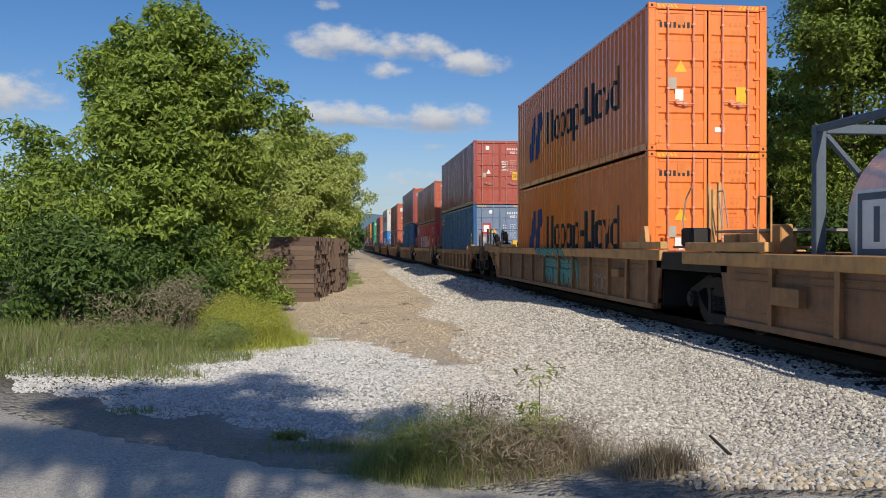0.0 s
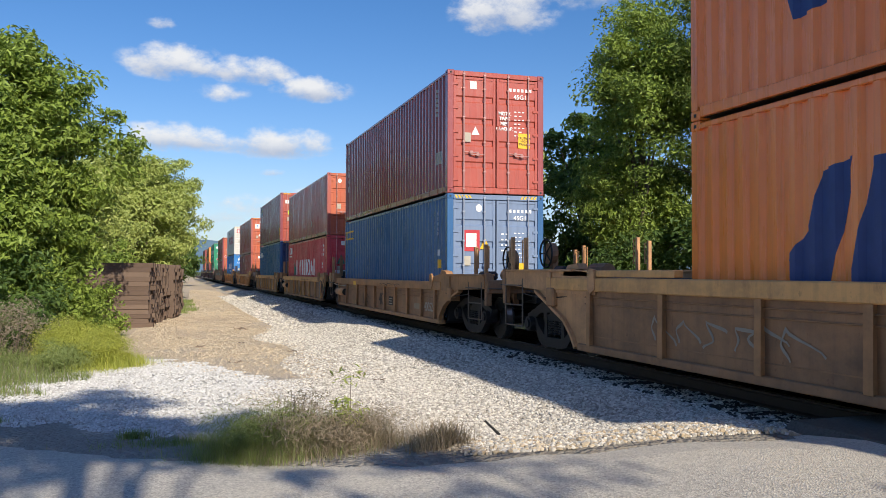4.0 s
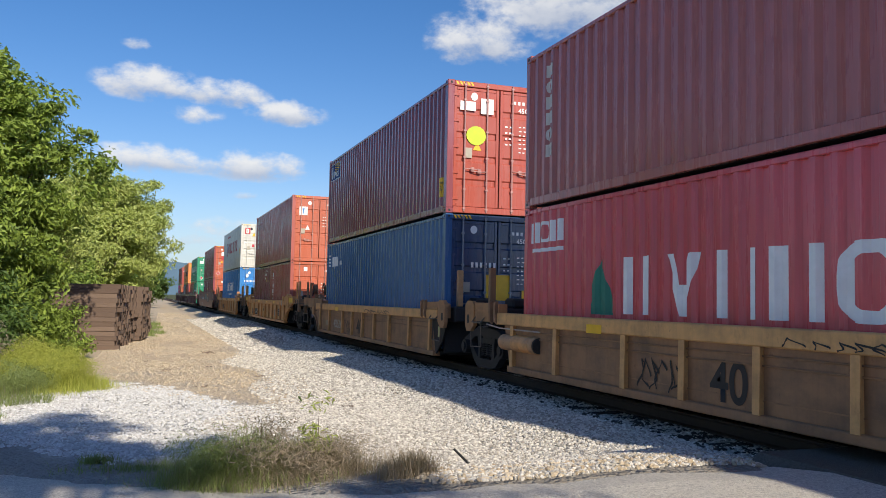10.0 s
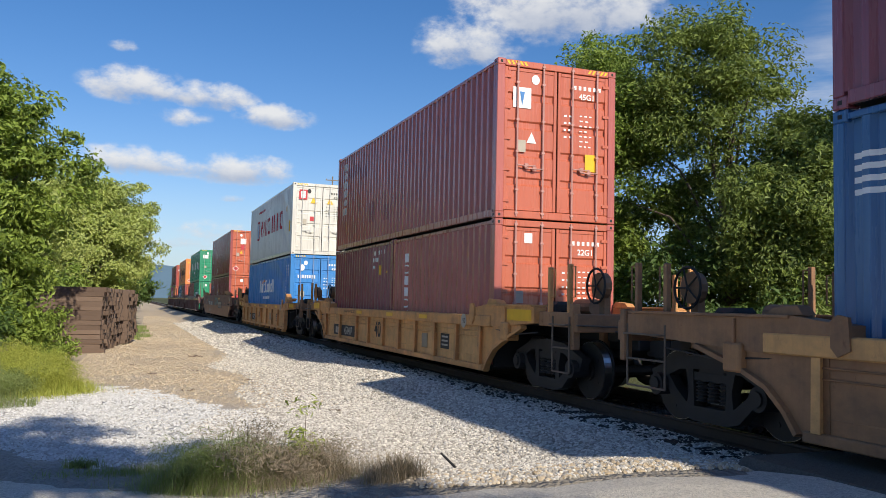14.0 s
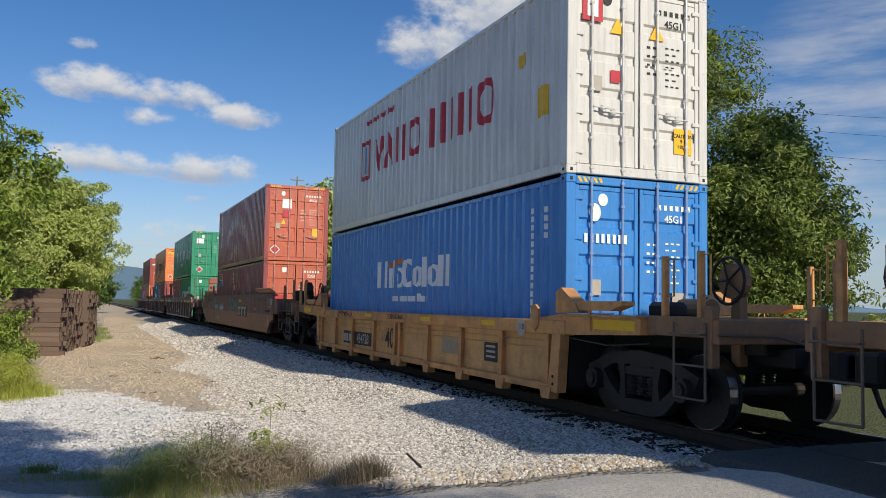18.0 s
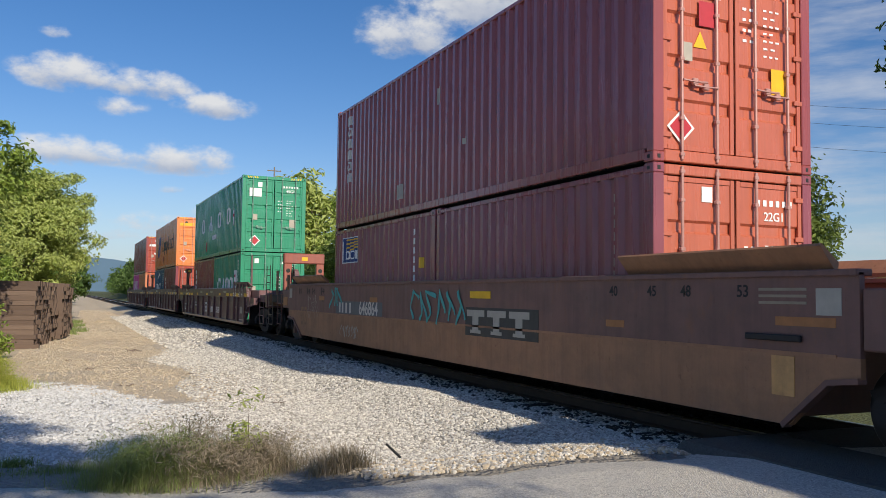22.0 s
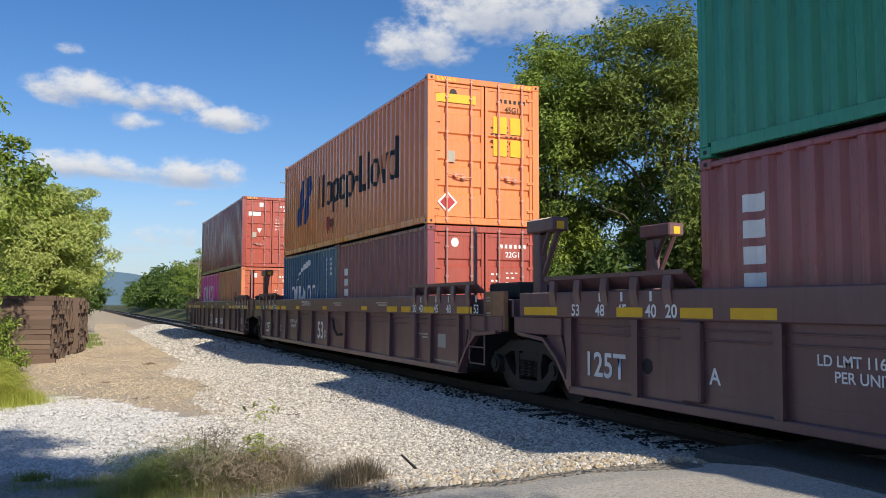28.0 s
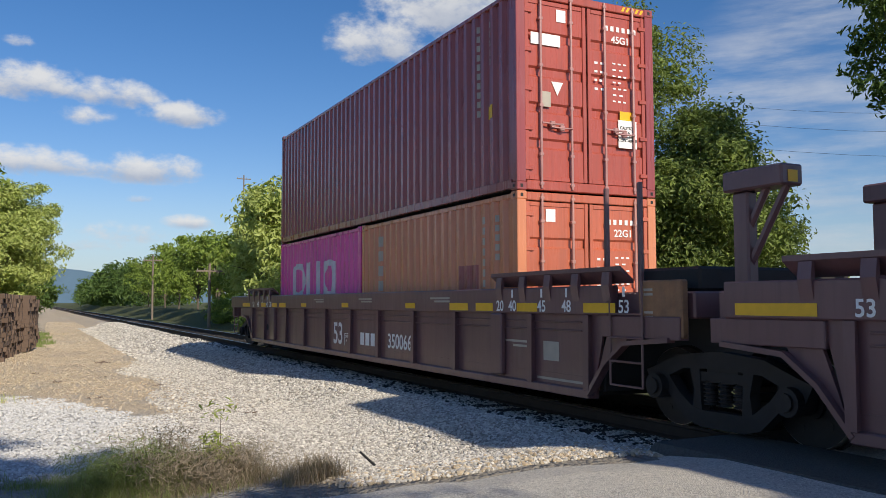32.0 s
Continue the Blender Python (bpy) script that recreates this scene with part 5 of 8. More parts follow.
painted_row(c, [("ring", 9.92, 9.17), ("roof", 7.85, 6.90), ("ring", 5.52, 4.72), ("ring", 3.34, 2.54)], 1.22, 1.90, M_WHITEPAINT, "spaced white sign of the company name")
side_shape(c, [(8.68, 0.56), (8.42, 0.80), (8.17, 0.56), (8.42, 0.32)], M_REDPAINT, "placard", "red diamond placard")
side_mark(c, [(1.58, 2.02, 1.1, 1.7)], M_WHITEPAINT, "sign_field")
side_mark(c, [(1.66, 1.94, 1.45, 1.55)], M_REDPAINT, "sign_writing")
side_mark(c, blocks(6.8, 5.66, 0.79, 1.08, "uuuuuuuiuLu"), M_WHITEPAINT, "web_address")
end_common(c, 81, M_WHITEPAINT, None)
end_plate(c, -0.72, 0.22, 0.42, 0.42, M_WHITEPAINT, "placard", "red diamond placard", "diamond", 0.012)
end_plate(c, -0.72, 0.27, 0.32, 0.32, M_REDPAINT, "placard", "", "diamond", 0.008)
end_plate(c, -0.72, 2.1, 0.46, 0.32, M_WHITEPAINT, "company_sticker", y=0.014)
# stack 9
c = container(S[9], FLOOR, 20, False, C_PLUM, "short plum-maroon container with a white star mark, red doors", False, end_mat=C_RED)
side_mark(c, column(5.15, 1.95, 0.7, 5, 0.3), M_WHITEPAINT, "company_name")
end_common(c, 90, M_WHITEPAINT, None, code="22G1")
end_plate(c, -0.55, 0.55, 0.34, 0.34, M_WHITEPAINT, "company_mark", "", "diamond", 0.012)
c = container(S[9], FLOOR, 20, False, C_DEEPBLUE, "short dark blue container with a white swoosh and name", False, 6.134)
painted_row(c, [("ring", 4.98, 4.50), ("pair", 4.42, 3.86), ("roof", 3.80, 3.24), ("ring", 3.04, 2.60), ("ring", 2.52, 2.10), ("pair", 2.02, 1.60)], 1.10, 1.62, M_WHITEPAINT, "white sign of the company name")
side_shape(c, [(4.42, 1.62), (4.25, 1.84), (3.95, 2.05), (3.55, 2.22), (3.1, 2.32), (2.7, 2.36), (2.78, 2.2), (3.15, 2.12), (3.55, 2.08), (3.95, 1.97), (4.25, 1.8)], M_WHITEPAINT, "company_mark", "white swoosh")
side_mark(c, column(0.95, 2.3, 1.0, 10) + column(0.6, 2.3, 1.8, 4), M_WHITEPAINT, "number_column")
c = container(S[9], FLOOR + STD + 0.01, 40, True, C_ORANGE2, "faded orange high-cube container with blue mark, rust-stained", end_mat=C_ORANGE2)
for q in (((10.55, 1.2), (10.4, 0.8), (9.95, 0.85), (9.75, 1.6), (9.62, 2.2), (10.05, 2.1), (10.2, 1.55)), ((9.72, 0.8), (9.3, 0.85), (9.1, 1.55), (8.72, 1.78), (8.85, 2.2), (9.4, 2.15), (9.55, 1.55))):
    side_shape(c, list(q), M_NAVYPAINT, "company_mark", "dark blue leaning mark")
for q in (7.4, 7.0, 6.75, 6.5):
    side_mark(c, [(q, q + 0.16, 0.5, 0.72), (q + 0.05, q + 0.09, 0.34, 0.5)], M_RUST, "rust_stain", "rust stain running down")
painted_row(c, [(a, b - 0.08, d - 0.08) for a, b, d in LONG_NAME], 1.12, 2.0, M_BLACKPAINT, "black sign of the company name")
side_mark(c, [(4.42, 4.76, 1.42, 1.56), (3.82, 4.12, 1.12, 1.28)], M_BLACKPAINT, "company_dash")
side_mark(c, [(6.9, 7.2, 0.45, 0.8)], M_REDPAINT, "placard")
end_common(c, 91, M_BLACKPAINT, None)
end_plate(c, -0.62, 2.38, 0.85, 0.17, M_YELLOW, "company_name", "yellow name strip", y=0.012)
for zz in (1.85, 1.4):
    for xx in (0.34, 0.72):
        end_plate(c, xx, zz, 0.3, 0.34, M_YELLOW, "caution_sticker", y=0.012)
end_plate(c, -0.80, 0.22, 0.42, 0.42, M_WHITEPAINT, "placard", "red diamond placard", "diamond", 0.012)
end_plate(c, -0.80, 0.27, 0.32, 0.32, M_REDPAINT, "placard", "", "diamond", 0.008)
# stack 10
c = container(S[10], FLOOR, 20, False, C_BROWNO, "short orange-brown container with white name column", False, end_mat=C_REDO)
side_mark(c, column(5.05, 2.3, 0.6, 6, 0.26), M_DIMWHITE, "name_column")
side_mark(c, column(0.95, 2.3, 0.9, 9) + column(0.6, 2.3, 1.6, 5), M_DIMWHITE, "number_column")
side_mark(c, [(1.2, 1.8, 1.0, 1.6)], C_MAROON, "paint_patch")
end_common(c, 100, M_WHITEPAINT, None, code="22G1")
end_plate(c, -0.35, 0.62, 0.14, 0.2, M_BLUEPAINT, "sticker", y=0.01)
c = container(S[10], FLOOR, 20, False, C_MAGENTA, "short magenta container with large pale block name", False, 6.134)
painted_row(c, [("ring", 4.95, 3.95), ("pair", 3.75, 2.75), ("ring", 2.55, 1.6)], 1.15, 2.0, M_PINKMARK, "pale sign of the company name")
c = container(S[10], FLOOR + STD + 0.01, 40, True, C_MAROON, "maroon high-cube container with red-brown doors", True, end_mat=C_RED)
side_mark(c, column(1.15, 2.65, 1.2, 10) + column(0.75, 2.6, 1.9, 5), M_DIMWHITE, "number_column")
side_mark(c, [(0.7, 0.9, 1.15, 1.35)], M_YELLOW, "sticker")
end_common(c, 101, M_WHITEPAINT, M_WHITEPAINT)
end_plate(c, 0.72, 0.72, 0.34, 0.42, M_WHITEPAINT, "caution_sticker", y=0.012)
lettering("CAUTION\n9 6\nHIGH\nCONTAINER", 0.062, M_BLACKPAINT, c, on_end(0.72, 0.008, 0.93), "caution_text")
end_plate(c, -0.72, 2.1, 0.5, 0.17, M_WHITEPAINT, "company_sticker", y=0.012)


# ---- tank container on the leading car ----
def tank_container(y, z):
    root = thing("tank_container", pose(XC, y, z), "white tank in a grey steel frame, riding in a well car", "tank container")
    MOVERS.append((root, y, z))
    fr = plain("grey_blue_frame_paint", (0.10, 0.13, 0.17), 0.5)
    wt = paint("white_tank_paint", (0.70, 0.72, 0.74), 0.05, 0.4, 0.25)
    bm = bmesh.new()
    r = bmesh.ops.create_uvsphere(bm, u_segments=32, v_segments=16, radius=1.13)
    for v in r["verts"]:
        v.co = (v.co.x, 3.03 + v.co.z * 0.35 + (2.35 if v.co.z > 0 else -2.35), 1.32 + v.co.y)
    ob = part("tank", bm, wt, root, "white insulated barrel")
    for p in ob.data.polygons:
        p.use_smooth = True
    for yy in (0.0, 5.94):
        for sx in (-1, 1):
            part("corner_post", box(bmesh.new(), sx * 1.15 - 0.07, sx * 1.15 + 0.07, yy, yy + 0.12, 0, 2.59, 0.01), fr, root)
            part("brace", rod(bmesh.new(), (sx * 1.1, yy + 0.06, 0.1), (sx * 0.35, yy + 0.06, 1.0), 0.05, 6), fr, root)
            part("brace", rod(bmesh.new(), (sx * 1.1, yy + 0.06, 2.5), (sx * 0.35, yy + 0.06, 1.7), 0.05, 6), fr, root)
        for zz in (0.0, 2.47):
            part("end_rail", box(bmesh.new(), -1.08, 1.08, yy, yy + 0.12, zz, zz + 0.12, 0.01), fr, root)
    for sx in (-1, 1):
        for zz in (0.0, 2.47):
            part("side_rail", box(bmesh.new(), sx * 1.17 - 0.045, sx * 1.17 + 0.045, 0.12, 5.94, zz + 0.02, zz + 0.11, 0.01), fr, root)
    part("walkway", box(bmesh.new(), -0.3, 0.3, 0.2, 5.8, 2.48, 2.52), M_ROD, root)
    bm = bmesh.new()
    box(bm, -1.17, -1.16, 4.0, 5.2, 0.9, 1.7)
    part("sign_plate", bm, M_WHITEPAINT, root, "white plate with a blue border")
    for a, b, c2, d in ((4.05, 5.15, 0.94, 1.02), (4.05, 5.15, 1.58, 1.66), (4.05, 4.13, 1.02, 1.58), (5.07, 5.15, 1.02, 1.58), (4.4, 4.5, 1.1, 1.5), (4.75, 4.85, 1.1, 1.5)):
        part("sign_border", box(bmesh.new(), -1.178, -1.172, a, b, c2, d), fr, root)
    return root


tank_container(S[1] - 11.8, FLOOR)


# ---- freight trucks ----
def freight_truck(y):
    root = thing("freight_truck", pose(XC, y, 0.05), "grimy cast-steel freight truck with two wheelsets", "rail truck", "trucks under the train")
    for sx in (-1, 1):
        bm = bmesh.new()
        x0, x1 = sx * 0.93, sx * 1.07
        xa, xb = min(x0, x1), max(x0, x1)
        ribbon(bm, [(-1.06, 0.50, 0.22), (-0.86, 0.60, 0.16), (-0.55, 0.72, 0.15), (0.0, 0.76, 0.17), (0.55, 0.72, 0.15), (0.86, 0.60, 0.16), (1.06, 0.50, 0.22)], xa, xb)
        ribbon(bm, [(-0.82, 0.55, 0.12), (-0.66, 0.36, 0.14), (-0.46, 0.20, 0.17), (-0.28, 0.155, 0.17), (0.28, 0.155, 0.17), (0.46, 0.20, 0.17), (0.66, 0.36, 0.14), (0.82, 0.55, 0.12)], xa + 0.003, xb - 0.003)
        for k in (-1, 1):
            ribbon(bm, [(k * 0.34, 0.18, 0.15), (k * 0.33, 0.45, 0.09), (k * 0.37, 0.72, 0.15)], xa + 0.006, xb - 0.006)
        ribbon(bm, [(-0.30, 0.58, 0.10), (0.30, 0.58, 0.10)], xa + 0.02, xb - 0.02)
        part("side_frame", bm, M_STEEL, root)
        for k in (-1, 1):
            bm = bmesh.new()
            rod(bm, (sx * 0.92, k * 0.89, 0.44), (sx * 1.16, k * 0.89, 0.44), 0.135, 14)
            rod(bm, (sx * 1.16, k * 0.89, 0.44), (sx * 1.19, k * 0.89, 0.44), 0.085, 10)
            part("journal_bearing", bm, M_STEEL, root)
        for k in (-0.2, 0.0, 0.2):
            zz = [0.30 + i * 0.01 for i in range(25)]
            part("spring", tube(bmesh.new(), [(sx * 1.0, k, q) for q in zz], [0.076 if i % 4 < 2 else 0.055 for i in range(25)], 9), M_STEEL, root)
    part("bolster", box(bmesh.new(), -1.04, 1.04, -0.24, 0.24, 0.54, 0.70, 0.03), M_STEEL, root)
    part("centre_plate", rod(bmesh.new(), (0, 0, 0.68), (0, 0, 0.85), 0.3, 16), M_STEEL, root)
    for k in (-1, 1):
        bm = bmesh.new()
        rod(bm, (-1.1, 0, 0), (1.1, 0, 0), 0.08, 10)
        for sx in (-1, 1):
            rod(bm, (sx * 0.69, 0, 0), (sx * 0.82, 0, 0), 0.415, 36)
            rod(bm, (sx * 0.66, 0, 0), (sx * 0.69, 0, 0), 0.445, 36)
            rod(bm, (sx * 0.82, 0, 0), (sx * 0.86, 0, 0), 0.15, 16)
            for j in range(5):
                a = j * 1.2566
                rod(bm, (sx * 0.815, 0.27 * math.cos(a), 0.27 * math.sin(a)), (sx * 0.827, 0.27 * math.cos(a), 0.27 * math.sin(a)), 0.035, 8)
        w = part("wheelset", bm, M_WHEEL, root)
        w.matrix_basis = pose(0, k * 0.89, 0.42)
        for sx in (-1, 1):
            part("tread", rod(bmesh.new(), (sx * 0.695, 0, 0), (sx * 0.815, 0, 0), 0.42, 36), M_TREAD, w, "bright worn wheel tread")
        part("brake_beam", box(bmesh.new(), -0.8, 0.8, k * 0.36 - 0.05, k * 0.36 + 0.05, 0.26, 0.36, 0.02), M_STEEL, root)
    return root


TRUCK_Y = [S[1] - 19.4, S[1] - 2.75, S[1] + 16.45, S[2] - 1.4, 55.39, 71.52, S[4] + 14.15, S[5] - 1.75, S[5] + 14.0, S[6] - 1.45, S[6] + 13.7, S[7] - 3.75, S[7] + 16.2, S[8] - 3.6, S[9] - 3.6, S[10] - 3.6, S[10] + 16.2]
proto = freight_truck(TRUCK_Y[0])
for i, y in enumerate(TRUCK_Y):
    t = proto if i == 0 else copy_thing(proto, pose(XC, y, 0.05))
    MOVERS.append((t, y, 0.05))
    for w in t.children:
        if w.name.startswith("wheelset"):
            WHEELS.append((w, float(w.matrix_basis.translation.y)))


# ---- well cars ----
def ladder(root, y0, y1, z0, z1, x, mat, steps=3):
    lad = part("ladder", rod(bmesh.new(), (x, y0, z0), (x, y0, z1), 0.014, 6), mat, root)
    part("stile", rod(bmesh.new(), (x, y1, z0), (x, y1, z1), 0.014, 6), mat, lad)
    for i in range(steps):
        z = z0 + (z1 - z0 - 0.1) * i / max(1, steps)
        part("rung", rod(bmesh.new(), (x, y0, z), (x, y1, z), 0.013, 6), mat, lad)


def grab(root, y0, y1, z, x, mat, up=0.0):
    bm = bmesh.new()
    rod(bm, (x + 0.08, y0, z + up), (x, y0, z), 0.012, 6)
    rod(bm, (x, y0, z), (x, y1, z), 0.012, 6)
    rod(bm, (x, y1, z), (x + 0.08, y1, z + up), 0.012, 6)
    part("grab_iron", bm, mat, root)


def handbrake(root, x, y, z, mat):
    n = 18
    ring = [(x, y + 0.26 * math.cos(6.2832 * i / n), z + 0.26 * math.sin(6.2832 * i / n)) for i in range(n + 1)]
    w = part("handbrake_wheel", tube(bmesh.new(), ring, [0.018] * (n + 1)), M_STEEL, root)
    for i in range(5):
        a = 2 * math.pi * i / 5
        part("spoke", rod(bmesh.new(), (x, y, z), (x, y + 0.25 * math.cos(a), z + 0.25 * math.sin(a)), 0.013, 5), M_STEEL, w)
    part("gear_box", rod(bmesh.new(), (x + 0.04, y, z), (x + 0.16, y, z), 0.2, 14), mat, root)
    part("brake_post", box(bmesh.new(), x + 0.1, x + 0.22, y - 0.07, y + 0.07, z - 0.95, z + 0.1, 0.01), mat, root)


def well_unit(y, label, mats, panel, sill, ztop, ribs, zb=0.26, chord=0.20, rungs=True, feet=False, lean=0.25):
    """One well of a double-stack car; y values count from the box's near end."""
    chord_m, panel_m, rib_m = mats
    root = thing("well_car", pose(XC, y, 0), label, "well car", "well cars of the train")
    MOVERS.append((root, y, 0.0))
    for sx in (-1, 1):
        q = lambda a, b: (min(sx * a, sx * b), max(sx * a, sx * b))
        x0, x1 = q(1.25, 1.42)
        part("top_chord", box(bmesh.new(), x0, x1, sill[0], sill[1], ztop - chord, ztop, 0.015), chord_m, root)
        x0, x1 = q(1.33, 1.36)
        bm = bmesh.new()
        prism(bm, [(panel[0], zb), (panel[1], zb), (panel[1] + 0.25, ztop - chord + 0.02), (panel[0] - lean, ztop - chord + 0.02)], "x", x0, x1)
        part("side_sheet", bm, panel_m, root)
        x0, x1 = q(1.26, 1.425)
        part("bottom_chord", box(bmesh.new(), x0, x1, panel[0] + 0.02, panel[1] - 0.02, zb - 0.03, zb + 0.075, 0.012), panel_m if chord_m is M_TAN else chord_m, root)
        edges = sorted(ribs)
        for r in edges:
            wide = 0.055
            bm = bmesh.new()
            prism(bm, [(sx * 1.36, zb + 0.07), (sx * 1.43, zb + 0.07), (sx * 1.415, ztop - chord), (sx * 1.36, ztop - chord)], "y", r - wide / 2, r + wide / 2)
            prism(bm, [(sx * 1.425, zb + 0.07), (sx * 1.44, zb + 0.07), (sx * 1.43, ztop - chord), (sx * 1.415, ztop - chord)], "y", r - wide, r + wide)
            part("rib", bm, rib_m, root)
            if feet:
                bm = bmesh.new()
                prism(bm, [(r - 0.16, zb + 0.03), (r + 0.16, zb + 0.03), (r + 0.1, zb - 0.13), (r - 0.1, zb - 0.13)], "x", *q(1.30, 1.45))
                part("rib_foot", bm, rib_m, root)
        if rungs:
            for dz in (0.09, 0.19):
                part("stiffener", rod(bmesh.new(), (sx * 1.375, panel[0] + 0.2, ztop - chord - dz), (sx * 1.375, panel[1] - 0.2, ztop - chord - dz), 0.010, 6), panel_m, root)
            bm = bmesh.new()
            box(bm, *q(1.36, 1.366), panel[0] + 0.1, panel[1] - 0.1, zb + 0.20, zb + 0.215)
            part("sheet_seam", bm, panel_m, root)
    part("well_floor", box(bmesh.new(), -1.24, 1.24, panel[0] + 0.1, panel[1] - 0.1, zb - 0.01, zb + 0.06), M_STEEL, root)
    # bulkheads near-black in place of car paint, standing for the shade there
    for k, yy in ((0, min(panel[0], -0.09)), (1, max(panel[1], 12.28))):
        part("end_bulkhead", box(bmesh.new(), -1.24, 1.24, yy - 0.05, yy + 0.05, zb + 0.05, ztop - 0.1, 0.01), M_STEEL, root)
    return root


def end_deck(root, y0, y1, z0, z1, mat, half=1.36):
    part("end_deck", box(bmesh.new(), -half, half, min(y0, y1), max(y0, y1), z0, z1, 0.02), mat, root)


def coupler(root, y0, y1, mat=M_STEEL):
    d = 1 if y1 > y0 else -1
    bm = bmesh.new()
    box(bm, -0.16, 0.16, min(y0, y1), max(y0, y1), 0.70, 0.98, 0.03)
    box(bm, -0.22, 0.22, min(y1, y1 - d * 0.35), max(y1, y1 - d * 0.35), 0.66, 1.02, 0.05)
    part("coupler", bm, M_STEEL, root)
    part("draft_sill", box(bmesh.new(), -0.35, 0.35, min(y0 - d * 1.6, y0 + d * 0.1), max(y0 - d * 1.6, y0 + d * 0.1), 0.78, 1.0, 0.02), M_STEEL, root)
    a = Vector((0.5, y1 - d * 0.3, 0.8))
    part("air_hose", tube(bmesh.new(), [a + Vector((0, d * 0.5 * i / 7, -0.5 * math.sin(math.pi * i / 7))) for i in range(8)], [0.03] * 8), M_DARK, root)


def arch_flange(root, path, mat):
    """The rolled edge round a wheel opening, near and far side."""
    for sx in (-1, 1):
        part("arch_flange", ribbon(bmesh.new(), path, min(sx * 1.33, sx * 1.435), max(sx * 1.33, sx * 1.435)), mat, root)


def tan_end(root, y, d, ztop, mat, reach=1.95, arch=True):
    """Coupler end of a forty-foot car: beam over the truck, dark deck, steps, posts, handbrake. d points away from the box."""
    span = lambda a, b: (min(y + d * a, y + d * b), max(y + d * a, y + d * b))
    for sx in (-1, 1):
        bm = bmesh.new()
        up = 0.14 if arch else 0.03
        prism(bm, [(y - d * 0.55, ztop - 0.20), (y + d * 0.6, ztop - 0.20), (y + d * reach, ztop - 0.15 + 0.05 * arch), (y + d * reach, ztop + up), (y + d * 0.1, ztop + up + 0.03), (y - d * 0.55, ztop + up - 0.04)], "x", min(sx * 1.20, sx * 1.40), max(sx * 1.20, sx * 1.40))
        part("end_side_beam", bm, mat, root)
        part("beam_cap", box(bmesh.new(), min(sx * 1.15, sx * 1.43), max(sx * 1.15, sx * 1.43), *span(0.15, reach - 0.05), ztop + up + 0.005, ztop + up + 0.04, 0.006), mat, root)
        part("box_guide", prism(bmesh.new(), [(y - d * 0.60, ztop - 0.12), (y - d * 0.46, ztop - 0.18), (y - d * 0.38, ztop - 0.10), (y - d * 0.38, ztop + 0.13), (y - d * 0.46, ztop + 0.19), (y - d * 0.58, ztop + 0.17)], "x", min(sx * 1.402, sx * 1.44), max(sx * 1.402, sx * 1.44)), mat, root)
        part("gusset", box(bmesh.new(), min(sx * 1.402, sx * 1.43), max(sx * 1.402, sx * 1.43), *span(0.9, 0.93), ztop - 0.14, ztop + 0.13), mat, root)
        if arch:
            part("corner_pad", prism(bmesh.new(), [(y + d * 0.02, ztop + 0.18), (y + d * 0.5, ztop + 0.18), (y + d * 0.42, ztop + 0.24), (y + d * 0.1, ztop + 0.27)], "x", min(sx * 1.20, sx * 1.36), max(sx * 1.20, sx * 1.36)), mat, root)
        else:
            part("corner_wedge", prism(bmesh.new(), [(y + d * 0.02, ztop + 0.08), (y + d * 0.62, ztop + 0.08), (y + d * 0.50, ztop + 0.22), (y + d * 0.16, ztop + 0.42), (y + d * 0.02, ztop + 0.36)], "x", min(sx * 1.20, sx * 1.39), max(sx * 1.20, sx * 1.39)), mat, root)
            part("guide_wing", prism(bmesh.new(), [(y + d * 0.66, ztop + 0.12), (y + d * 1.35, ztop + 0.12), (y + d * 1.62, ztop + 0.19), (y + d * 1.62, ztop + 0.24), (y + d * 0.60, ztop + 0.24)], "x", min(sx * 1.24, sx * 1.42), max(sx * 1.24, sx * 1.42)), mat, root)
            part("end_post", prism(bmesh.new(), [(y - d * 0.10, 0.25), (y + d * 0.16, 0.25), (y + d * 0.24, ztop - 0.2), (y + d * 0.02, ztop - 0.2)], "x", min(sx * 1.30, sx * 1.44), max(sx * 1.30, sx * 1.44)), mat, root)
            for zz in (0.36, 0.46):
                part("bolt", rod(bmesh.new(), (sx * 1.44, y + d * 0.05, zz), (sx * 1.455, y + d * 0.05, zz), 0.02, 6), M_STEEL, root)
    if mat is M_YTAN:
        part("paint_patch", box(bmesh.new(), -1.409, -1.401, *span(0.98, 1.85), ztop - 0.11 + 0.03 * arch, ztop + (0.10 if arch else 0.01)), M_YELLOW, root, "yellow reflective patch")
    part("end_deck", box(bmesh.new(), -1.17, 1.17, *span(0.15, 3.0), ztop - 0.08, ztop + 0.04, 0.01), M_STEEL, root)
    part("centre_sill", box(bmesh.new(), -0.55, 0.55, *span(0.15, 3.0), ztop - 0.34, ztop - 0.08, 0.02), M_STEEL, root)
    part("end_sill", box(bmesh.new(), -1.36, 1.36, *span(3.02, 3.20), ztop - 0.20, ztop + 0.06, 0.015), M_BROWNDARK, root)
    part("end_post", box(bmesh.new(), -1.38, -1.26, *span(3.0, 3.12), ztop - 0.45, ztop + 0.2, 0.015), M_BROWNDARK, root)
    if reach < 2.5:
        part("deck_edge", box(bmesh.new(), -1.32, -1.18, *span(reach, 3.0), ztop - 0.14, ztop + 0.08, 0.01), M_BROWNDARK, root)
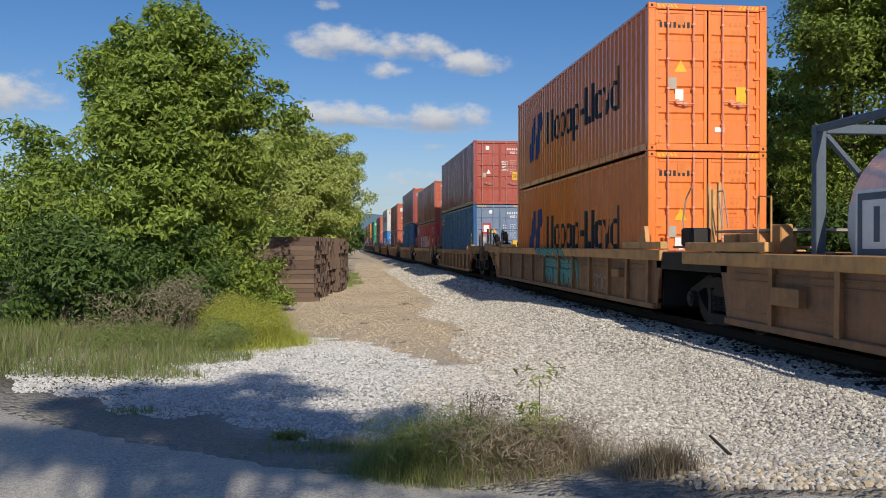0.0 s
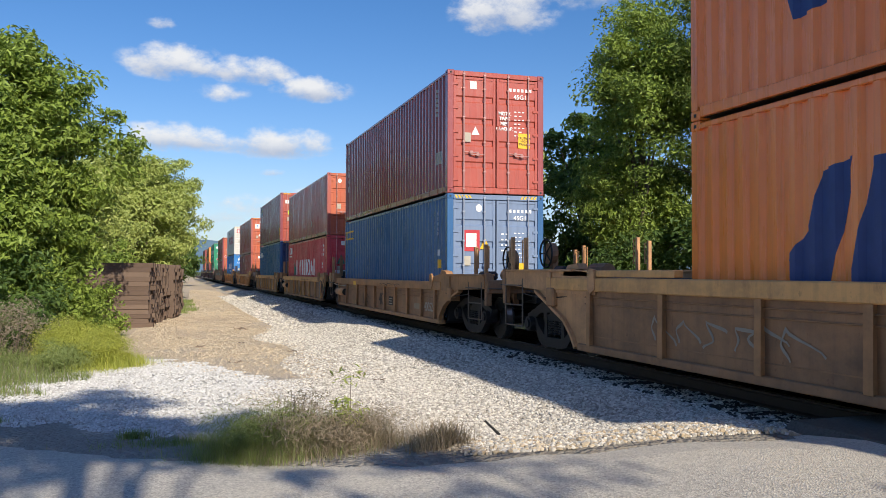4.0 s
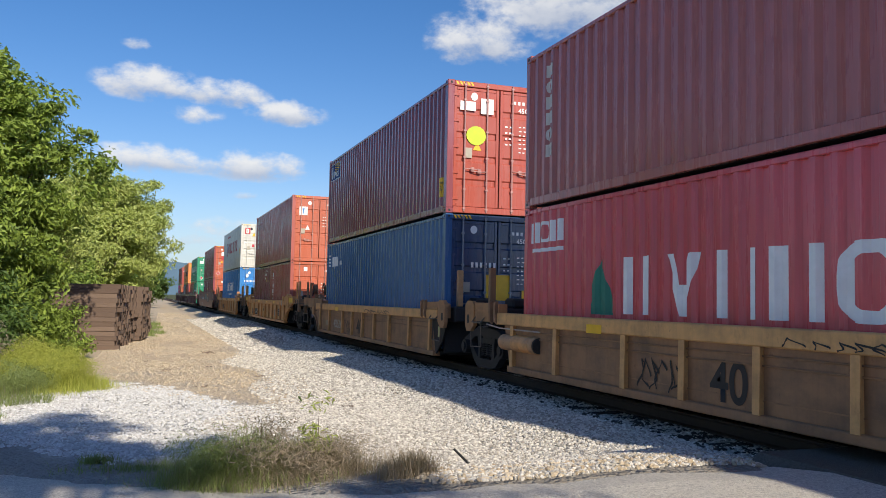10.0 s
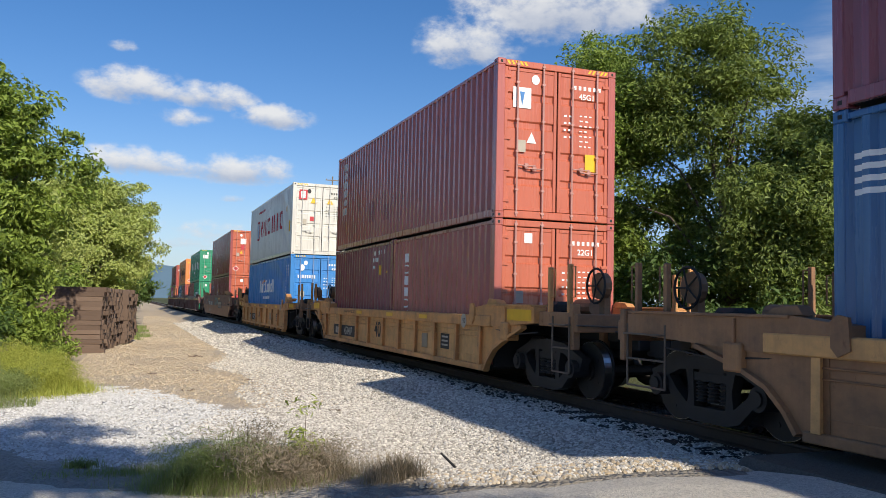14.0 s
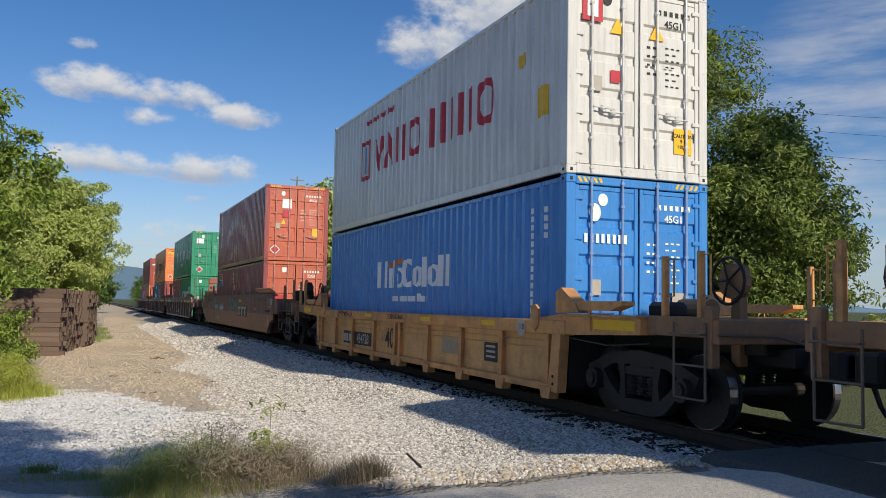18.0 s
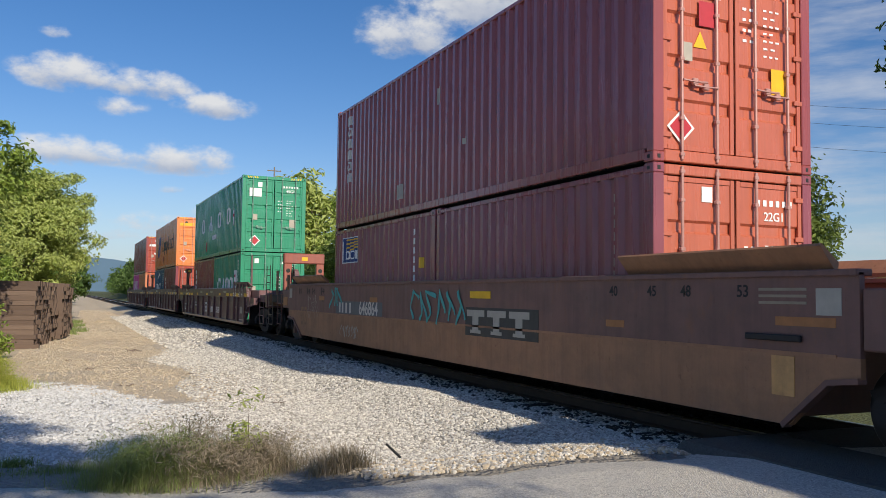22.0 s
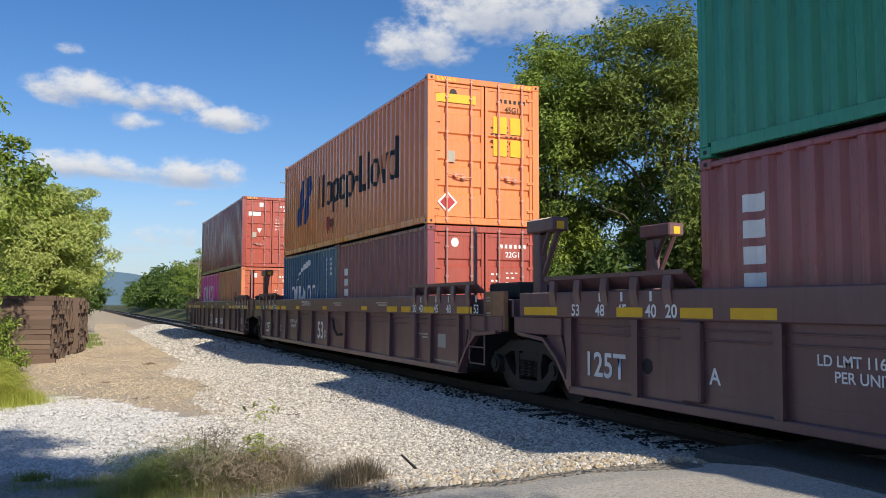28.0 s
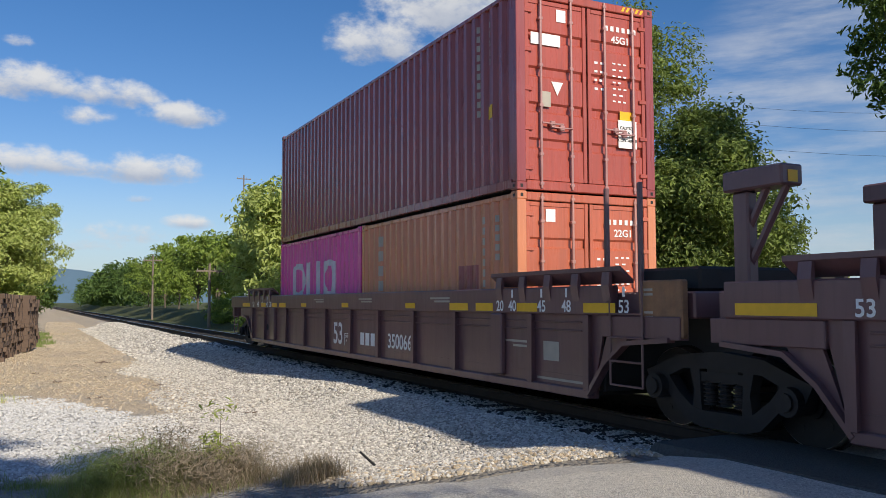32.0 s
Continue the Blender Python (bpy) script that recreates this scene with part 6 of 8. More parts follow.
    if arch:
        # wheel arch sheet
        bm = bmesh.new()
        prism(bm, [(y - d * 0.3, 0.3), (y - d * 0.3, ztop - 0.2), (y + d * 1.55, ztop - 0.15), (y + d * 0.85, 0.83), (y + d * 0.45, 0.66), (y + d * 0.2, 0.45), (y + d * 0.05, 0.28)], "x", -1.37, -1.34)
        part("arch_sheet", bm, mat, root)
        arch_flange(root, [(y + d * 1.55, ztop - 0.18, 0.05), (y + d * 0.85, 0.82, 0.05), (y + d * 0.45, 0.66, 0.05), (y + d * 0.2, 0.45, 0.05), (y + d * 0.05, 0.26, 0.05)], mat)
        part("bracket", box(bmesh.new(), -1.45, -1.22, *span(0.78, 1.06), ztop - 0.42, ztop - 0.12, 0.02), M_BROWN if mat is not M_YTAN else mat, root)
    a, b = (2.12, 2.9) if reach > 2.5 else (2.55, 3.05)
    ladder(root, y + d * a, y + d * b, 0.46, ztop + 0.02, -1.40, M_STEP, 2)
    grab(root, y + d * a, y + d * b, ztop - 0.10, -1.46, M_STEP)
    for sx, yy, zz in ((-1.28, 2.25, 0.75), (1.10, 2.45, 0.8), (1.10, 2.05, 0.72), (-1.28, 2.85, 0.78)):
        st = part("stanchion", box(bmesh.new(), sx - 0.035, sx + 0.035, y + d * yy - 0.035, y + d * yy + 0.035, ztop - 0.05, ztop + zz, 0.008), mat, root)
        q = y + d * yy
        part("grab_loop", tube(bmesh.new(), [(sx, q + d * 0.03, ztop + 0.30), (sx, q + d * 0.15, ztop + 0.30), (sx, q + d * 0.15, ztop + zz - 0.04), (sx, q + d * 0.03, ztop + zz - 0.04)], [0.012] * 4), mat, st)
    handbrake(root, -0.72, y + d * 2.62, ztop + 0.48, M_BROWNDARK)
    part("air_valve", box(bmesh.new(), -0.95, -0.62, *span(1.45, 1.85), ztop + 0.04, ztop + 0.24, 0.05), M_STEEL, root)
    part("brake_cylinder", rod(bmesh.new(), (-0.2, y + d * 1.2, ztop + 0.16), (-0.2, y + d * 1.75, ztop + 0.16), 0.13, 12), M_BROWNDARK, root)
    part("release_rod", tube(bmesh.new(), [(-1.36, y + d * 0.4, ztop - 0.25), (-1.40, y + d * 1.3, ztop - 0.30), (-1.40, y + d * 2.1, ztop - 0.24)], [0.010] * 3), M_STEEL, root)
    part("cut_lever", tube(bmesh.new(), [(-1.38, y + d * 3.22, ztop - 0.10), (-0.6, y + d * 3.24, ztop - 0.12), (-0.2, y + d * 3.3, ztop - 0.22)], [0.012] * 3), M_STEP, root)
    part("brake_rigging", rod(bmesh.new(), (-0.45, y + d * 0.2, 0.62), (-0.45, y + d * 2.5, 0.7), 0.02, 6), M_STEEL, root)
    part("air_pipe", rod(bmesh.new(), (-1.0, y + d * 0.5, ztop - 0.14), (-1.0, y + d * 2.95, ztop - 0.14), 0.018, 6), M_STEEL, root)
    coupler(root, y + d * 3.1, y + d * 3.7)


def joint_end(root, y, d, mat, post_mat):
    """End of an articulated unit: side beam and slotted end plate over the shared truck. d points away from the box."""
    span = lambda a, b: (min(y + d * a, y + d * b), max(y + d * a, y + d * b))
    for sx in (-1, 1):
        q = lambda a, b: (min(sx * a, sx * b), max(sx * a, sx * b))
        part("end_side_beam", prism(bmesh.new(), [(y - d * 0.9, 1.02), (y + d * 0.45, 1.02), (y + d * 0.45, 1.30), (y + d * 0.2, 1.36), (y - d * 0.9, 1.34)], "x", *q(1.235, 1.40)), mat, root)
        pl = part("end_plate", prism(bmesh.new(), [(y + d * 0.20, 0.94), (y + d * 0.20, 1.31), (y + d * 0.28, 1.39), (y + d * 0.52, 1.39), (y + d * 0.62, 1.31), (y + d * 0.62, 0.92), (y + d * 0.55, 0.82), (y + d * 0.36, 0.82)], "x", *q(1.36, 1.432)), mat, root)
        # slot's shade set on the plate as a dark piece
        part("slot", prism(bmesh.new(), [(y + d * 0.44, 0.97), (y + d * 0.50, 0.97), (y + d * 0.52, 1.0), (y + d * 0.52, 1.1), (y + d * 0.50, 1.13), (y + d * 0.44, 1.13), (y + d * 0.42, 1.1), (y + d * 0.42, 1.0)], "x", *q(1.43, 1.436)), M_DARK, pl, "dark plate standing for the shade in an oval slot")
        for g in (-0.85, -0.62):
            part("box_guide", prism(bmesh.new(), [(sx * 1.40, 0.98), (sx * 1.46, 1.04), (sx * 1.47, 1.36), (sx * 1.40, 1.40)], "y", y + d * g - 0.03, y + d * g + 0.03), M_BROWNDARK, root)
        part("stiffener", box(bmesh.new(), *q(1.40, 1.425), *span(-0.5, 0.16), 1.20, 1.235), mat, root)
    part("cross_bolster", box(bmesh.new(), -1.2, 1.2, *span(0.0, 0.6), 0.94, 1.26, 0.03), M_STEEL, root)
    part("step_loop", tube(bmesh.new(), [(-1.42, y - d * 0.12, 1.02), (-1.42, y - d * 0.16, 0.56), (-1.42, y + d * 0.34, 0.54), (-1.42, y + d * 0.36, 0.84)], [0.014] * 4), M_STEP, root)
    grab(root, y - d * 0.25, y + d * 0.18, 1.0, -1.47, M_STEP, 0.1)
    part("platform_post", box(bmesh.new(), -1.06, -0.94, *span(0.30, 0.40), 1.26, 2.02, 0.01), post_mat, root)
    part("air_valve", box(bmesh.new(), -0.7, -0.3, *span(0.05, 0.45), 1.26, 1.45, 0.04), M_STEEL, root)


TANS = (M_TAN, M_BROWNDARK, M_BROWN)
RIB40 = [0.35, 1.85, 3.55, 5.0, 6.25, 7.5, 8.75, 10.65, 12.2]
# lead car: fifty-three-foot unit, and the unit that carries stack 1
u = well_unit(S[1] - 17.9, "tan-brown well car carrying a white tank container", TANS, (0.0, 14.2), (-0.4, 15.8), 1.30, [0.4 + 1.55 * i for i in range(9)])
for k, (yy, dd) in enumerate(((14.2, 1.0), (0.0, -1.0))):
    end_deck(u, yy, yy + dd * 1.5, 0.98, 1.28, M_STEEL)
part("guide_rail", box(bmesh.new(), -1.40, -1.26, 13.0, 15.7, 1.32, 1.46, 0.01), M_TAN, u)
part("walkway_grating", box(bmesh.new(), -0.9, 0.9, 13.6, 15.6, 1.62, 1.66), M_ROD, u)
for a, b in ((13.75, 14.35), (14.5, 14.9)):
    part("tool_box", box(bmesh.new(), -1.1, -0.5, a, b, 1.30, 1.60, 0.02), M_YTAN, u)
part("handrail", tube(bmesh.new(), [(-1.2, 13.2, 1.46), (-1.2, 13.2, 2.1), (-1.2, 13.55, 2.12), (-1.2, 13.58, 1.5)], [0.016] * 4), M_YTAN, u)
part("platform_post", box(bmesh.new(), -0.95, -0.75, 13.4, 13.7, 1.28, 1.72, 0.02), M_YTAN, u)
part("platform_post", box(bmesh.new(), -1.0, -0.94, 15.5, 15.56, 1.28, 2.35, 0.01), M_TAN, u)
grab(u, 15.1, 15.3, 2.3, -1.0, M_ROD, -0.6)
lettering("53", 0.55, M_FADED, u, on_side(-1.366, 9.2, 0.66), "capacity_number")
part("bracket", box(bmesh.new(), -1.48, -1.36, 12.0, 12.7, 0.62, 0.86, 0.01), M_BROWN, u)
u = well_unit(S[1], "tan well car with turquoise graffiti under two orange boxes", TANS, (-0.8, 14.9), (-1.1, 16.0), 1.33, [-0.5, 0.7, 1.9, 3.3, 4.74, 6.13, 7.77, 9.23, 10.71, 12.57, 14.5])
end_deck(u, -0.8, -2.3, 0.98, 1.3, M_STEEL)
part("corner_wedge", prism(bmesh.new(), [(-0.3, 1.48), (0.15, 1.48), (-0.22, 1.78)], "x", -1.38, -1.30), M_YTAN, u)
part("deck_grating", box(bmesh.new(), -1.2, 0.9, -2.2, -1.2, 1.36, 1.40), M_BROWN, u)
part("valve_box", box(bmesh.new(), -1.1, -0.7, -1.7, -1.3, 1.40, 1.72, 0.03), M_STEEL, u)
part("curved_handle", tube(bmesh.new(), [(-1.0, -1.25, 1.4), (-1.02, -1.22, 1.9), (-1.0, -1.3, 2.25), (-0.98, -1.5, 2.45)], [0.014] * 4), M_ROD, u)
part("guide_rail", box(bmesh.new(), -1.40, -1.26, -1.1, 1.0, 1.345, 1.48, 0.01), M_TAN, u)
part("guide_rail", box(bmesh.new(), -1.40, -1.26, 12.3, 15.4, 1.345, 1.44, 0.01), M_TAN, u)
for yy in (-2.0, -1.6):
    part("platform_post", box(bmesh.new(), -0.73, -0.67, yy - 0.035, yy + 0.035, 1.3, 2.5, 0.01), M_TAN, u)
part("bracket", box(bmesh.new(), -1.48, -1.36, 1.0, 1.5, 0.75, 0.92, 0.01), M_BROWN, u)
tan_end(u, 14.9, 1, 1.28, M_TANDARK, 2.9)


def graffiti(root, y0, y1, z0, z1, n, mat, seed, x=-1.372, wide=0.09):
    """Sprayed strokes: bent ribbons on the side sheet."""
    rng = random.Random(seed)
    for i in range(n):
        bm = bmesh.new()
        a = y1 + (y0 - y1) * (i + 0.5) / n
        pts = [(a + rng.uniform(-0.12, 0.12), z0 + (z1 - z0) * rng.uniform(0.0, 0.15)), (a + rng.uniform(-0.2, 0.2), z0 + (z1 - z0) * rng.uniform(0.3, 0.6)), (a + rng.uniform(-0.12, 0.12), z0 + (z1 - z0) * rng.uniform(0.85, 1.0)), (a - 0.9 * (y1 - y0) / n, z0 + (z1 - z0) * rng.uniform(0.0, 0.9))]
        dense = []
        for k in range(3):
            for j in range(5):
                t = j / 5
                t = t * t * (3 - 2 * t)
                dense.append((pts[k][0] + (pts[k + 1][0] - pts[k][0]) * t, pts[k][1] + (pts[k + 1][1] - pts[k][1]) * j / 5))
        dense.append(pts[3])
        prev = None
        for j in range(len(dense)):
            p, q = dense[max(0, j - 1)], dense[min(len(dense) - 1, j + 1)]
            d = Vector((q[0] - p[0], q[1] - p[1]))
            d = d.normalized() if d.length > 1e-6 else Vector((1, 0))
            w = wide * (0.62 + 0.22 * math.sin(j * 0.9 + i))
            xj = x - 0.0009 * i - 0.00005 * j
            L2, R2 = bm.verts.new((xj, dense[j][0] - d.y * w, dense[j][1] + d.x * w)), bm.verts.new((xj, dense[j][0] + d.y * w, dense[j][1] - d.x * w))
            if prev:
                bm.faces.new((prev[0], L2, R2, prev[1]))
            prev = (L2, R2)
        part("graffiti_stroke", bm, mat, root, "sprayed graffiti stroke")



def shards(root, y0, y1, z0, z1, n, seed, x):
    """Filled spray-paint shapes with dark outlines, side by side."""
    rng = random.Random(seed)
    w = (y1 - y0) / n
    for i in range(n):
        c, tip = y0 + (i + 0.5) * w, rng.uniform(-1.1, 0.4) * w
        q = [(c - w * rng.uniform(0.30, 0.75), z1 - rng.uniform(0, 0.12) * (z1 - z0)), (c + w * rng.uniform(-0.2, 0.3), z1), (c + w * rng.uniform(0.4, 0.85), z1 - rng.uniform(0, 0.35) * (z1 - z0)),
             (c + w * rng.uniform(0.05, 0.3) + tip * 0.4, z0 + rng.uniform(0.35, 0.6) * (z1 - z0)), (c + tip, z0 + rng.uniform(0, 0.12) * (z1 - z0)), (c - w * rng.uniform(0.25, 0.45) + tip * 0.6, z0 + rng.uniform(0.15, 0.6) * (z1 - z0))]
        m = (sum(a for a, _ in q) / 6, sum(b for _, b in q) / 6)
        for k, (grow, mat, lab) in enumerate(((1.2, M_STEEL, "dark sprayed outline"), (1.0, M_TEAL, "turquoise sprayed shape"))):
            bm = bmesh.new()
            bm.faces.new([bm.verts.new((x - 0.0012 * k - 0.0003 * i, m[0] + (a - m[0]) * grow, min(z1 + 0.02, max(z0 - 0.02, m[1] + (b - m[1]) * grow)))) for a, b in q])
            part("graffiti_shape", bm, mat, root, lab)


shards(u, 4.5, 8.2, 0.30, 1.08, 9, 3, -1.364)
shards(u, 4.9, 7.8, 0.30, 0.80, 6, 9, -1.369)
shards(u, 5.7, 8.8, 1.05, 1.32, 6, 4, -1.423)
graffiti(u, 1.95, 3.25, 0.42, 0.78, 5, M_DIMWHITE, 8, -1.3665, 0.022)
graffiti(u, 10.0, 13.0, 0.5, 0.85, 6, M_GREYSPRAY, 5, -1.366, 0.025)

# three-unit articulated forty-foot car, stacks 2 to 4
for k in (2, 3, 4):
    u = well_unit(S[k], "grimy red-brown articulated well car with vertical ribs", (M_BROWN, M_BROWNDARK, M_BROWN) if k == 2 else (M_TAN, M_BROWNDARK, M_TAN), (-0.05 if k == 2 else 0.05, 12.4), (-0.1, 12.9), 1.19, [0.35, 1.5, 2.8, 4.07, 5.35, 6.6, 7.89, 9.17, 10.93, 12.4] if k == 2 else RIB40, 0.24, lean=0.25 if k == 2 else -0.28)
    if k == 2:
        tan_end(u, 0.12, -1, 1.19, M_BROWN, 3.05)
    else:
        joint_end(u, 0.0, -1, M_BROWN, M_TANDARK)
        # near-black sheet added over the open arch to stand for its shade
        part("arch_sheet", prism(bmesh.new(), [(0.05, 0.26), (0.30, 0.98), (-0.62, 0.98), (-0.34, 0.55)], "x", -1.37, -1.34), M_STEEL, u)
        part("reflector", box(bmesh.new(), -1.374, -1.3705, -0.22, -0.08, 0.62, 0.84), M_PALEREFLECTOR, u, "pale yellow square reflector")
    if k == 4:
        tan_end(u, 12.4, 1, 1.19, M_BROWNDARK, 2.9)
    else:
        joint_end(u, 13.72, 1, M_BROWN, M_BROWNDARK)
        tank = part("air_reservoir", rod(bmesh.new(), (-1.37, 11.3, 0.70), (-1.37, 12.6, 0.70), 0.135, 18), M_TANDARK, u)
        for q in (11.26, 12.6):
            part("end_cap", rod(bmesh.new(), (-1.37, q, 0.70), (-1.37, q + 0.04, 0.70), 0.125, 18), M_STEEL, tank)
        part("sprayed_field", rod(bmesh.new(), (-1.37, 11.45, 0.70), (-1.37, 12.1, 0.70), 0.1375, 18), M_YTAN, tank, "yellow part of the reservoir")
        part("air_pipe", tube(bmesh.new(), [(-1.40, 11.2, 0.92), (-1.42, 12.7, 0.93), (-1.42, 13.3, 0.98)], [0.013] * 3), M_ROD, u)
        handbrake(u, -0.2, 14.0, 1.62, M_BROWNDARK)
    if k != 3:
        lettering("400524", 0.36 if k == 4 else 0.29, M_DIMWHITE, u, on_side(-1.3675, 9.6 if k == 4 else 0.93, 0.56), "car_number")
        part("company_mark", box(bmesh.new(), -1.364, -1.3605, 10.8, 11.4, 0.48, 0.64) if k == 4 else box(bmesh.new(), -1.364, -1.3605, 1.75, 2.3, 0.48, 0.62), M_FADED, u)
    lettering("40", 0.52 if k == 2 else 0.62, M_STEEL, u, on_side(-1.3675, 5.89 if k == 2 else 6.75, 0.61 if k == 2 else 0.56), "capacity_number")
    if k == 2:
        panel = part("data_panel", box(bmesh.new(), -1.367, -1.3605, 4.51, 4.97, 0.47, 0.72), M_STEEL, u, "black stencil panel")
        for zz in (0.51, 0.58, 0.65):
            part("stencil", box(bmesh.new(), -1.3685, -1.367, 4.56, 4.92, zz, zz + 0.02), M_DIMWHITE, panel)
    graffiti(u, 7.6, 8.6, 0.35, 0.75, 6, M_STEEL, 6 + k, -1.366, 0.02)
    graffiti(u, 3.6, 6.0, 1.0, 1.1, 8, M_STEEL, 16 + k, -1.424, 0.012)
    part("reflector", box(bmesh.new(), -1.426, -1.4205, 9.3, 9.7, 0.98, 1.1), M_YELLOW, u, "yellow reflector strip")
    if k == 3:
        part("paint_patch", box(bmesh.new(), -1.3645, -1.3605, 0.3, 1.1, 0.36, 0.98), M_GREYPATCH, u, "grey repainted panel")
        lettering("1253", 0.2, M_FADED, u, on_side(-1.3665, 0.78, 0.58), "panel_number")

# two single forty-foot cars, stacks 5 and 6
for k in (5, 6):
    ms = (M_YTAN, M_TAN, M_YTAN)
    u = well_unit(S[k], "dirty yellow single well car with ribbed sides", ms, (0.0, 12.5), (-0.3, 13.0), 1.22, [0.15, 1.3, 2.5, 3.73, 4.91, 6.19, 7.52, 8.72, 10.61, 12.45] if k == 5 else [0.15, 1.55, 3.07, 4.59, 6.1, 6.4, 7.8, 9.42, 10.9, 12.25], 0.28, feet=(k == 6))
    if k == 6:
        lettering("75,000 LBS. MAX", 0.13, M_STEEL, u, on_side(-1.4265, 6.4, 1.13), "load_limit")
        part("inspection_box", box(bmesh.new(), -1.363, -1.3605, 7.2, 7.45, 0.58, 0.8), M_TANDARK, u)
        lettering("H", 0.1, M_STEEL, u, on_side(-1.3645, 7.33, 0.65), "inspection_mark")
        graffiti(u, 9.5, 10.7, 1.04, 1.21, 5, M_STEEL, 61, -1.4235, 0.026)
    tan_end(u, 0.0, -1, 1.24, M_YTAN, arch=k == 5)
    tan_end(u, 12.5, 1, 1.24, M_YTAN, arch=k == 5)
    num, y_num, fields, y_mark, y_cap, z_cap, glints = (("453407", 9.8, ((9.08, 11.54),), 10.72, 6.79, 0.72, (8.44, 5.63, 3.2)) if k == 5 else ("454728", 8.75, ((9.65, 10.3), (8.1, 9.4)), 9.7, 6.85, 0.66, (8.2, 4.7, 2.0)))
    lettering(num, 0.30, M_DIMWHITE, u, on_side(-1.3675, y_num, 0.57), "car_number")
    for a, b in fields:
        part("number_field", box(bmesh.new(), -1.3665, -1.3605, a, b, 0.43, 0.73), M_STEEL, u, "dark field behind the number")
    for i in range(3):
        part("company_mark", box(bmesh.new(), -1.3685, -1.3667, y_mark + 0.21 * i, y_mark + 0.21 * i + 0.15, 0.48, 0.66), M_DIMWHITE, u)
    lettering("40", 0.56, M_STEEL, u, on_side(-1.3675, y_cap, z_cap), "capacity_number")
    for yy in glints:
        part("reflector", box(bmesh.new(), -1.426, -1.4205, yy - 0.25, yy + 0.25, 1.09, 1.17), M_YELLOW, u, "yellow reflector strip")
    lettering("110", 0.12, M_STEEL, u, on_side(-1.4265, 0.9, 1.1), "load_number")
    part("load_disc", rod(bmesh.new(), (-1.4255, 0.9, 1.1), (-1.4205, 0.9, 1.1), 0.13, 20), M_DIMWHITE, u)
    part("data_panel", box(bmesh.new(), -1.366, -1.3605, 1.78, 2.25, 0.52, 0.84), M_STEEL, u, "black consolidated stencil panel")
    for zz in (0.58, 0.66, 0.74):
        part("stencil", box(bmesh.new(), -1.3685, -1.3665, 1.85, 2.18, zz, zz + 0.035), M_DIMWHITE, u)
    if k == 5:
        part("paint_patch", box(bmesh.new(), -1.366, -1.3605, 3.05, 3.4, 0.48, 0.78), M_FADED, u, "faded pale patch")
    else:
        part("company_mark", box(bmesh.new(), -1.366, -1.3605, 3.2, 4.0, 0.55, 0.85), M_FADED, u, "faded company letters as a block")
    if k == 5:
        lettering("75,000 LBS. MAX. GROSS WT. FOR 20 FT. CONT.", 0.085, M_STEEL, u, on_side(-1.4235, 9.5, 1.13), "load_limit", 0.62)

# solid-sided car under stack 7
u = thing("well_car", pose(XC, S[7], 0), "rusty brown solid-sided well car with turquoise graffiti", "well car", "well cars of the train")
MOVERS.append((u, S[7], 0.0))
for sx in (-1, 1):
    a, b = (-1.40, -1.34) if sx < 0 else (1.34, 1.40)
    bm = bmesh.new()
    prism(bm, [(-2.1, 0.30), (14.62, 0.30), (15.37, 0.72), (15.96, 0.76), (15.96, 0.93), (-2.83, 0.93), (-2.83, 0.76), (-2.52, 0.72)], "x", a, b)
    part("lower_side_sheet", bm, M_SLAB, u)
    bm = bmesh.new()
    prism(bm, [(-2.83, 0.93), (15.96, 0.93), (15.96, 1.63), (-2.83, 1.63)], "x", a, b)
    part("upper_side_sheet", bm, M_SLABTOP, u)
    part("top_flange", box(bmesh.new(), min(sx * 1.24, sx * 1.43), max(sx * 1.24, sx * 1.43), -2.83, 15.96, 1.60, 1.66, 0.01), M_SLABTOP, u)
    part("seam", box(bmesh.new(), min(sx * 1.40, sx * 1.408), max(sx * 1.40, sx * 1.408), -2.6, 15.8, 0.915, 0.945), M_SLAB, u)
    for y0, y1 in ((-3.49, -2.84), (15.97, 16.72)):
        part("end_block", box(bmesh.new(), min(sx * 1.22, sx * 1.385), max(sx * 1.22, sx * 1.385), y0, y1, 0.99, 1.50, 0.015), M_SLABTOP, u)
    for y0, y1 in ((-2.5, 0.35), (12.55, 15.42)):
        part("guide_rail", prism(bmesh.new(), [(sx * 1.25, 1.665), (sx * 1.30, 1.665), (sx * 1.46, 1.86), (sx * 1.44, 1.88), (sx * 1.24, 1.72)], "y", y0, y1), M_SLAB, u)
arch_flange(u, [(14.5, 0.28, 0.05), (15.37, 0.71, 0.05), (15.96, 0.75, 0.05)], M_SLABTOP)
arch_flange(u, [(-2.83, 0.75, 0.05), (-2.52, 0.71, 0.05), (-2.03, 0.29, 0.05)], M_SLABTOP)
part("well_floor", box(bmesh.new(), -1.3, 1.3, -1.6, 15.4, 0.30, 0.36), M_STEEL, u)
for yy in (-1.7, 15.6):
    part("end_bulkhead", box(bmesh.new(), -1.33, 1.33, yy - 0.05, yy + 0.05, 0.3, 1.5, 0.01), M_SLABTOP, u)
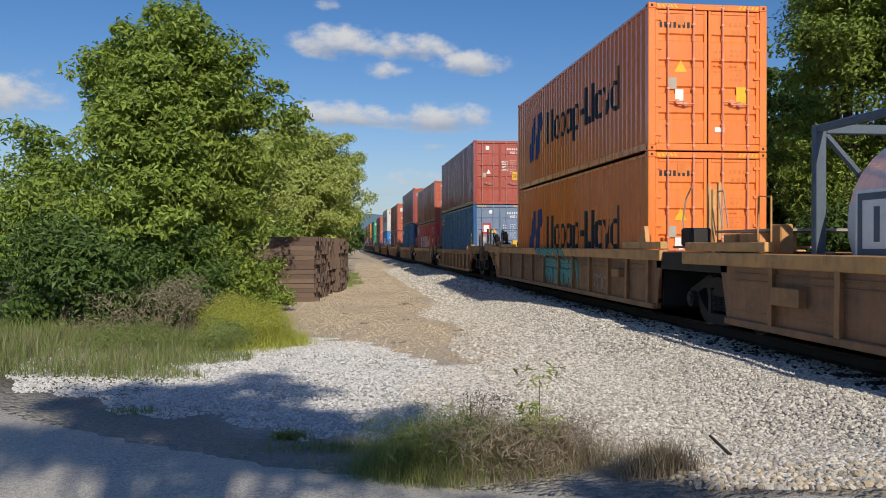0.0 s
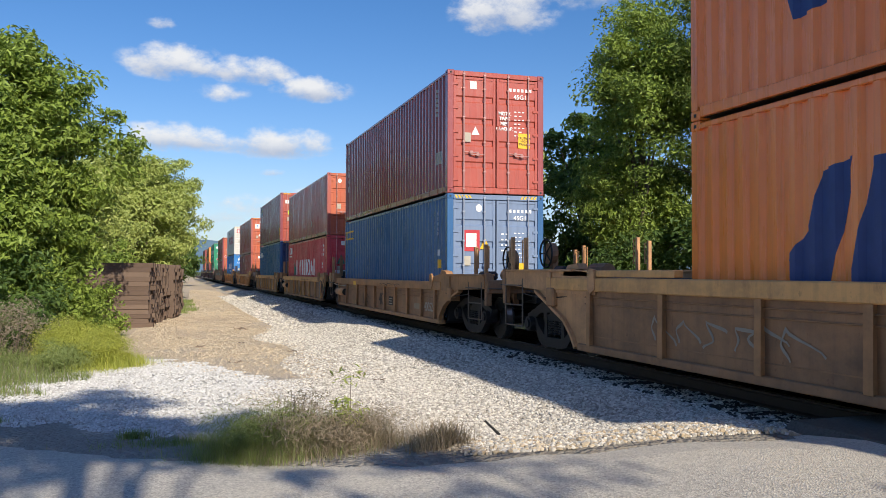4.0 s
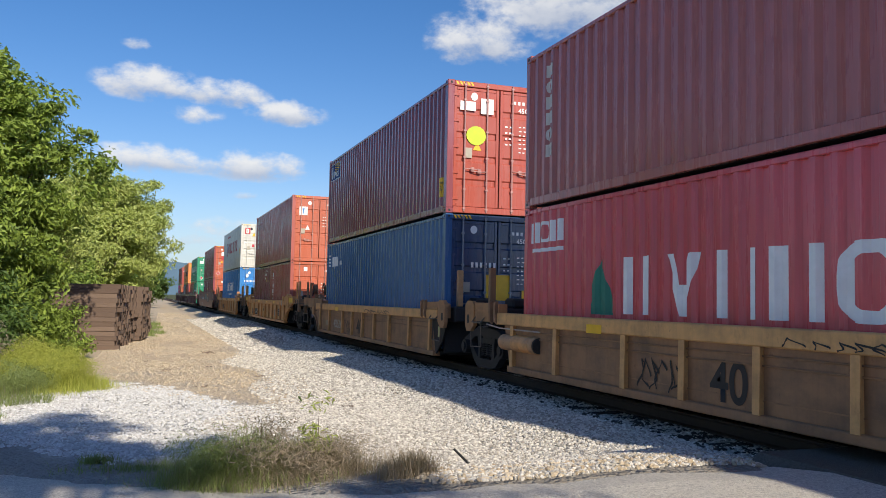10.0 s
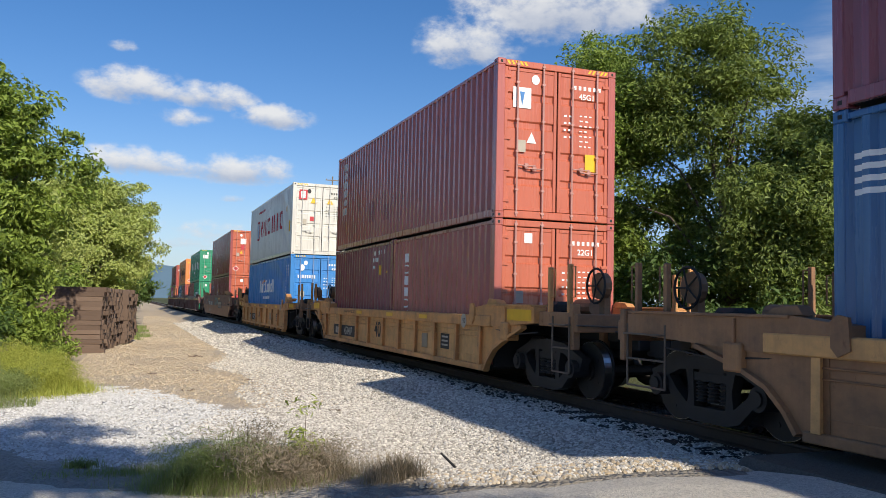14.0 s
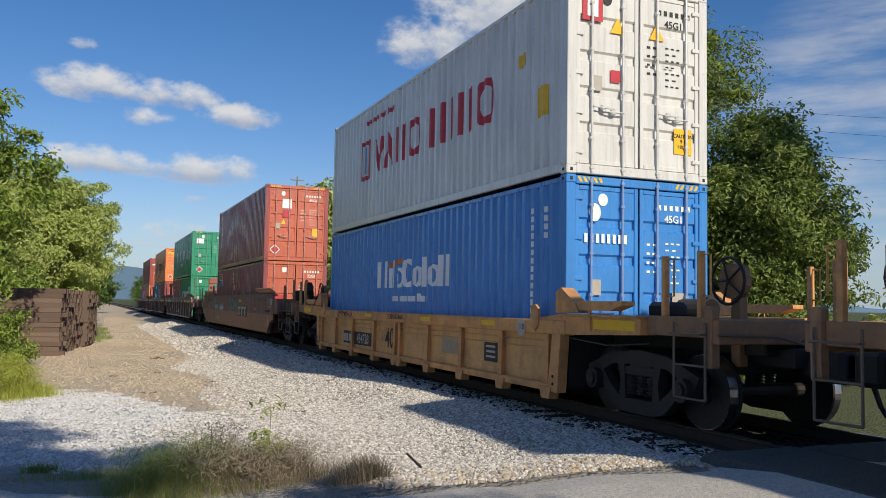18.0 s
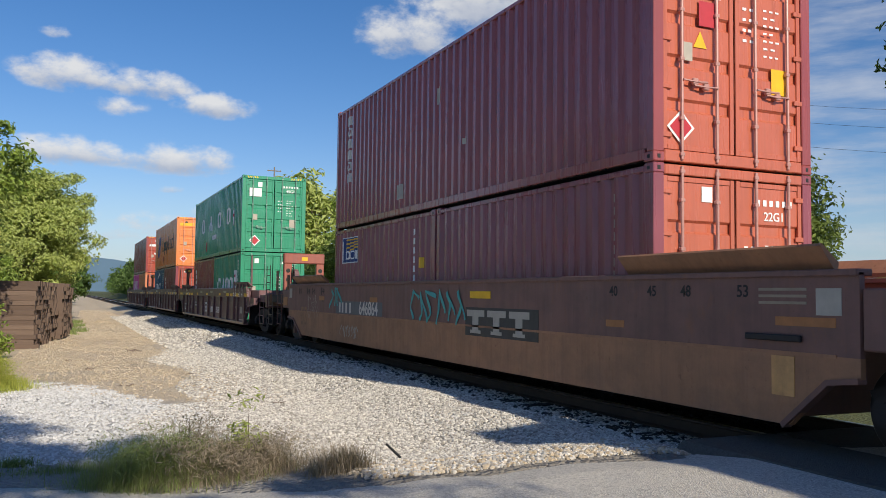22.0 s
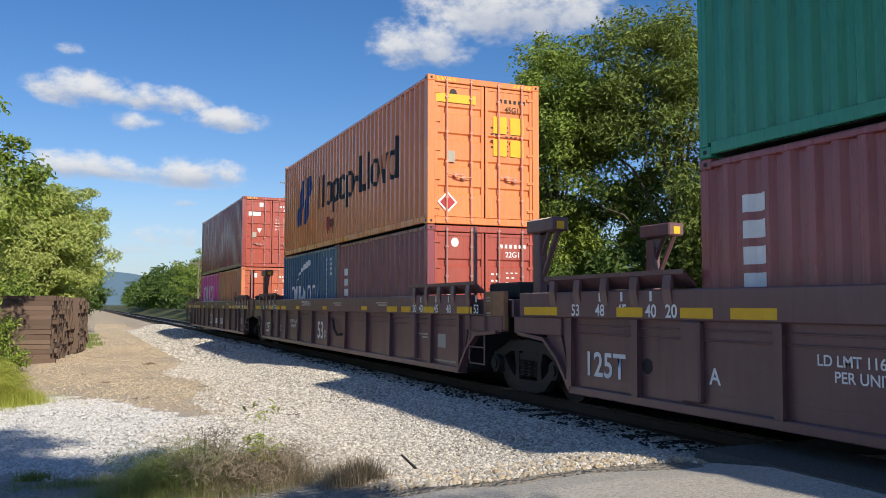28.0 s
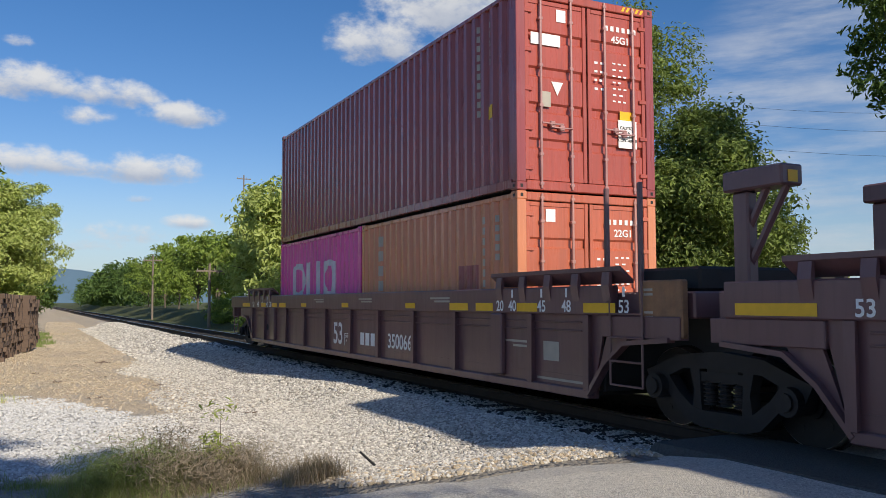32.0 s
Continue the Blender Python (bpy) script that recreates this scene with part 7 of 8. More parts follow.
for yy, d in ((-2.83, -1), (15.96, 1)):
    sp = lambda a, b: (min(yy + d * a, yy + d * b), max(yy + d * a, yy + d * b))
    part("end_deck", box(bmesh.new(), -1.2, 1.2, *sp(-1.1, 2.7), 1.08, 1.32, 0.02), M_BROWNDARK, u)
    part("end_sill", box(bmesh.new(), -1.36, 1.36, *sp(2.6, 2.8), 1.0, 1.38, 0.01), M_BROWNDARK, u)
    part("deck_side", box(bmesh.new(), -1.30, -1.21, *sp(0.78, 2.6), 1.12, 1.36, 0.01), M_STEEL, u)
    coupler(u, yy + d * 2.7, yy + d * 3.05)
    ladder(u, yy + d * 0.95, yy + d * 1.45, 0.50, 1.5, -1.38, M_SLABTOP, 3)
    ladder(u, yy + d * 2.1, yy + d * 2.6, 0.45, 1.42, -1.38, M_STEP, 3)
    for xx, q, zz in ((-1.2, 0.9, 1.95), (-1.2, 2.3, 2.1), (1.2, 2.3, 2.2), (-0.6, 1.6, 1.8)):
        part("stanchion", box(bmesh.new(), xx - 0.035, xx + 0.035, yy + d * q - 0.035, yy + d * q + 0.035, 1.3, zz, 0.01), M_BROWNDARK, u)
    for q in (1.1, 1.7):
        st = part("grab_loop", tube(bmesh.new(), [(0.9, yy + d * q, 1.32), (0.9, yy + d * q, 2.3), (0.9, yy + d * (q + 0.12), 2.34), (0.9, yy + d * (q + 0.14), 1.9)], [0.02] * 4), M_SLABTOP, u)
    part("valve_box", box(bmesh.new(), -0.95, -0.35, *sp(1.0, 1.5), 1.32, 1.78, 0.04), M_STEEL, u)
    part("brake_cylinder", rod(bmesh.new(), (-0.1, yy + d * 0.6, 1.48), (-0.1, yy + d * 1.3, 1.48), 0.15, 14), M_STEEL, u)
    part("walkway_grating", box(bmesh.new(), -0.3, 1.1, *sp(1.7, 2.5), 1.62, 1.66), M_ROD, u)
handbrake(u, -0.75, -4.9, 1.85, M_STEEL)
part("paint_patch", box(bmesh.new(), -1.407, -1.4005, -2.16, -1.9, 0.55, 0.90), M_TAN, u, "tan repainted patch")
part("tow_bracket", box(bmesh.new(), -1.44, -1.4, -2.25, -1.6, 1.03, 1.09, 0.01), M_STEEL, u)
part("data_label", box(bmesh.new(), -1.406, -1.4005, -2.66, -2.4, 1.27, 1.5), M_DIMWHITE, u, "pale paper label")
part("reflector", box(bmesh.new(), -1.406, -1.4005, -2.6, -1.95, 1.17, 1.25), M_OLDREFLECT, u, "faded orange reflector strip")
part("reflector", box(bmesh.new(), -1.406, -1.4005, 0.3, 0.65, 1.06, 1.14), M_OLDREFLECT, u, "faded orange reflector strip")
for txt, q in (("53", -1.55), ("48", -0.75), ("45", -0.2), ("40", 0.5)):
    lettering(txt, 0.16, M_STEEL, u, on_side(-1.4055, q, 1.47), "length_mark")
for zz in (1.36, 1.42, 1.48):
    part("stencil", box(bmesh.new(), -1.405, -1.4015, -2.3, -1.75, zz, zz + 0.025), M_FADED, u)
part("number_field", box(bmesh.new(), -1.4035, -1.4005, 8.3, 11.45, 0.955, 1.24), M_GREYPATCH, u, "dark field behind the car number")
lettering("646864", 0.40, M_PALEPAINT, u, on_side(-1.407, 9.15, 1.09), "car_number")
for q in (10.32, 10.6, 10.86, 11.08):
    part("company_mark", box(bmesh.new(), -1.407, -1.4, q, q + 0.1, 0.98, 1.21), M_PALEPAINT, u)
part("number_field", box(bmesh.new(), -1.4035, -1.4005, 2.2, 4.46, 0.78, 1.22), M_SOOTFIELD, u, "sooty field behind the company letters")
for a, b in ((3.80, 4.40), (3.12, 3.70), (2.44, 3.02)):
    bm = bmesh.new()
    for j, (c0, d0, e0, f0) in enumerate(((a, b, 1.08, 1.18), (a + 0.33 * (b - a), a + 0.67 * (b - a), 0.84, 1.08), (a + 0.12, b - 0.12, 0.82, 0.87))):
        box(bm, -1.4075 - 0.0005 * j, -1.404, c0, d0, e0, f0)
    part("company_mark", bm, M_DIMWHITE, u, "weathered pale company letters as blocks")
graffiti(u, 4.6, 6.9, 0.90, 1.50, 6, M_TEAL, 21, -1.412, 0.05)
graffiti(u, 11.1, 12.0, 1.05, 1.58, 3, M_TEAL, 22, -1.412, 0.05)
graffiti(u, 9.8, 11.0, 0.42, 0.72, 9, M_DIMWHITE, 23, -1.412, 0.02)
graffiti(u, 12.95, 14.0, 0.76, 1.38, 6, M_DIMWHITE, 24, -1.412, 0.007)
for q in (12.4, 8.6):
    part("reflector", box(bmesh.new(), -1.4075, -1.404, q, q + 0.45, 1.24, 1.34), M_OLDREFLECT, u, "faded orange reflector strip")
part("placard", box(bmesh.new(), -1.408, -1.4055, 3.6, 4.3, 1.36, 1.47), M_YELLOW, u, "yellow placard")
lettering("53", 0.66, M_BROWNDARK, u, on_side(-1.4095, 14.26, 0.79), "capacity_number")
for txt, q in (("53", 14.62), ("48", 13.80), ("45", 13.32), ("40", 12.50)):
    lettering(txt, 0.17, M_STEEL, u, on_side(-1.4055, q, 1.46), "length_mark")
    part("tick", box(bmesh.new(), -1.4055, -1.4005, q + 0.16, q + 0.185, 1.38, 1.56), M_STEEL, u)
lettering("20", 0.17, M_STEEL, u, on_side(-1.4055, 12.5, 1.27), "length_mark")
part("data_label", box(bmesh.new(), -1.406, -1.4005, 15.6, 15.88, 1.28, 1.54), M_DIMWHITE, u, "pale paper label")
part("reflector", box(bmesh.new(), -1.391, -1.3855, 16.18, 16.64, 1.06, 1.30), M_OLDREFLECT, u, "faded orange reflector patch")

# three-unit articulated fifty-three-foot car, stacks 8 to 10
PL = (M_PLUM, M_PLUM, M_PLUM)
for k in (8, 9, 10):
    u = well_unit(S[k], "plum-brown fifty-three-foot well car with white numbers", PL, (-1.9, 14.55), (-2.25, 15.85 if k < 10 else 17.3), 1.58, [-1.85, -0.62, 1.55, 3.1, 4.7, 6.2, 7.8, 9.4, 10.95, 13.1, 14.5], 0.30, 0.34)
    first, last = k == 8, k == 10
    for yy, d in ((-1.9, -1), (14.55, 1)):
        end_deck(u, yy, yy + d * 1.55, 1.22, 1.5, M_PLUM, 1.24)
        part("end_side_beam", box(bmesh.new(), -1.40, -1.27, min(yy + d * 0.2, yy + d * 1.5), max(yy + d * 0.2, yy + d * 1.5), 1.0, 1.24, 0.01), M_PLUM, u)
        # sloped box guide with gussets
        y0, y1 = (yy - d * 2.3, yy + d * 0.6)
        bm = bmesh.new()
        prism(bm, [(-1.42, 1.74), (-1.24, 1.60), (-1.24, 1.64), (-1.42, 1.79)], "y", min(y0, y1), max(y0, y1))
        fl = part("guide_flange", bm, M_PLUM, u)
        for j in range(5):
            g = min(y0, y1) + 0.25 + j * (abs(y1 - y0) - 0.5) / 4
            part("gusset", prism(bmesh.new(), [(-1.42, 1.40), (-1.45, 1.58), (-1.43, 1.73), (-1.40, 1.73), (-1.40, 1.40)], "y", g - 0.07, g + 0.07), M_PLUM, fl)
        ln2 = part("arch_sheet", prism(bmesh.new(), [(yy + d * 0.0, 0.34), (yy + d * 0.35, 1.24), (yy + d * 0.75, 1.24), (yy + d * 0.6, 0.95), (yy + d * 0.25, 0.65)], "x", -1.36, -1.32), M_PLUM, u)
        arch_flange(u, [(yy + d * 1.35, 1.0, 0.05), (yy + d * 0.62, 0.94, 0.05), (yy + d * 0.28, 0.70, 0.05), (yy - d * 0.05, 0.32, 0.05)], M_PLUM)
        for txt, off in zip(("20", "40", "45", "48", "53"), ((2.05, 1.72, 1.0, 0.45, -0.65) if d < 0 else (2.1, 1.75, 1.2, 0.75, 0.2))):
            lettering(txt, 0.20, M_WHITEPAINT, u, on_side(-1.4225, yy - d * off, 1.335), "length_mark")
            part("tick", box(bmesh.new(), -1.4235, -1.4205, yy - d * off - 0.02, yy - d * off + 0.02, 1.45, 1.56), M_WHITEPAINT, u)
        for a, b in ((1.1, 1.6), (-0.5, 0.1) if d < 0 else (-1.15, -0.25), (2.25, 2.75), (3.0, 3.6)):
            ys = sorted((yy - d * a, yy - d * b))
            part("reflector", box(bmesh.new(), -1.4245, -1.4205, ys[0], ys[1], 1.27, 1.38), M_YELLOW, u, "yellow reflector strip")
    for yy in (3.2, 6.5, 9.4):
        part("reflector", box(bmesh.new(), -1.4245, -1.4205, yy - 0.2, yy + 0.2, 1.29, 1.38), M_YELLOW, u, "yellow reflector strip")
        part("stencil", box(bmesh.new(), -1.4235, -1.4205, yy - 1.5, yy - 0.8, 1.44, 1.47), M_DIMWHITE, u)
        part("stencil", box(bmesh.new(), -1.4235, -1.4205, yy - 1.5, yy - 0.95, 1.39, 1.42), M_DIMWHITE, u)
    lettering("53", 0.62, M_WHITEPAINT, u, on_side(-1.3675, 7.08, 0.72), "capacity_number")
    lettering("PLATE\nH", 0.085, M_WHITEPAINT, u, on_side(-1.3675, 6.55, 0.65), "plate_mark")
    for fa, fb, fc, fd in ((6.42, 6.68, 0.745, 0.757), (6.42, 6.68, 0.50, 0.512), (6.42, 6.432, 0.512, 0.745), (6.668, 6.68, 0.512, 0.745)):
        part("plate_frame", box(bmesh.new(), -1.3655, -1.3605, fa, fb, fc, fd), M_WHITEPAINT, u)
    if k == 9:
        lettering("NON-INTERCHANGE CAR\nSEE EQUIPMENT REGISTER", 0.075, M_WHITEPAINT, u, on_side(-1.4235, 8.5, 1.45), "register_note")
        part("brake_hose", tube(bmesh.new(), [(-1.40, 5.9, 1.05), (-1.42, 5.7, 1.02), (-1.44, 5.5, 0.80), (-1.44, 5.25, 0.68), (-1.40, 5.0, 0.70)], [0.03] * 5), M_DARK, u, "black rubber hose")
    if k in (8, 10):
        lettering("350066", 0.36, M_WHITEPAINT, u, on_side(-1.3675, 3.8, 0.68), "car_number")
        for j in range(4):
            part("company_mark", box(bmesh.new(), -1.3655, -1.3605, 5.75 - 0.28 * j - 0.2, 5.75 - 0.28 * j, 0.56, 0.80), M_WHITEPAINT, u)
    if k in (8, 9):
        lettering("125T", 0.42, M_WHITEPAINT, u, on_side(-1.3675, 13.8, 0.66), "truck_rating")
        lettering("A" if k == 8 else "C", 0.24, M_WHITEPAINT, u, on_side(-1.3675, 11.85, 0.68), "end_letter")
        lettering("LD LMT 116,200\nPER UNIT", 0.135, M_WHITEPAINT, u, on_side(-1.3675, 10.1, 0.86), "load_text")
    part("stencil_plate", box(bmesh.new(), -1.3655, -1.3605, -1.2, -0.85, 0.66, 0.9), M_DIMWHITE, u, "pale stencil plate")
    part("stencil", box(bmesh.new(), -1.3645, -1.3605, -0.5, 0.1, 0.86, 0.89), M_DIMWHITE, u)
    part("stencil", box(bmesh.new(), -1.3645, -1.3605, -0.5, -0.1, 0.80, 0.83), M_DIMWHITE, u)
    part("stencil", box(bmesh.new(), -1.3645, -1.3605, -1.7, -0.7, 0.42, 0.45), M_DIMWHITE, u)
    for yy in (12.95, -0.55):
        # drain hole as a dark disc, for the shade within
        part("drain_hole", rod(bmesh.new(), (-1.3645, yy, 0.72), (-1.35, yy, 0.72), 0.09, 14), M_DARK, u)
        part("jacking_post", box(bmesh.new(), -1.44, -1.35, 12.0 if yy > 0 else 0.1, 12.3 if yy > 0 else 0.4, 0.4, 1.24, 0.02), M_PLUM, u)
    if not last:   # raised stands at the joint
        for sx in (-1.02, 1.02):
            st = part("stand_post", box(bmesh.new(), sx - 0.07, sx + 0.07, 15.84, 16.04, 1.5, 2.46, 0.02), M_PLUM, u)
            part("stand_head", box(bmesh.new(), sx - 0.14, sx + 0.14, 15.36, 16.1, 2.46, 2.66, 0.02), M_PLUM, st)
            for q, zz in ((15.42, 1.72), (15.66, 2.08)):
                part("stand_brace", rod(bmesh.new(), (sx, 15.90, zz), (sx, q, 2.47), 0.04, 6), M_PLUM, st)
            part("reflector", box(bmesh.new(), sx - 0.06, sx + 0.06, 15.354, 15.36, 2.49, 2.6), M_YELLOW, st)
    for yy in ((-2.0, -2.6) if k == 10 else (-2.1,)):
        part("stanchion", box(bmesh.new(), -1.245, -1.19, yy - 0.028, yy + 0.028, 1.0, 2.72, 0.01), M_PLUM, u)
    if not first:   # dark bearing gear over the shared truck
        part("bearing_box", box(bmesh.new(), -1.12, 1.12, -3.40, -2.42, 1.505, 1.76, 0.03), M_STEEL, u)
        side = part("bearing_side", box(bmesh.new(), -1.38, -1.29, -3.42, -2.75, 1.02, 1.62, 0.015), M_BROWNDARK, u)
        for zz in (1.22, 1.27, 1.46, 1.51):
            part("stencil", box(bmesh.new(), -1.384, -1.381, -2.98, -2.84, zz, zz + 0.025), M_DIMWHITE, side)
    ladder(u, -2.85, -2.30, 0.48, 1.62, -1.42, M_PLUM, 4)
    if first:
        end_deck(u, -3.0, -5.2, 1.1, 1.35, M_PLUM, 1.2)
        part("end_sill", box(bmesh.new(), -1.38, 1.38, -5.3, -5.1, 0.95, 1.40, 0.01), M_PLUM, u)
        coupler(u, -5.2, -5.75)
        red = paint("rust_red_paint", (0.34, 0.10, 0.07), 0.3)
        pf = part("stand_cap", box(bmesh.new(), -0.68, 0.68, -4.6, -4.35, 2.38, 2.72, 0.03), red, u, "rust-red cap of the portal stand")
        part("reflector", box(bmesh.new(), -0.1, 0.1, -4.608, -4.601, 2.48, 2.60), M_YELLOW, pf)
        for xx in (-0.54, 0.54):
            leg = part("stand_leg", box(bmesh.new(), xx - 0.13, xx + 0.13, -4.58, -4.38, 1.35, 2.38, 0.02), red, u, "rust-red leg of the portal stand")
            for zz in (1.55, 1.85, 2.15):
                # hole's shade as a dark disc on the leg
                part("hole", rod(bmesh.new(), (xx, -4.585, zz), (xx, -4.57, zz), 0.07, 12), M_DARK, leg, "dark disc standing for the shade in a round hole")
        ladder(u, -4.9, -4.3, 0.42, 1.3, -1.38, M_PLUM, 3)
        ladder(u, -4.7, -4.2, 1.3, 2.3, -1.15, M_STEEL, 4)
        handbrake(u, -0.4, -4.6, 2.0, M_PLUM)
    if last:
        part("end_sill", box(bmesh.new(), -1.38, 1.38, 17.1, 17.3, 0.95, 1.58, 0.01), M_PLUM, u)
        coupler(u, 17.1, 17.9)
        ladder(u, 16.4, 16.9, 0.45, 1.3, -1.40, M_PLUM, 3)
        part("marker_lamp", box(bmesh.new(), -0.1, 0.1, 17.3, 17.4, 1.1, 1.5, 0.02), M_STEEL, u)


# ---- sleeper stack ----
def sleeper_stack(x, y, z, cols, rows):
    root = thing("sleeper_stack", pose(x, y, z, 0, 0, -4.6), "tall stack of weathered brown railway sleepers", "timber stack")
    rng = random.Random(7)
    meshes = []
    for i in range(8):
        bm = bmesh.new()
        box(bm, -2.59, 0, -0.116, 0.116, 0, 0.149, 0.008)
        for v in bm.verts:
            v.co += Vector((rng.uniform(-0.01, 0.01), rng.uniform(-0.008, 0.008), rng.uniform(-0.006, 0.006)))
        meshes.append(mesh_of("sleeper", bm, M_TIMBER))
    rest = bmesh.new()
    for c in range(cols):
        top = rows - (1 if rng.random() < 0.25 and c else 0) - (c // 38)
        for r in range(top):
            m = pose((rng.uniform(-0.05, 0.05) if rng.random() < 0.7 else rng.uniform(-0.12, 0.14)) + (0.25 if c > 26 else 0.0), c * 0.236 + rng.uniform(-0.012, 0.012), r * 0.150, 0, 0, rng.uniform(-0.3, 0.3))
            if c < 20 or (c < 24 and r > 9):
                ob = part("sleeper", meshes[rng.randrange(8)], None, root)
                ob.matrix_basis = m
            else:
                box(rest, m.translation.x - 2.59, m.translation.x, m.translation.y - 0.112, m.translation.y + 0.112, m.translation.z, m.translation.z + 0.149)
    tagged(part("timber_rest", rest, M_TIMBER, root), "sleepers further along the stack", kind="stuff")
    return root


sleeper_stack(-0.72, 29.0, float(ground_z(np.array(-1.0), np.array(30.0))) - 0.01, 46, 14)


# ---- trees, bushes, grass ----
def leaf_mesh(name, pts, nrm, size, mat, seed, slim=0.42):
    """Pointed leaves, one quad each, folded a little along the rib."""
    rng = np.random.default_rng(seed)
    n = len(pts)
    d = nrm + rng.normal(0, 0.75, (n, 3))
    d /= np.linalg.norm(d, axis=1, keepdims=True) + 1e-9
    a = np.cross(d, rng.normal(0, 1, (n, 3)))
    a /= np.linalg.norm(a, axis=1, keepdims=True) + 1e-9
    b = np.cross(d, a)
    ln = size * rng.uniform(0.6, 1.35, (n, 1))
    v = np.stack([pts - a * ln * 0.5, pts + b * ln * slim * 0.5 + d * ln * 0.08, pts + a * ln * 0.5 - d * ln * 0.12, pts - b * ln * slim * 0.5 + d * ln * 0.08], 1).reshape(-1, 3)
    f = np.arange(n * 4).reshape(-1, 4)
    return raw(name, v.tolist(), f.tolist(), mat)


def clumps(rng, count, centre, radii, low=0.0, power=0.45, lobes=9):
    """Clump centres in a crown made of several uneven lobes, more of them towards each lobe's skin."""
    lc = rng.normal(0, 1, (lobes, 3))
    lc *= (0.30 + 0.42 * rng.random((lobes, 1)) ** 0.7) / (np.linalg.norm(lc, axis=1, keepdims=True) + 1e-9)
    lc[0] = (0, 0, 0.55)
    lr = rng.uniform(0.34, 0.56, lobes)
    k = rng.integers(0, lobes, count)
    u = rng.normal(0, 1, (count, 3))
    u /= np.linalg.norm(u, axis=1, keepdims=True)
    p = lc[k] + u * lr[k, None] * rng.uniform(0.15, 1.0, (count, 1)) ** power
    p = p * np.array(radii) + np.array(centre)
    return p[p[:, 2] > low]


def crown_points(rng, cs, centre, per, rad):
    n = len(cs)
    k = rng.integers(int(per * 0.5), int(per * 1.5) + 1, n)
    idx = np.repeat(np.arange(n), k)
    g = rng.normal(0, 1, (len(idx), 3))
    g /= np.linalg.norm(g, axis=1, keepdims=True) + 1e-9
    rr = rad * rng.uniform(0.6, 1.4, n)[idx, None]
    p = cs[idx] + g * rr * rng.uniform(0.35, 1.0, (len(idx), 1)) * np.array((1.15, 1.15, 0.7))
    out = p - np.array(centre)
    out /= np.linalg.norm(out, axis=1, keepdims=True) + 1e-9
    return p, 0.7 * g + 0.5 * out + np.array((0, 0, 0.55))


def tree(x, y, h, r, leaf, mat, seed, per=70, count=150, base=0.25, clump=0.5, label="leafy green tree beside the track", squash=1.0, group="trees", lobes=9):
    rng = np.random.default_rng(seed)
    z = float(ground_z(np.array(float(x)), np.array(float(y)))) - 0.05
    root = thing("tree", pose(x, y, z), label, "tree", group)
    rt = max(0.07, h * 0.013)
    top = Vector((rng.uniform(-0.3, 0.3), rng.uniform(-0.3, 0.3), h * 0.8))
    pts = [Vector((0, 0, 0))] + [Vector((rng.uniform(-1, 1) * 0.02 * h, rng.uniform(-1, 1) * 0.02 * h, h * 0.8 * t)) for t in (0.25, 0.5, 0.75)] + [top]
    part("trunk", tube(bmesh.new(), pts, [rt * (1 - 0.22 * i) for i in range(5)], 9), M_BARK, root)
    mid = (0.0, 0.0, h * (1 + base) / 2)
    cs = clumps(rng, count, mid, (r, r, h * (1 - base) / 2 * squash), h * base * 0.6, 0.45, lobes)
    for i in range(0, len(cs), max(1, len(cs) // 20)):
        e = Vector(cs[i].tolist())
        t = min(0.95, max(0.12, (e.z / h) * 0.6))
        s0 = pts[0].lerp(top, t)
        m = s0.lerp(e, 0.55) + Vector((0, 0, 0.06 * h))
        part("limb", tube(bmesh.new(), (s0, m, e), (rt * 0.42, rt * 0.25, rt * 0.08), 5), M_BARK, root)
    p, nn = crown_points(rng, cs, mid, per, clump)
    tagged(part("crown", leaf_mesh("crown", p, nn, leaf, mat, seed + 1), None, root), kind="stuff")
    return root


def bush(x, y, h, r, leaf, mat, seed, per=60, count=45, label="dense green bush at the yard's edge", name="bush", slim=0.45):
    rng = np.random.default_rng(seed)
    z = float(ground_z(np.array(float(x)), np.array(float(y))))
    root = thing(name, pose(x, y, z), label, name, "bushes")
    cs = clumps(rng, count, (0, 0, h * 0.45), (r, r, h * 0.5), 0.05, 0.4)
    for i in range(0, len(cs), max(1, len(cs) // 8)):
        part("stem", rod(bmesh.new(), (0.15 * cs[i][0], 0.15 * cs[i][1], -0.02), cs[i].tolist(), min(0.025, 0.009 * h * h + 0.001), 5, 0.0015), M_BARK, root)
    p, nn = crown_points(rng, cs, (0, 0, h * 0.4), per, 0.22 * r + 0.12)
    p[:, 2] = np.maximum(p[:, 2], 0.02)
    tagged(part("foliage", leaf_mesh("foliage", p, nn, leaf, mat, seed + 1, slim), None, root), kind="stuff")
    return root


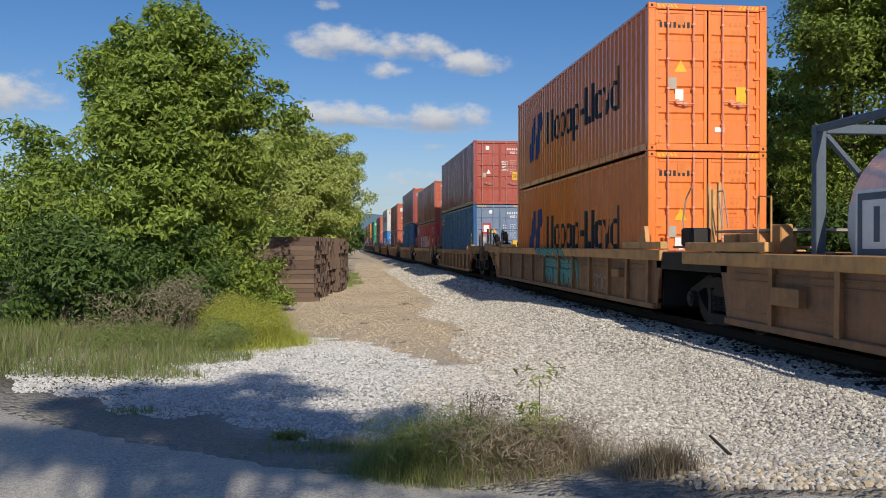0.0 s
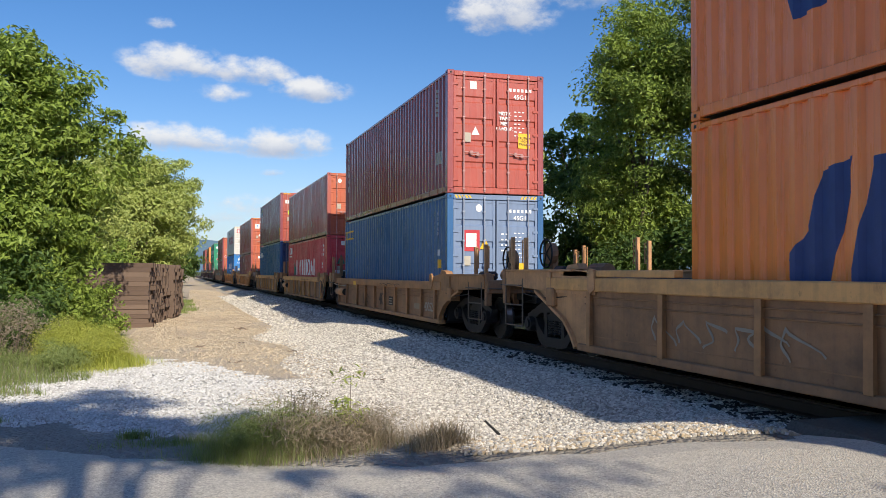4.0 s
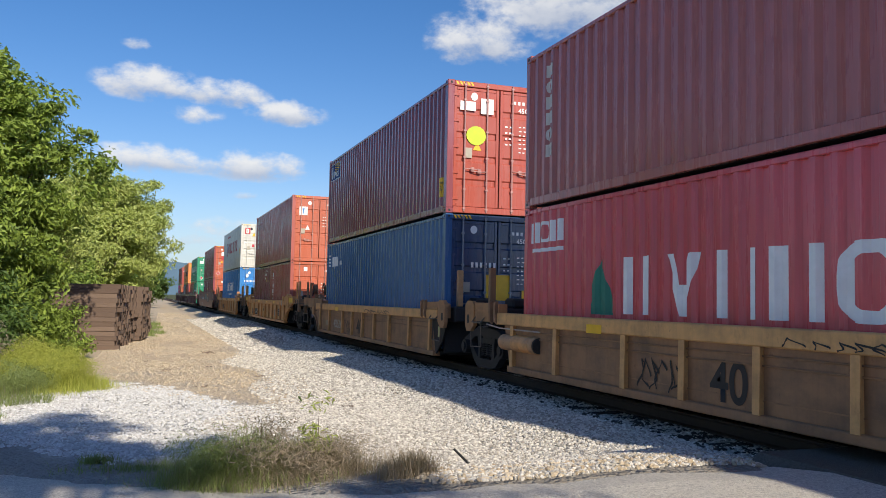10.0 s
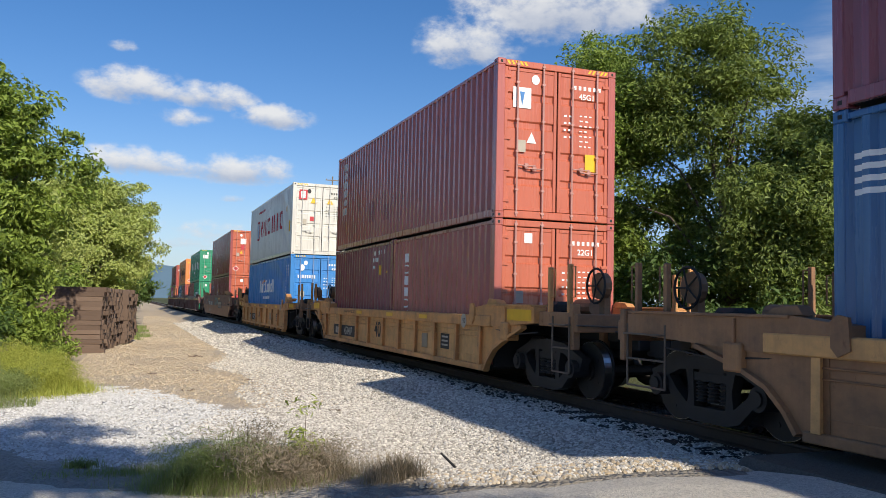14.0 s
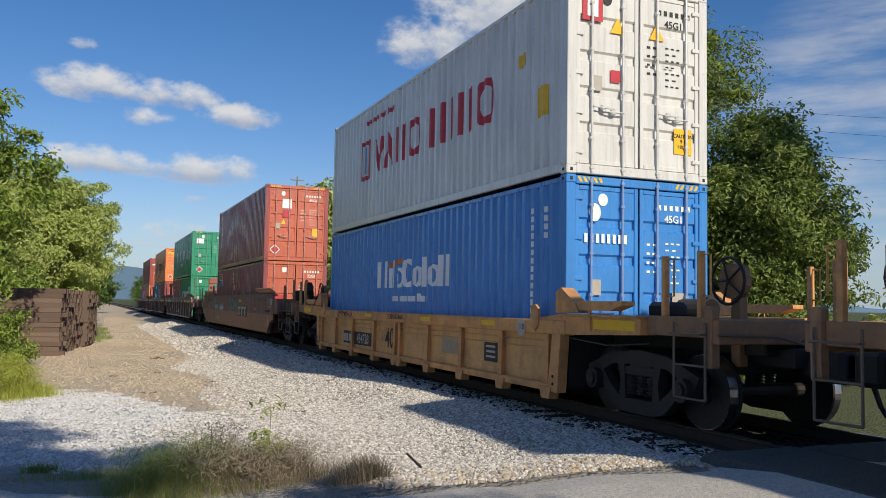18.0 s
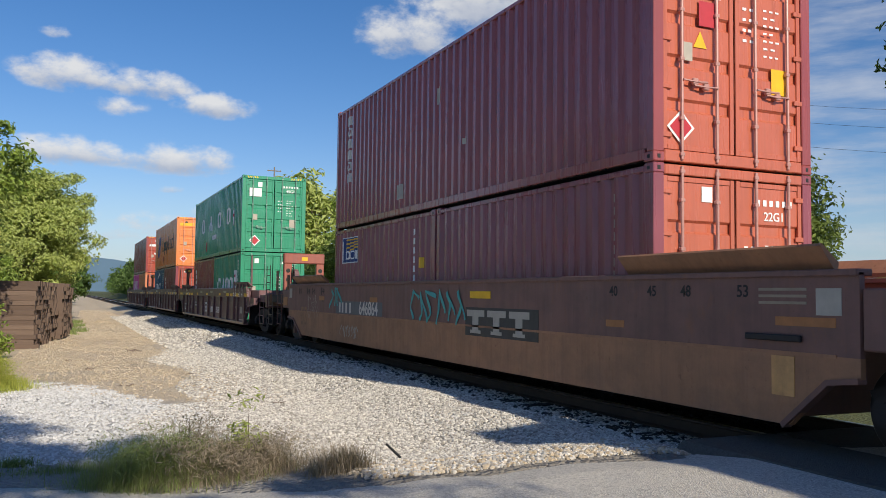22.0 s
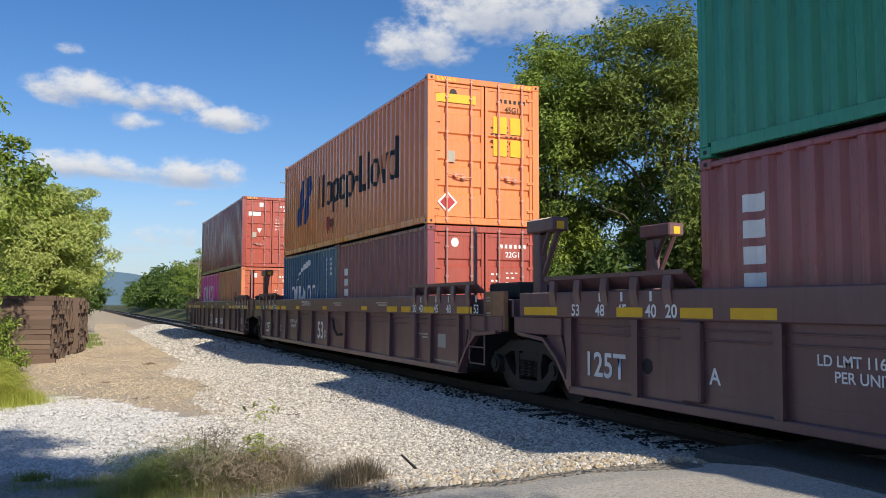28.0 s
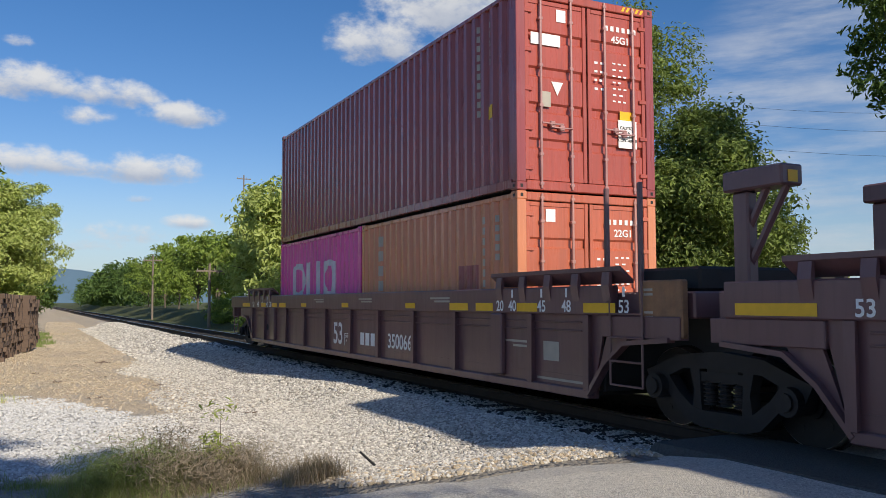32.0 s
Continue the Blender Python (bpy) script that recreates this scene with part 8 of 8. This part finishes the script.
def blades(name, label, n, place, height, width, mat, seed, lean=0.35, category="grass", zf=ground_z, dome=None):
    """Bent grass blades, two quads and a tip each."""
    rng = np.random.default_rng(seed)
    p = place(rng, n)
    n = len(p)
    z = zf(p[:, 0], p[:, 1]) - 0.01
    a = rng.uniform(0, 6.283, n)
    dx, dy = np.cos(a), np.sin(a)
    hgt = rng.uniform(height[0], height[1], n) * rng.uniform(0.6, 1.0, n)
    hgt = hgt * (0.72 + 0.28 * np.sin(2.3 * p[:, 0] + 1.1 * np.sin(3.1 * p[:, 1])) * np.sin(2.9 * p[:, 1] + p[:, 0]))
    if dome:
        q = ((p[:, 0] - dome[0]) / dome[2]) ** 2 + ((p[:, 1] - dome[1]) / dome[3]) ** 2
        hgt = hgt * (0.22 + 0.78 * np.exp(-q))
    ln = rng.uniform(0.1, 1.0, n) * lean * hgt
    w = width * rng.uniform(0.6, 1.3, n)
    vs = []
    for t, k in ((0, 1.0), (0.5, 0.8)):
        ox, oy = dx * ln * t * t, dy * ln * t * t
        for s in (-1, 1):
            vs.append(np.stack([p[:, 0] + ox - dy * w * k * s, p[:, 1] + oy + dx * w * k * s, z + hgt * t], 1))
    vs.append(np.stack([p[:, 0] + dx * ln, p[:, 1] + dy * ln, z + hgt], 1))
    v = np.stack(vs, 1).reshape(-1, 3)
    b = (np.arange(n) * 5)[:, None]
    q = (b + np.array([[0, 1, 3, 2]])).tolist()
    t3 = (b + np.array([[2, 3, 4]])).tolist()
    ob = new(name, raw(name, v.tolist(), q + t3, mat))
    return tagged(ob, label, category, kind="stuff")


def patch(cx, cy, rx2, ry2):
    def f(rng, n):
        q = rng.normal(0, 0.5, (n, 2)) * (rx2, ry2) + (cx, cy)
        return q
    return f


def area(x0, x1, y0, y1, test=None):
    def f(rng, n):
        q = np.stack([rng.uniform(x0, x1, n), rng.uniform(y0, y1, n)], 1)
        return q if test is None else q[test(q[:, 0], q[:, 1])]
    return f


# left of the yard
tree(-3.75, 23.0, 7.9, 3.25, 0.17, M_LEAF, 11, 130, 680, 0.08, 0.45, "tall fresh-green ash tree by the sleeper stack", lobes=18)
tree(-9.2, 28.0, 3.6, 2.2, 0.20, M_LEAF, 12, 80, 110, 0.1, 0.5)
tree(-2.4, 57.0, 10.2, 5.0, 0.26, M_LEAF2, 13, 130, 420, 0.06, 0.8, "broad yellow-green willow-like tree beyond the sleeper stack", lobes=20)
tree(-6.5, 47.0, 8.6, 4.0, 0.28, M_LEAF2, 14, 100, 260, 0.08, 0.75, lobes=16)
tree(-12.5, 38.0, 7.0, 4.0, 0.28, M_LEAF, 15, 70, 120, 0.1, 0.7)
tree(-3.8, 76.0, 9.0, 4.5, 0.40, M_LEAFDARK, 16, 60, 110, 0.05, 0.9)
tree(-2.2, 98.0, 7.5, 3.6, 0.45, M_LEAF, 27, 60, 120, 0.05, 0.9)
tree(-0.6, 124.0, 8.5, 4.2, 0.5, M_LEAFDARK, 28, 60, 120, 0.05, 1.0)
tree(0.2, 152.0, 9.5, 5.0, 0.6, M_LEAF, 29, 60, 120, 0.05, 1.1)
bush(-4.0, 31.5, 3.0, 1.8, 0.2, M_LEAF, 17, 70, 60)
bush(-3.0, 43.0, 3.4, 2.2, 0.24, M_LEAF, 18, 60, 60)
bush(-5.6, 20.0, 2.3, 1.9, 0.15, M_LEAFDARK, 19, 110, 70)
bush(-3.5, 20.8, 2.2, 1.6, 0.15, M_LEAFDARK, 20, 110, 60)
bush(-2.6, 22.3, 1.9, 1.1, 0.14, M_LEAF, 21, 90, 50)
bush(-8.3, 20.5, 2.2, 2.0, 0.16, M_LEAFDARK, 22, 90, 60)
bush(-1.9, 24.6, 1.5, 0.8, 0.13, M_LEAF, 23, 80, 40)
bush(-11.5, 22.5, 2.4, 2.2, 0.18, M_LEAFDARK, 24, 70, 60)
bush(-3.0, 18.3, 1.35, 0.9, 0.09, M_DRY, 25, 60, 40, "dry brown weeds gone to seed", "dry_weeds", 0.2)
bush(-4.2, 18.0, 1.0, 0.9, 0.09, M_DRY, 26, 40, 30, "dry brown weeds gone to seed", "dry_weeds", 0.2)
blades("yellow_weeds", "bright yellow-green flowering weeds", 15000, patch(-1.5, 17.6, 0.8, 1.2), (0.2, 0.8), 0.004, M_YGRASS, 31, 1.0, "weeds", dome=(-1.5, 17.7, 1.0, 1.6))
blades("tall_grass", "tall rough grass at the yard's edge", 30000, area(-9.0, -1.3, 13.2, 19.5, lambda x, y: x < -1.0 - 0.25 * (17.5 - y) + 0.4 * np.sin(3 * y)), (0.1, 0.5), 0.0045, M_GRASS, 32, 1.1)
blades("dry_grass", "dry grass among the rough grass", 3500, area(-7.0, -1.6, 13.2, 18.0, lambda x, y: x < -1.2 - 0.25 * (17.5 - y) + 0.4 * np.sin(3 * y)), (0.15, 0.6), 0.0035, M_DRY, 30, 1.0)
blades("grass_verge", "short grass verge past the sleeper stack", 7000, area(-1.8, 1.6, 41.0, 62.0, lambda x, y: x < 0.9 + 0.4 * np.sin(y)), (0.1, 0.35), 0.02, M_GRASS, 33)
blades("grass_clump", "rough grass clump at the lane's edge", 11000, patch(1.0, 7.95, 0.74, 0.42), (0.12, 1.0), 0.0022, M_GRASS, 34, 1.9, dome=(0.95, 8.0, 0.75, 0.45))
blades("dry_grass", "dry brown grass in the clump at the lane's edge", 8000, patch(1.35, 7.8, 0.78, 0.36), (0.12, 0.80), 0.0020, M_DRY, 35, 1.9, dome=(1.4, 7.85, 0.75, 0.4))
blades("seed_stems", "thin seed stems above the grass clump", 260, patch(1.05, 7.95, 0.85, 0.35), (0.4, 0.95), 0.0016, M_DRY, 44, 0.8)
blades("grass_tuft", "small grass tuft on the stony verge", 1300, patch(2.3, 7.25, 0.24, 0.14), (0.10, 0.36), 0.003, M_DRY, 36, 1.1)
blades("low_grass", "thin low grass along the lane's edge", 900, patch(0.1, 8.75, 0.65, 0.22), (0.04, 0.17), 0.003, M_GRASS, 37, 1.3)
blades("grass_tuft", "small grass tuft on the stony verge", 380, patch(-0.35, 9.2, 0.16, 0.12), (0.1, 0.30), 0.004, M_GRASS, 38, 1.3)
blades("grass_tuft", "small grass tuft on the stony verge", 260, patch(-2.0, 10.6, 0.25, 0.18), (0.06, 0.18), 0.004, M_GRASS, 39, 1.0)
bush(0.75, 8.02, 0.54, 0.46, 0.085, M_GRASS, 45, 90, 44, "fine green grass tuft in the clump", "fine_grass", 0.07)
bush(1.25, 7.95, 0.52, 0.48, 0.085, M_DRY, 46, 55, 40, "fine grey-brown grass tuft in the clump", "fine_grass", 0.07)
bush(1.7, 7.75, 0.34, 0.42, 0.08, M_DRY, 47, 80, 34, "fine brown-green grass tuft in the clump", "fine_grass", 0.07)
bush(-2.0, 16.5, 0.55, 0.7, 0.10, M_GRASS, 48, 130, 40, "fine green grass below the yellow weeds", "fine_grass", 0.08)
bush(-3.2, 15.9, 0.5, 0.8, 0.10, M_GRASS, 49, 130, 40, "fine green grass at the yard's edge", "fine_grass", 0.08)
bush(1.62, 7.95, 0.82, 0.13, 0.075, M_LEAF2, 40, 22, 12, "single leafy weed standing in the grass clump", "tall_weed", 0.28)
bush(1.1, 8.1, 0.75, 0.35, 0.035, M_DRY, 41, 22, 14, "dry seed stems standing in the grass clump", "dry_weeds", 0.3)
bush(-1.9, 18.0, 0.95, 0.75, 0.036, M_YGRASS, 42, 330, 70, "bright yellow flowering weeds in sunlight", "flowering_weeds", 0.4)
bush(-1.2, 17.3, 0.75, 0.55, 0.034, M_YGRASS, 43, 300, 60, "bright yellow flowering weeds in sunlight", "flowering_weeds", 0.4)
stones("scattered_stones", "pale stones scattered over the tan earth", scatter(22000, -1.6, 3.6, 14.0, 44.0, lambda x, y: (x > -1.2 + 0.02 * (y - 20)) & (y + 2.0 * x > 16.6) & (fuzz(x, y) < 0.62 + 0.25 * np.sin(1.3 * x + 0.6 * y) + 0.2 * np.sin(0.9 * y - 1.7 * x)), 8), (0.008, 0.024), M_TANSTONE)
stones("far_scattered_stones", "pale stones scattered over the tan earth", scatter(7000, -0.2, 4.2, 42.0, 95.0, lambda x, y: x > 0.6 + 0.02 * (y - 40), 9), (0.015, 0.035), M_TANSTONE)
# beyond the track
RIGHT = [(15.5, 26.0, 11.6, 3.8, M_LEAF, 51), (18.0, 22.2, 12.4, 4.7, M_LEAFMIX, 52), (18.9, 19.6, 8.0, 3.3, M_LEAFMIX, 53), (17.0, 33.0, 9.0, 3.4, M_LEAFDARK, 54), (16.0, 41.5, 9.6, 3.6, M_LEAF2, 55), (17.0, 50.0, 8.6, 3.6, M_LEAF, 56),
         (17.0, 60.0, 10.2, 4.0, M_LEAF2, 57), (17.5, 69.0, 10.5, 4.0, M_LEAF2, 58), (19.0, 80.0, 9.6, 4.5, M_LEAF, 59), (18.5, 93.0, 9.0, 5.0, M_LEAF, 60), (19.0, 108.0, 9.5, 5.0, M_LEAF, 61), (19.5, 126.0, 10.0, 6.0, M_LEAF, 62), (21.0, 150.0, 10.5, 7.0, M_LEAF, 63), (22.0, 180.0, 11.0, 8.0, M_LEAFDARK, 64)]
for x, y, h, r, m, sd in RIGHT:
    far = y > 55
    tree(x, y, h, r, 0.165 if y < 30 else 0.30 if not far else 0.5, m, sd, 150 if y < 30 else 80 if not far else 50, 460 if y < 30 else 200 if not far else 130, 0.06, 0.62 if not far else 0.95, "tall leafy tree beyond the railway track")
for x, y, h, r, m, sd in [(15.8, 22.0, 4.4, 2.4, M_LEAFDARK, 68), (17.6, 27.6, 4.6, 2.6, M_LEAFDARK, 69), (14.4, 24.6, 3.6, 2.3, M_LEAFDARK, 70), (14.6, 29.5, 2.8, 1.8, M_LEAFDARK, 71), (16.5, 18.5, 2.6, 2.0, M_LEAFDARK, 72), (20.5, 15.0, 3.0, 2.2, M_LEAF2, 73), (23.5, 14.5, 2.6, 2.2, M_LEAFDARK, 74), (14.5, 38.0, 2.4, 2.0, M_LEAF, 75), (14.0, 47.0, 2.4, 2.0, M_LEAFDARK, 76), (14.5, 56.0, 2.6, 2.2, M_LEAFDARK, 77), (15.0, 64.0, 2.2, 2.2, M_LEAFDARK, 78), (28.0, 17.0, 2.8, 2.6, M_LEAF2, 79), (15.0, 73.0, 2.0, 2.0, M_LEAF, 80)]:
    bush(x, y, h, r, 0.22, m, sd, 60, 60)
# overhanging tree near the lane on the far side, and the trees behind the viewer that shade it
tree(20.6, 14.0, 11.4, 2.7, 0.2, M_LEAFDARK, 81, 80, 130, 0.52, 0.5)
tree(1.0, -7.0, 11.5, 2.3, 0.26, M_LEAFDARK, 85, 60, 84, 0.79, 0.42, "tall tree behind the lane that shades it")
tree(-2.9, -7.0, 10.8, 2.8, 0.26, M_LEAFDARK, 82, 50, 30, 0.42, 0.48, "tall tree behind the lane that shades it")
tree(4.1, -7.9, 8.7, 2.5, 0.24, M_LEAFDARK, 84, 50, 42, 0.42, 0.42, "tree behind the lane that shades it")
tree(0.9, -8.8, 8.4, 2.2, 0.24, M_LEAFDARK, 86, 50, 18, 0.45, 0.42, "tree behind the lane that shades it")
tree(-6.0, -6.4, 12.0, 3.6, 0.26, M_LEAFDARK, 83, 56, 40, 0.42, 0.5, "tall tree behind the lane that shades it")
# woods and hills at the far end of the line
rng = np.random.default_rng(90)
wp, wnn = [], []
for i in range(70):
    cx, cy = rng.uniform(-70, 10), rng.uniform(150, 420)
    if abs(cx - XC) < 7:
        cx -= 16
    hh = rng.uniform(7, 12)
    cs = clumps(rng, 26, (cx, cy, hh * 0.5), (5, 5, hh * 0.5), 0.2)
    p, nn = crown_points(rng, cs, (cx, cy, hh * 0.4), 16, 1.6)
    wp.append(p)
    wnn.append(nn)
for i in range(80):
    cy = rng.uniform(185, 520)
    cx = rng.uniform(17, 24) + max(0, cy - 260) * 0.03 + (rng.uniform(0, 25) if i % 3 == 0 else 0)
    hh = rng.uniform(8, 12.5)
    cs = clumps(rng, 26, (cx, cy, hh * 0.5), (5, 5, hh * 0.5), 0.2)
    p, nn = crown_points(rng, cs, (cx, cy, hh * 0.4), 16, 1.6)
    wp.append(p)
    wnn.append(nn)
tagged(new("far_woods", leaf_mesh("far_woods", np.concatenate(wp), np.concatenate(wnn), 1.1, M_LEAFDARK, 91)), "dark woods at the far end of the line", "woods", kind="stuff")


def ridge(name, dist, x0, x1, base, amp, seed, mat, label):
    xs = np.linspace(x0, x1, 160)
    rg = np.random.default_rng(seed)
    hs = base + amp * (np.exp(-((xs - 0.02 * dist) / (0.11 * dist)) ** 2) + 0.25 * np.sin(xs / dist * 13 + seed) + 0.06 * np.sin(xs / dist * 41))
    v, f = [], []
    for x, h in zip(xs, hs):
        v += [(x, dist, -30), (x, dist + 10, max(5, h)), (x, dist + 500, -30)]
    for i in range(len(xs) - 1):
        a = i * 3
        f += [(a, a + 3, a + 4, a + 1), (a + 1, a + 4, a + 5, a + 2)]
    return tagged(new(name, raw(name, v, f, mat)), label, "hill", kind="structure")


ridge("backdrop_hill", 2600, -2600, 3200, 30, 52, 1, M_HILL, "wooded hill on the horizon, tinted blue for haze")

# poles and wires
def pole(x, y, h, label):
    root = thing("utility_pole", pose(x, y, float(ground_z(np.array(float(x)), np.array(float(y)))) - 0.1), label, "pole", "utility poles")
    part("post", rod(bmesh.new(), (0, 0, 0), (0, 0, h), 0.14, 10, 0.10), M_CONC, root)
    part("crossarm", box(bmesh.new(), -1.1, 1.1, -0.06, 0.06, h - 0.7, h - 0.56), M_CONC, root)
    for xx in (-1.0, -0.4, 0.4, 1.0):
        part("insulator", rod(bmesh.new(), (xx, 0, h - 0.56), (xx, 0, h - 0.4), 0.04, 8), M_ROD, root)


pole(13.6, 108.0, 8.0, "wooden utility pole beyond the track")
pole(13.6, 72.0, 5.5, "short old wooden pole beside the track")
pole(30.0, 132.0, 21.0, "tall pale pole above the trees")
bm = bmesh.new()
for zz, dz in ((9.6, 0.0), (10.3, 0.2), (8.6, -0.1)):
    a, b = Vector((23.5, 29.0, zz)), Vector((46.0, 14.0, zz + dz))
    for i in range(12):
        u0, u1 = i / 12, (i + 1) / 12
        rod(bm, a.lerp(b, u0) - Vector((0, 0, 1.2 * math.sin(math.pi * u0))), a.lerp(b, u1) - Vector((0, 0, 1.2 * math.sin(math.pi * u1))), 0.006, 4)
tagged(new("overhead_wires", mesh_of("overhead_wires", bm, M_DARK)), "thin overhead wires between the trees", "wires")

# litter on the stones
bm = bmesh.new()
rod(bm, (0, 0, 0.02), (-0.10, 0.16, 0.14), 0.016, 6, 0.012)
ob = new("stick", mesh_of("stick", bm, M_DARK))
ob.location = (3.10, 7.82, float(ground_z(np.array(3.1), np.array(7.82))))
tagged(ob, "short dark stick poking out of the stones", "stick")
rl = random.Random(5)
for x, y, s2 in ((2.15, 29.0, 0.28), (1.2, 17.2, 0.12), (2.6, 19.5, 0.10), (0.6, 21.5, 0.12), (1.7, 22.6, 0.10), (3.9, 17.0, 0.11), (3.2, 13.4, 0.09), (0.2, 24.5, 0.10)):
    heap = thing("splintered_wood", pose(x, y, float(ground_z(np.array(x), np.array(y))) + 0.005), "splinters of dark wood lying on the yard", "debris", "splinters on the yard")
    for k in range(7):
        a, ln = rl.uniform(0, 6.28), s2 * rl.uniform(0.3, 1.0)
        p = Vector((rl.uniform(-1, 1) * s2, rl.uniform(-1, 1) * s2 * 0.6, 0.012))
        part("splinter", rod(bmesh.new(), p, p + Vector((math.cos(a) * ln, math.sin(a) * ln, rl.uniform(0.0, 0.35) * s2)), 0.05 * s2 + 0.004, 5, 0.02 * s2), M_TIMBER, heap)

# sleepers of the track, one by one
for i in range(260):
    ob = part("sleeper", SLEEPERS[(i * 7) % 6], None, track)
    ob.location = (0, 6.75 + i * 0.53, 0)
v, f = [], []
for i in range(900):
    y = 6.75 + (260 + i) * 0.53
    a = len(v)
    for x in (XC - 1.3, XC + 1.3):
        for yy, zz in ((y - 0.11, -0.31), (y - 0.11, -0.132), (y + 0.11, -0.132), (y + 0.11, -0.31)):
            v.append((x, yy, zz))
    f += [(a, a + 4, a + 5, a + 1), (a + 1, a + 5, a + 6, a + 2), (a + 2, a + 6, a + 7, a + 3), (a, a + 1, a + 2, a + 3)]
# far sleepers: a lit brown copy of the near-black ones
far = new("far_sleepers", raw("far_sleepers", v, f, plain("sunlit_brown_sleeper", (0.11, 0.078, 0.055), 0.9, vary=0.4)))
far.parent = track
tagged(far, "sleepers further down the line", kind="stuff")


def motions():
    """The train runs by; its wheels turn with the way it has gone."""
    ts = [a for a, _ in TRAIN]
    run = [b for _, b in TRAIN]
    for ob, y, z in MOVERS:
        walk(ob, [(t, pose(XC, y + d, z)) for t, d in TRAIN])
    for w, y in WHEELS:
        rows = []
        for i in range(321):
            d = float(np.interp(i / 10, ts, run))
            rows.append((i / 10, pose(0, y, 0.42, math.degrees(-d / 0.42) % 360)))
        walk(w, rows)


motions()
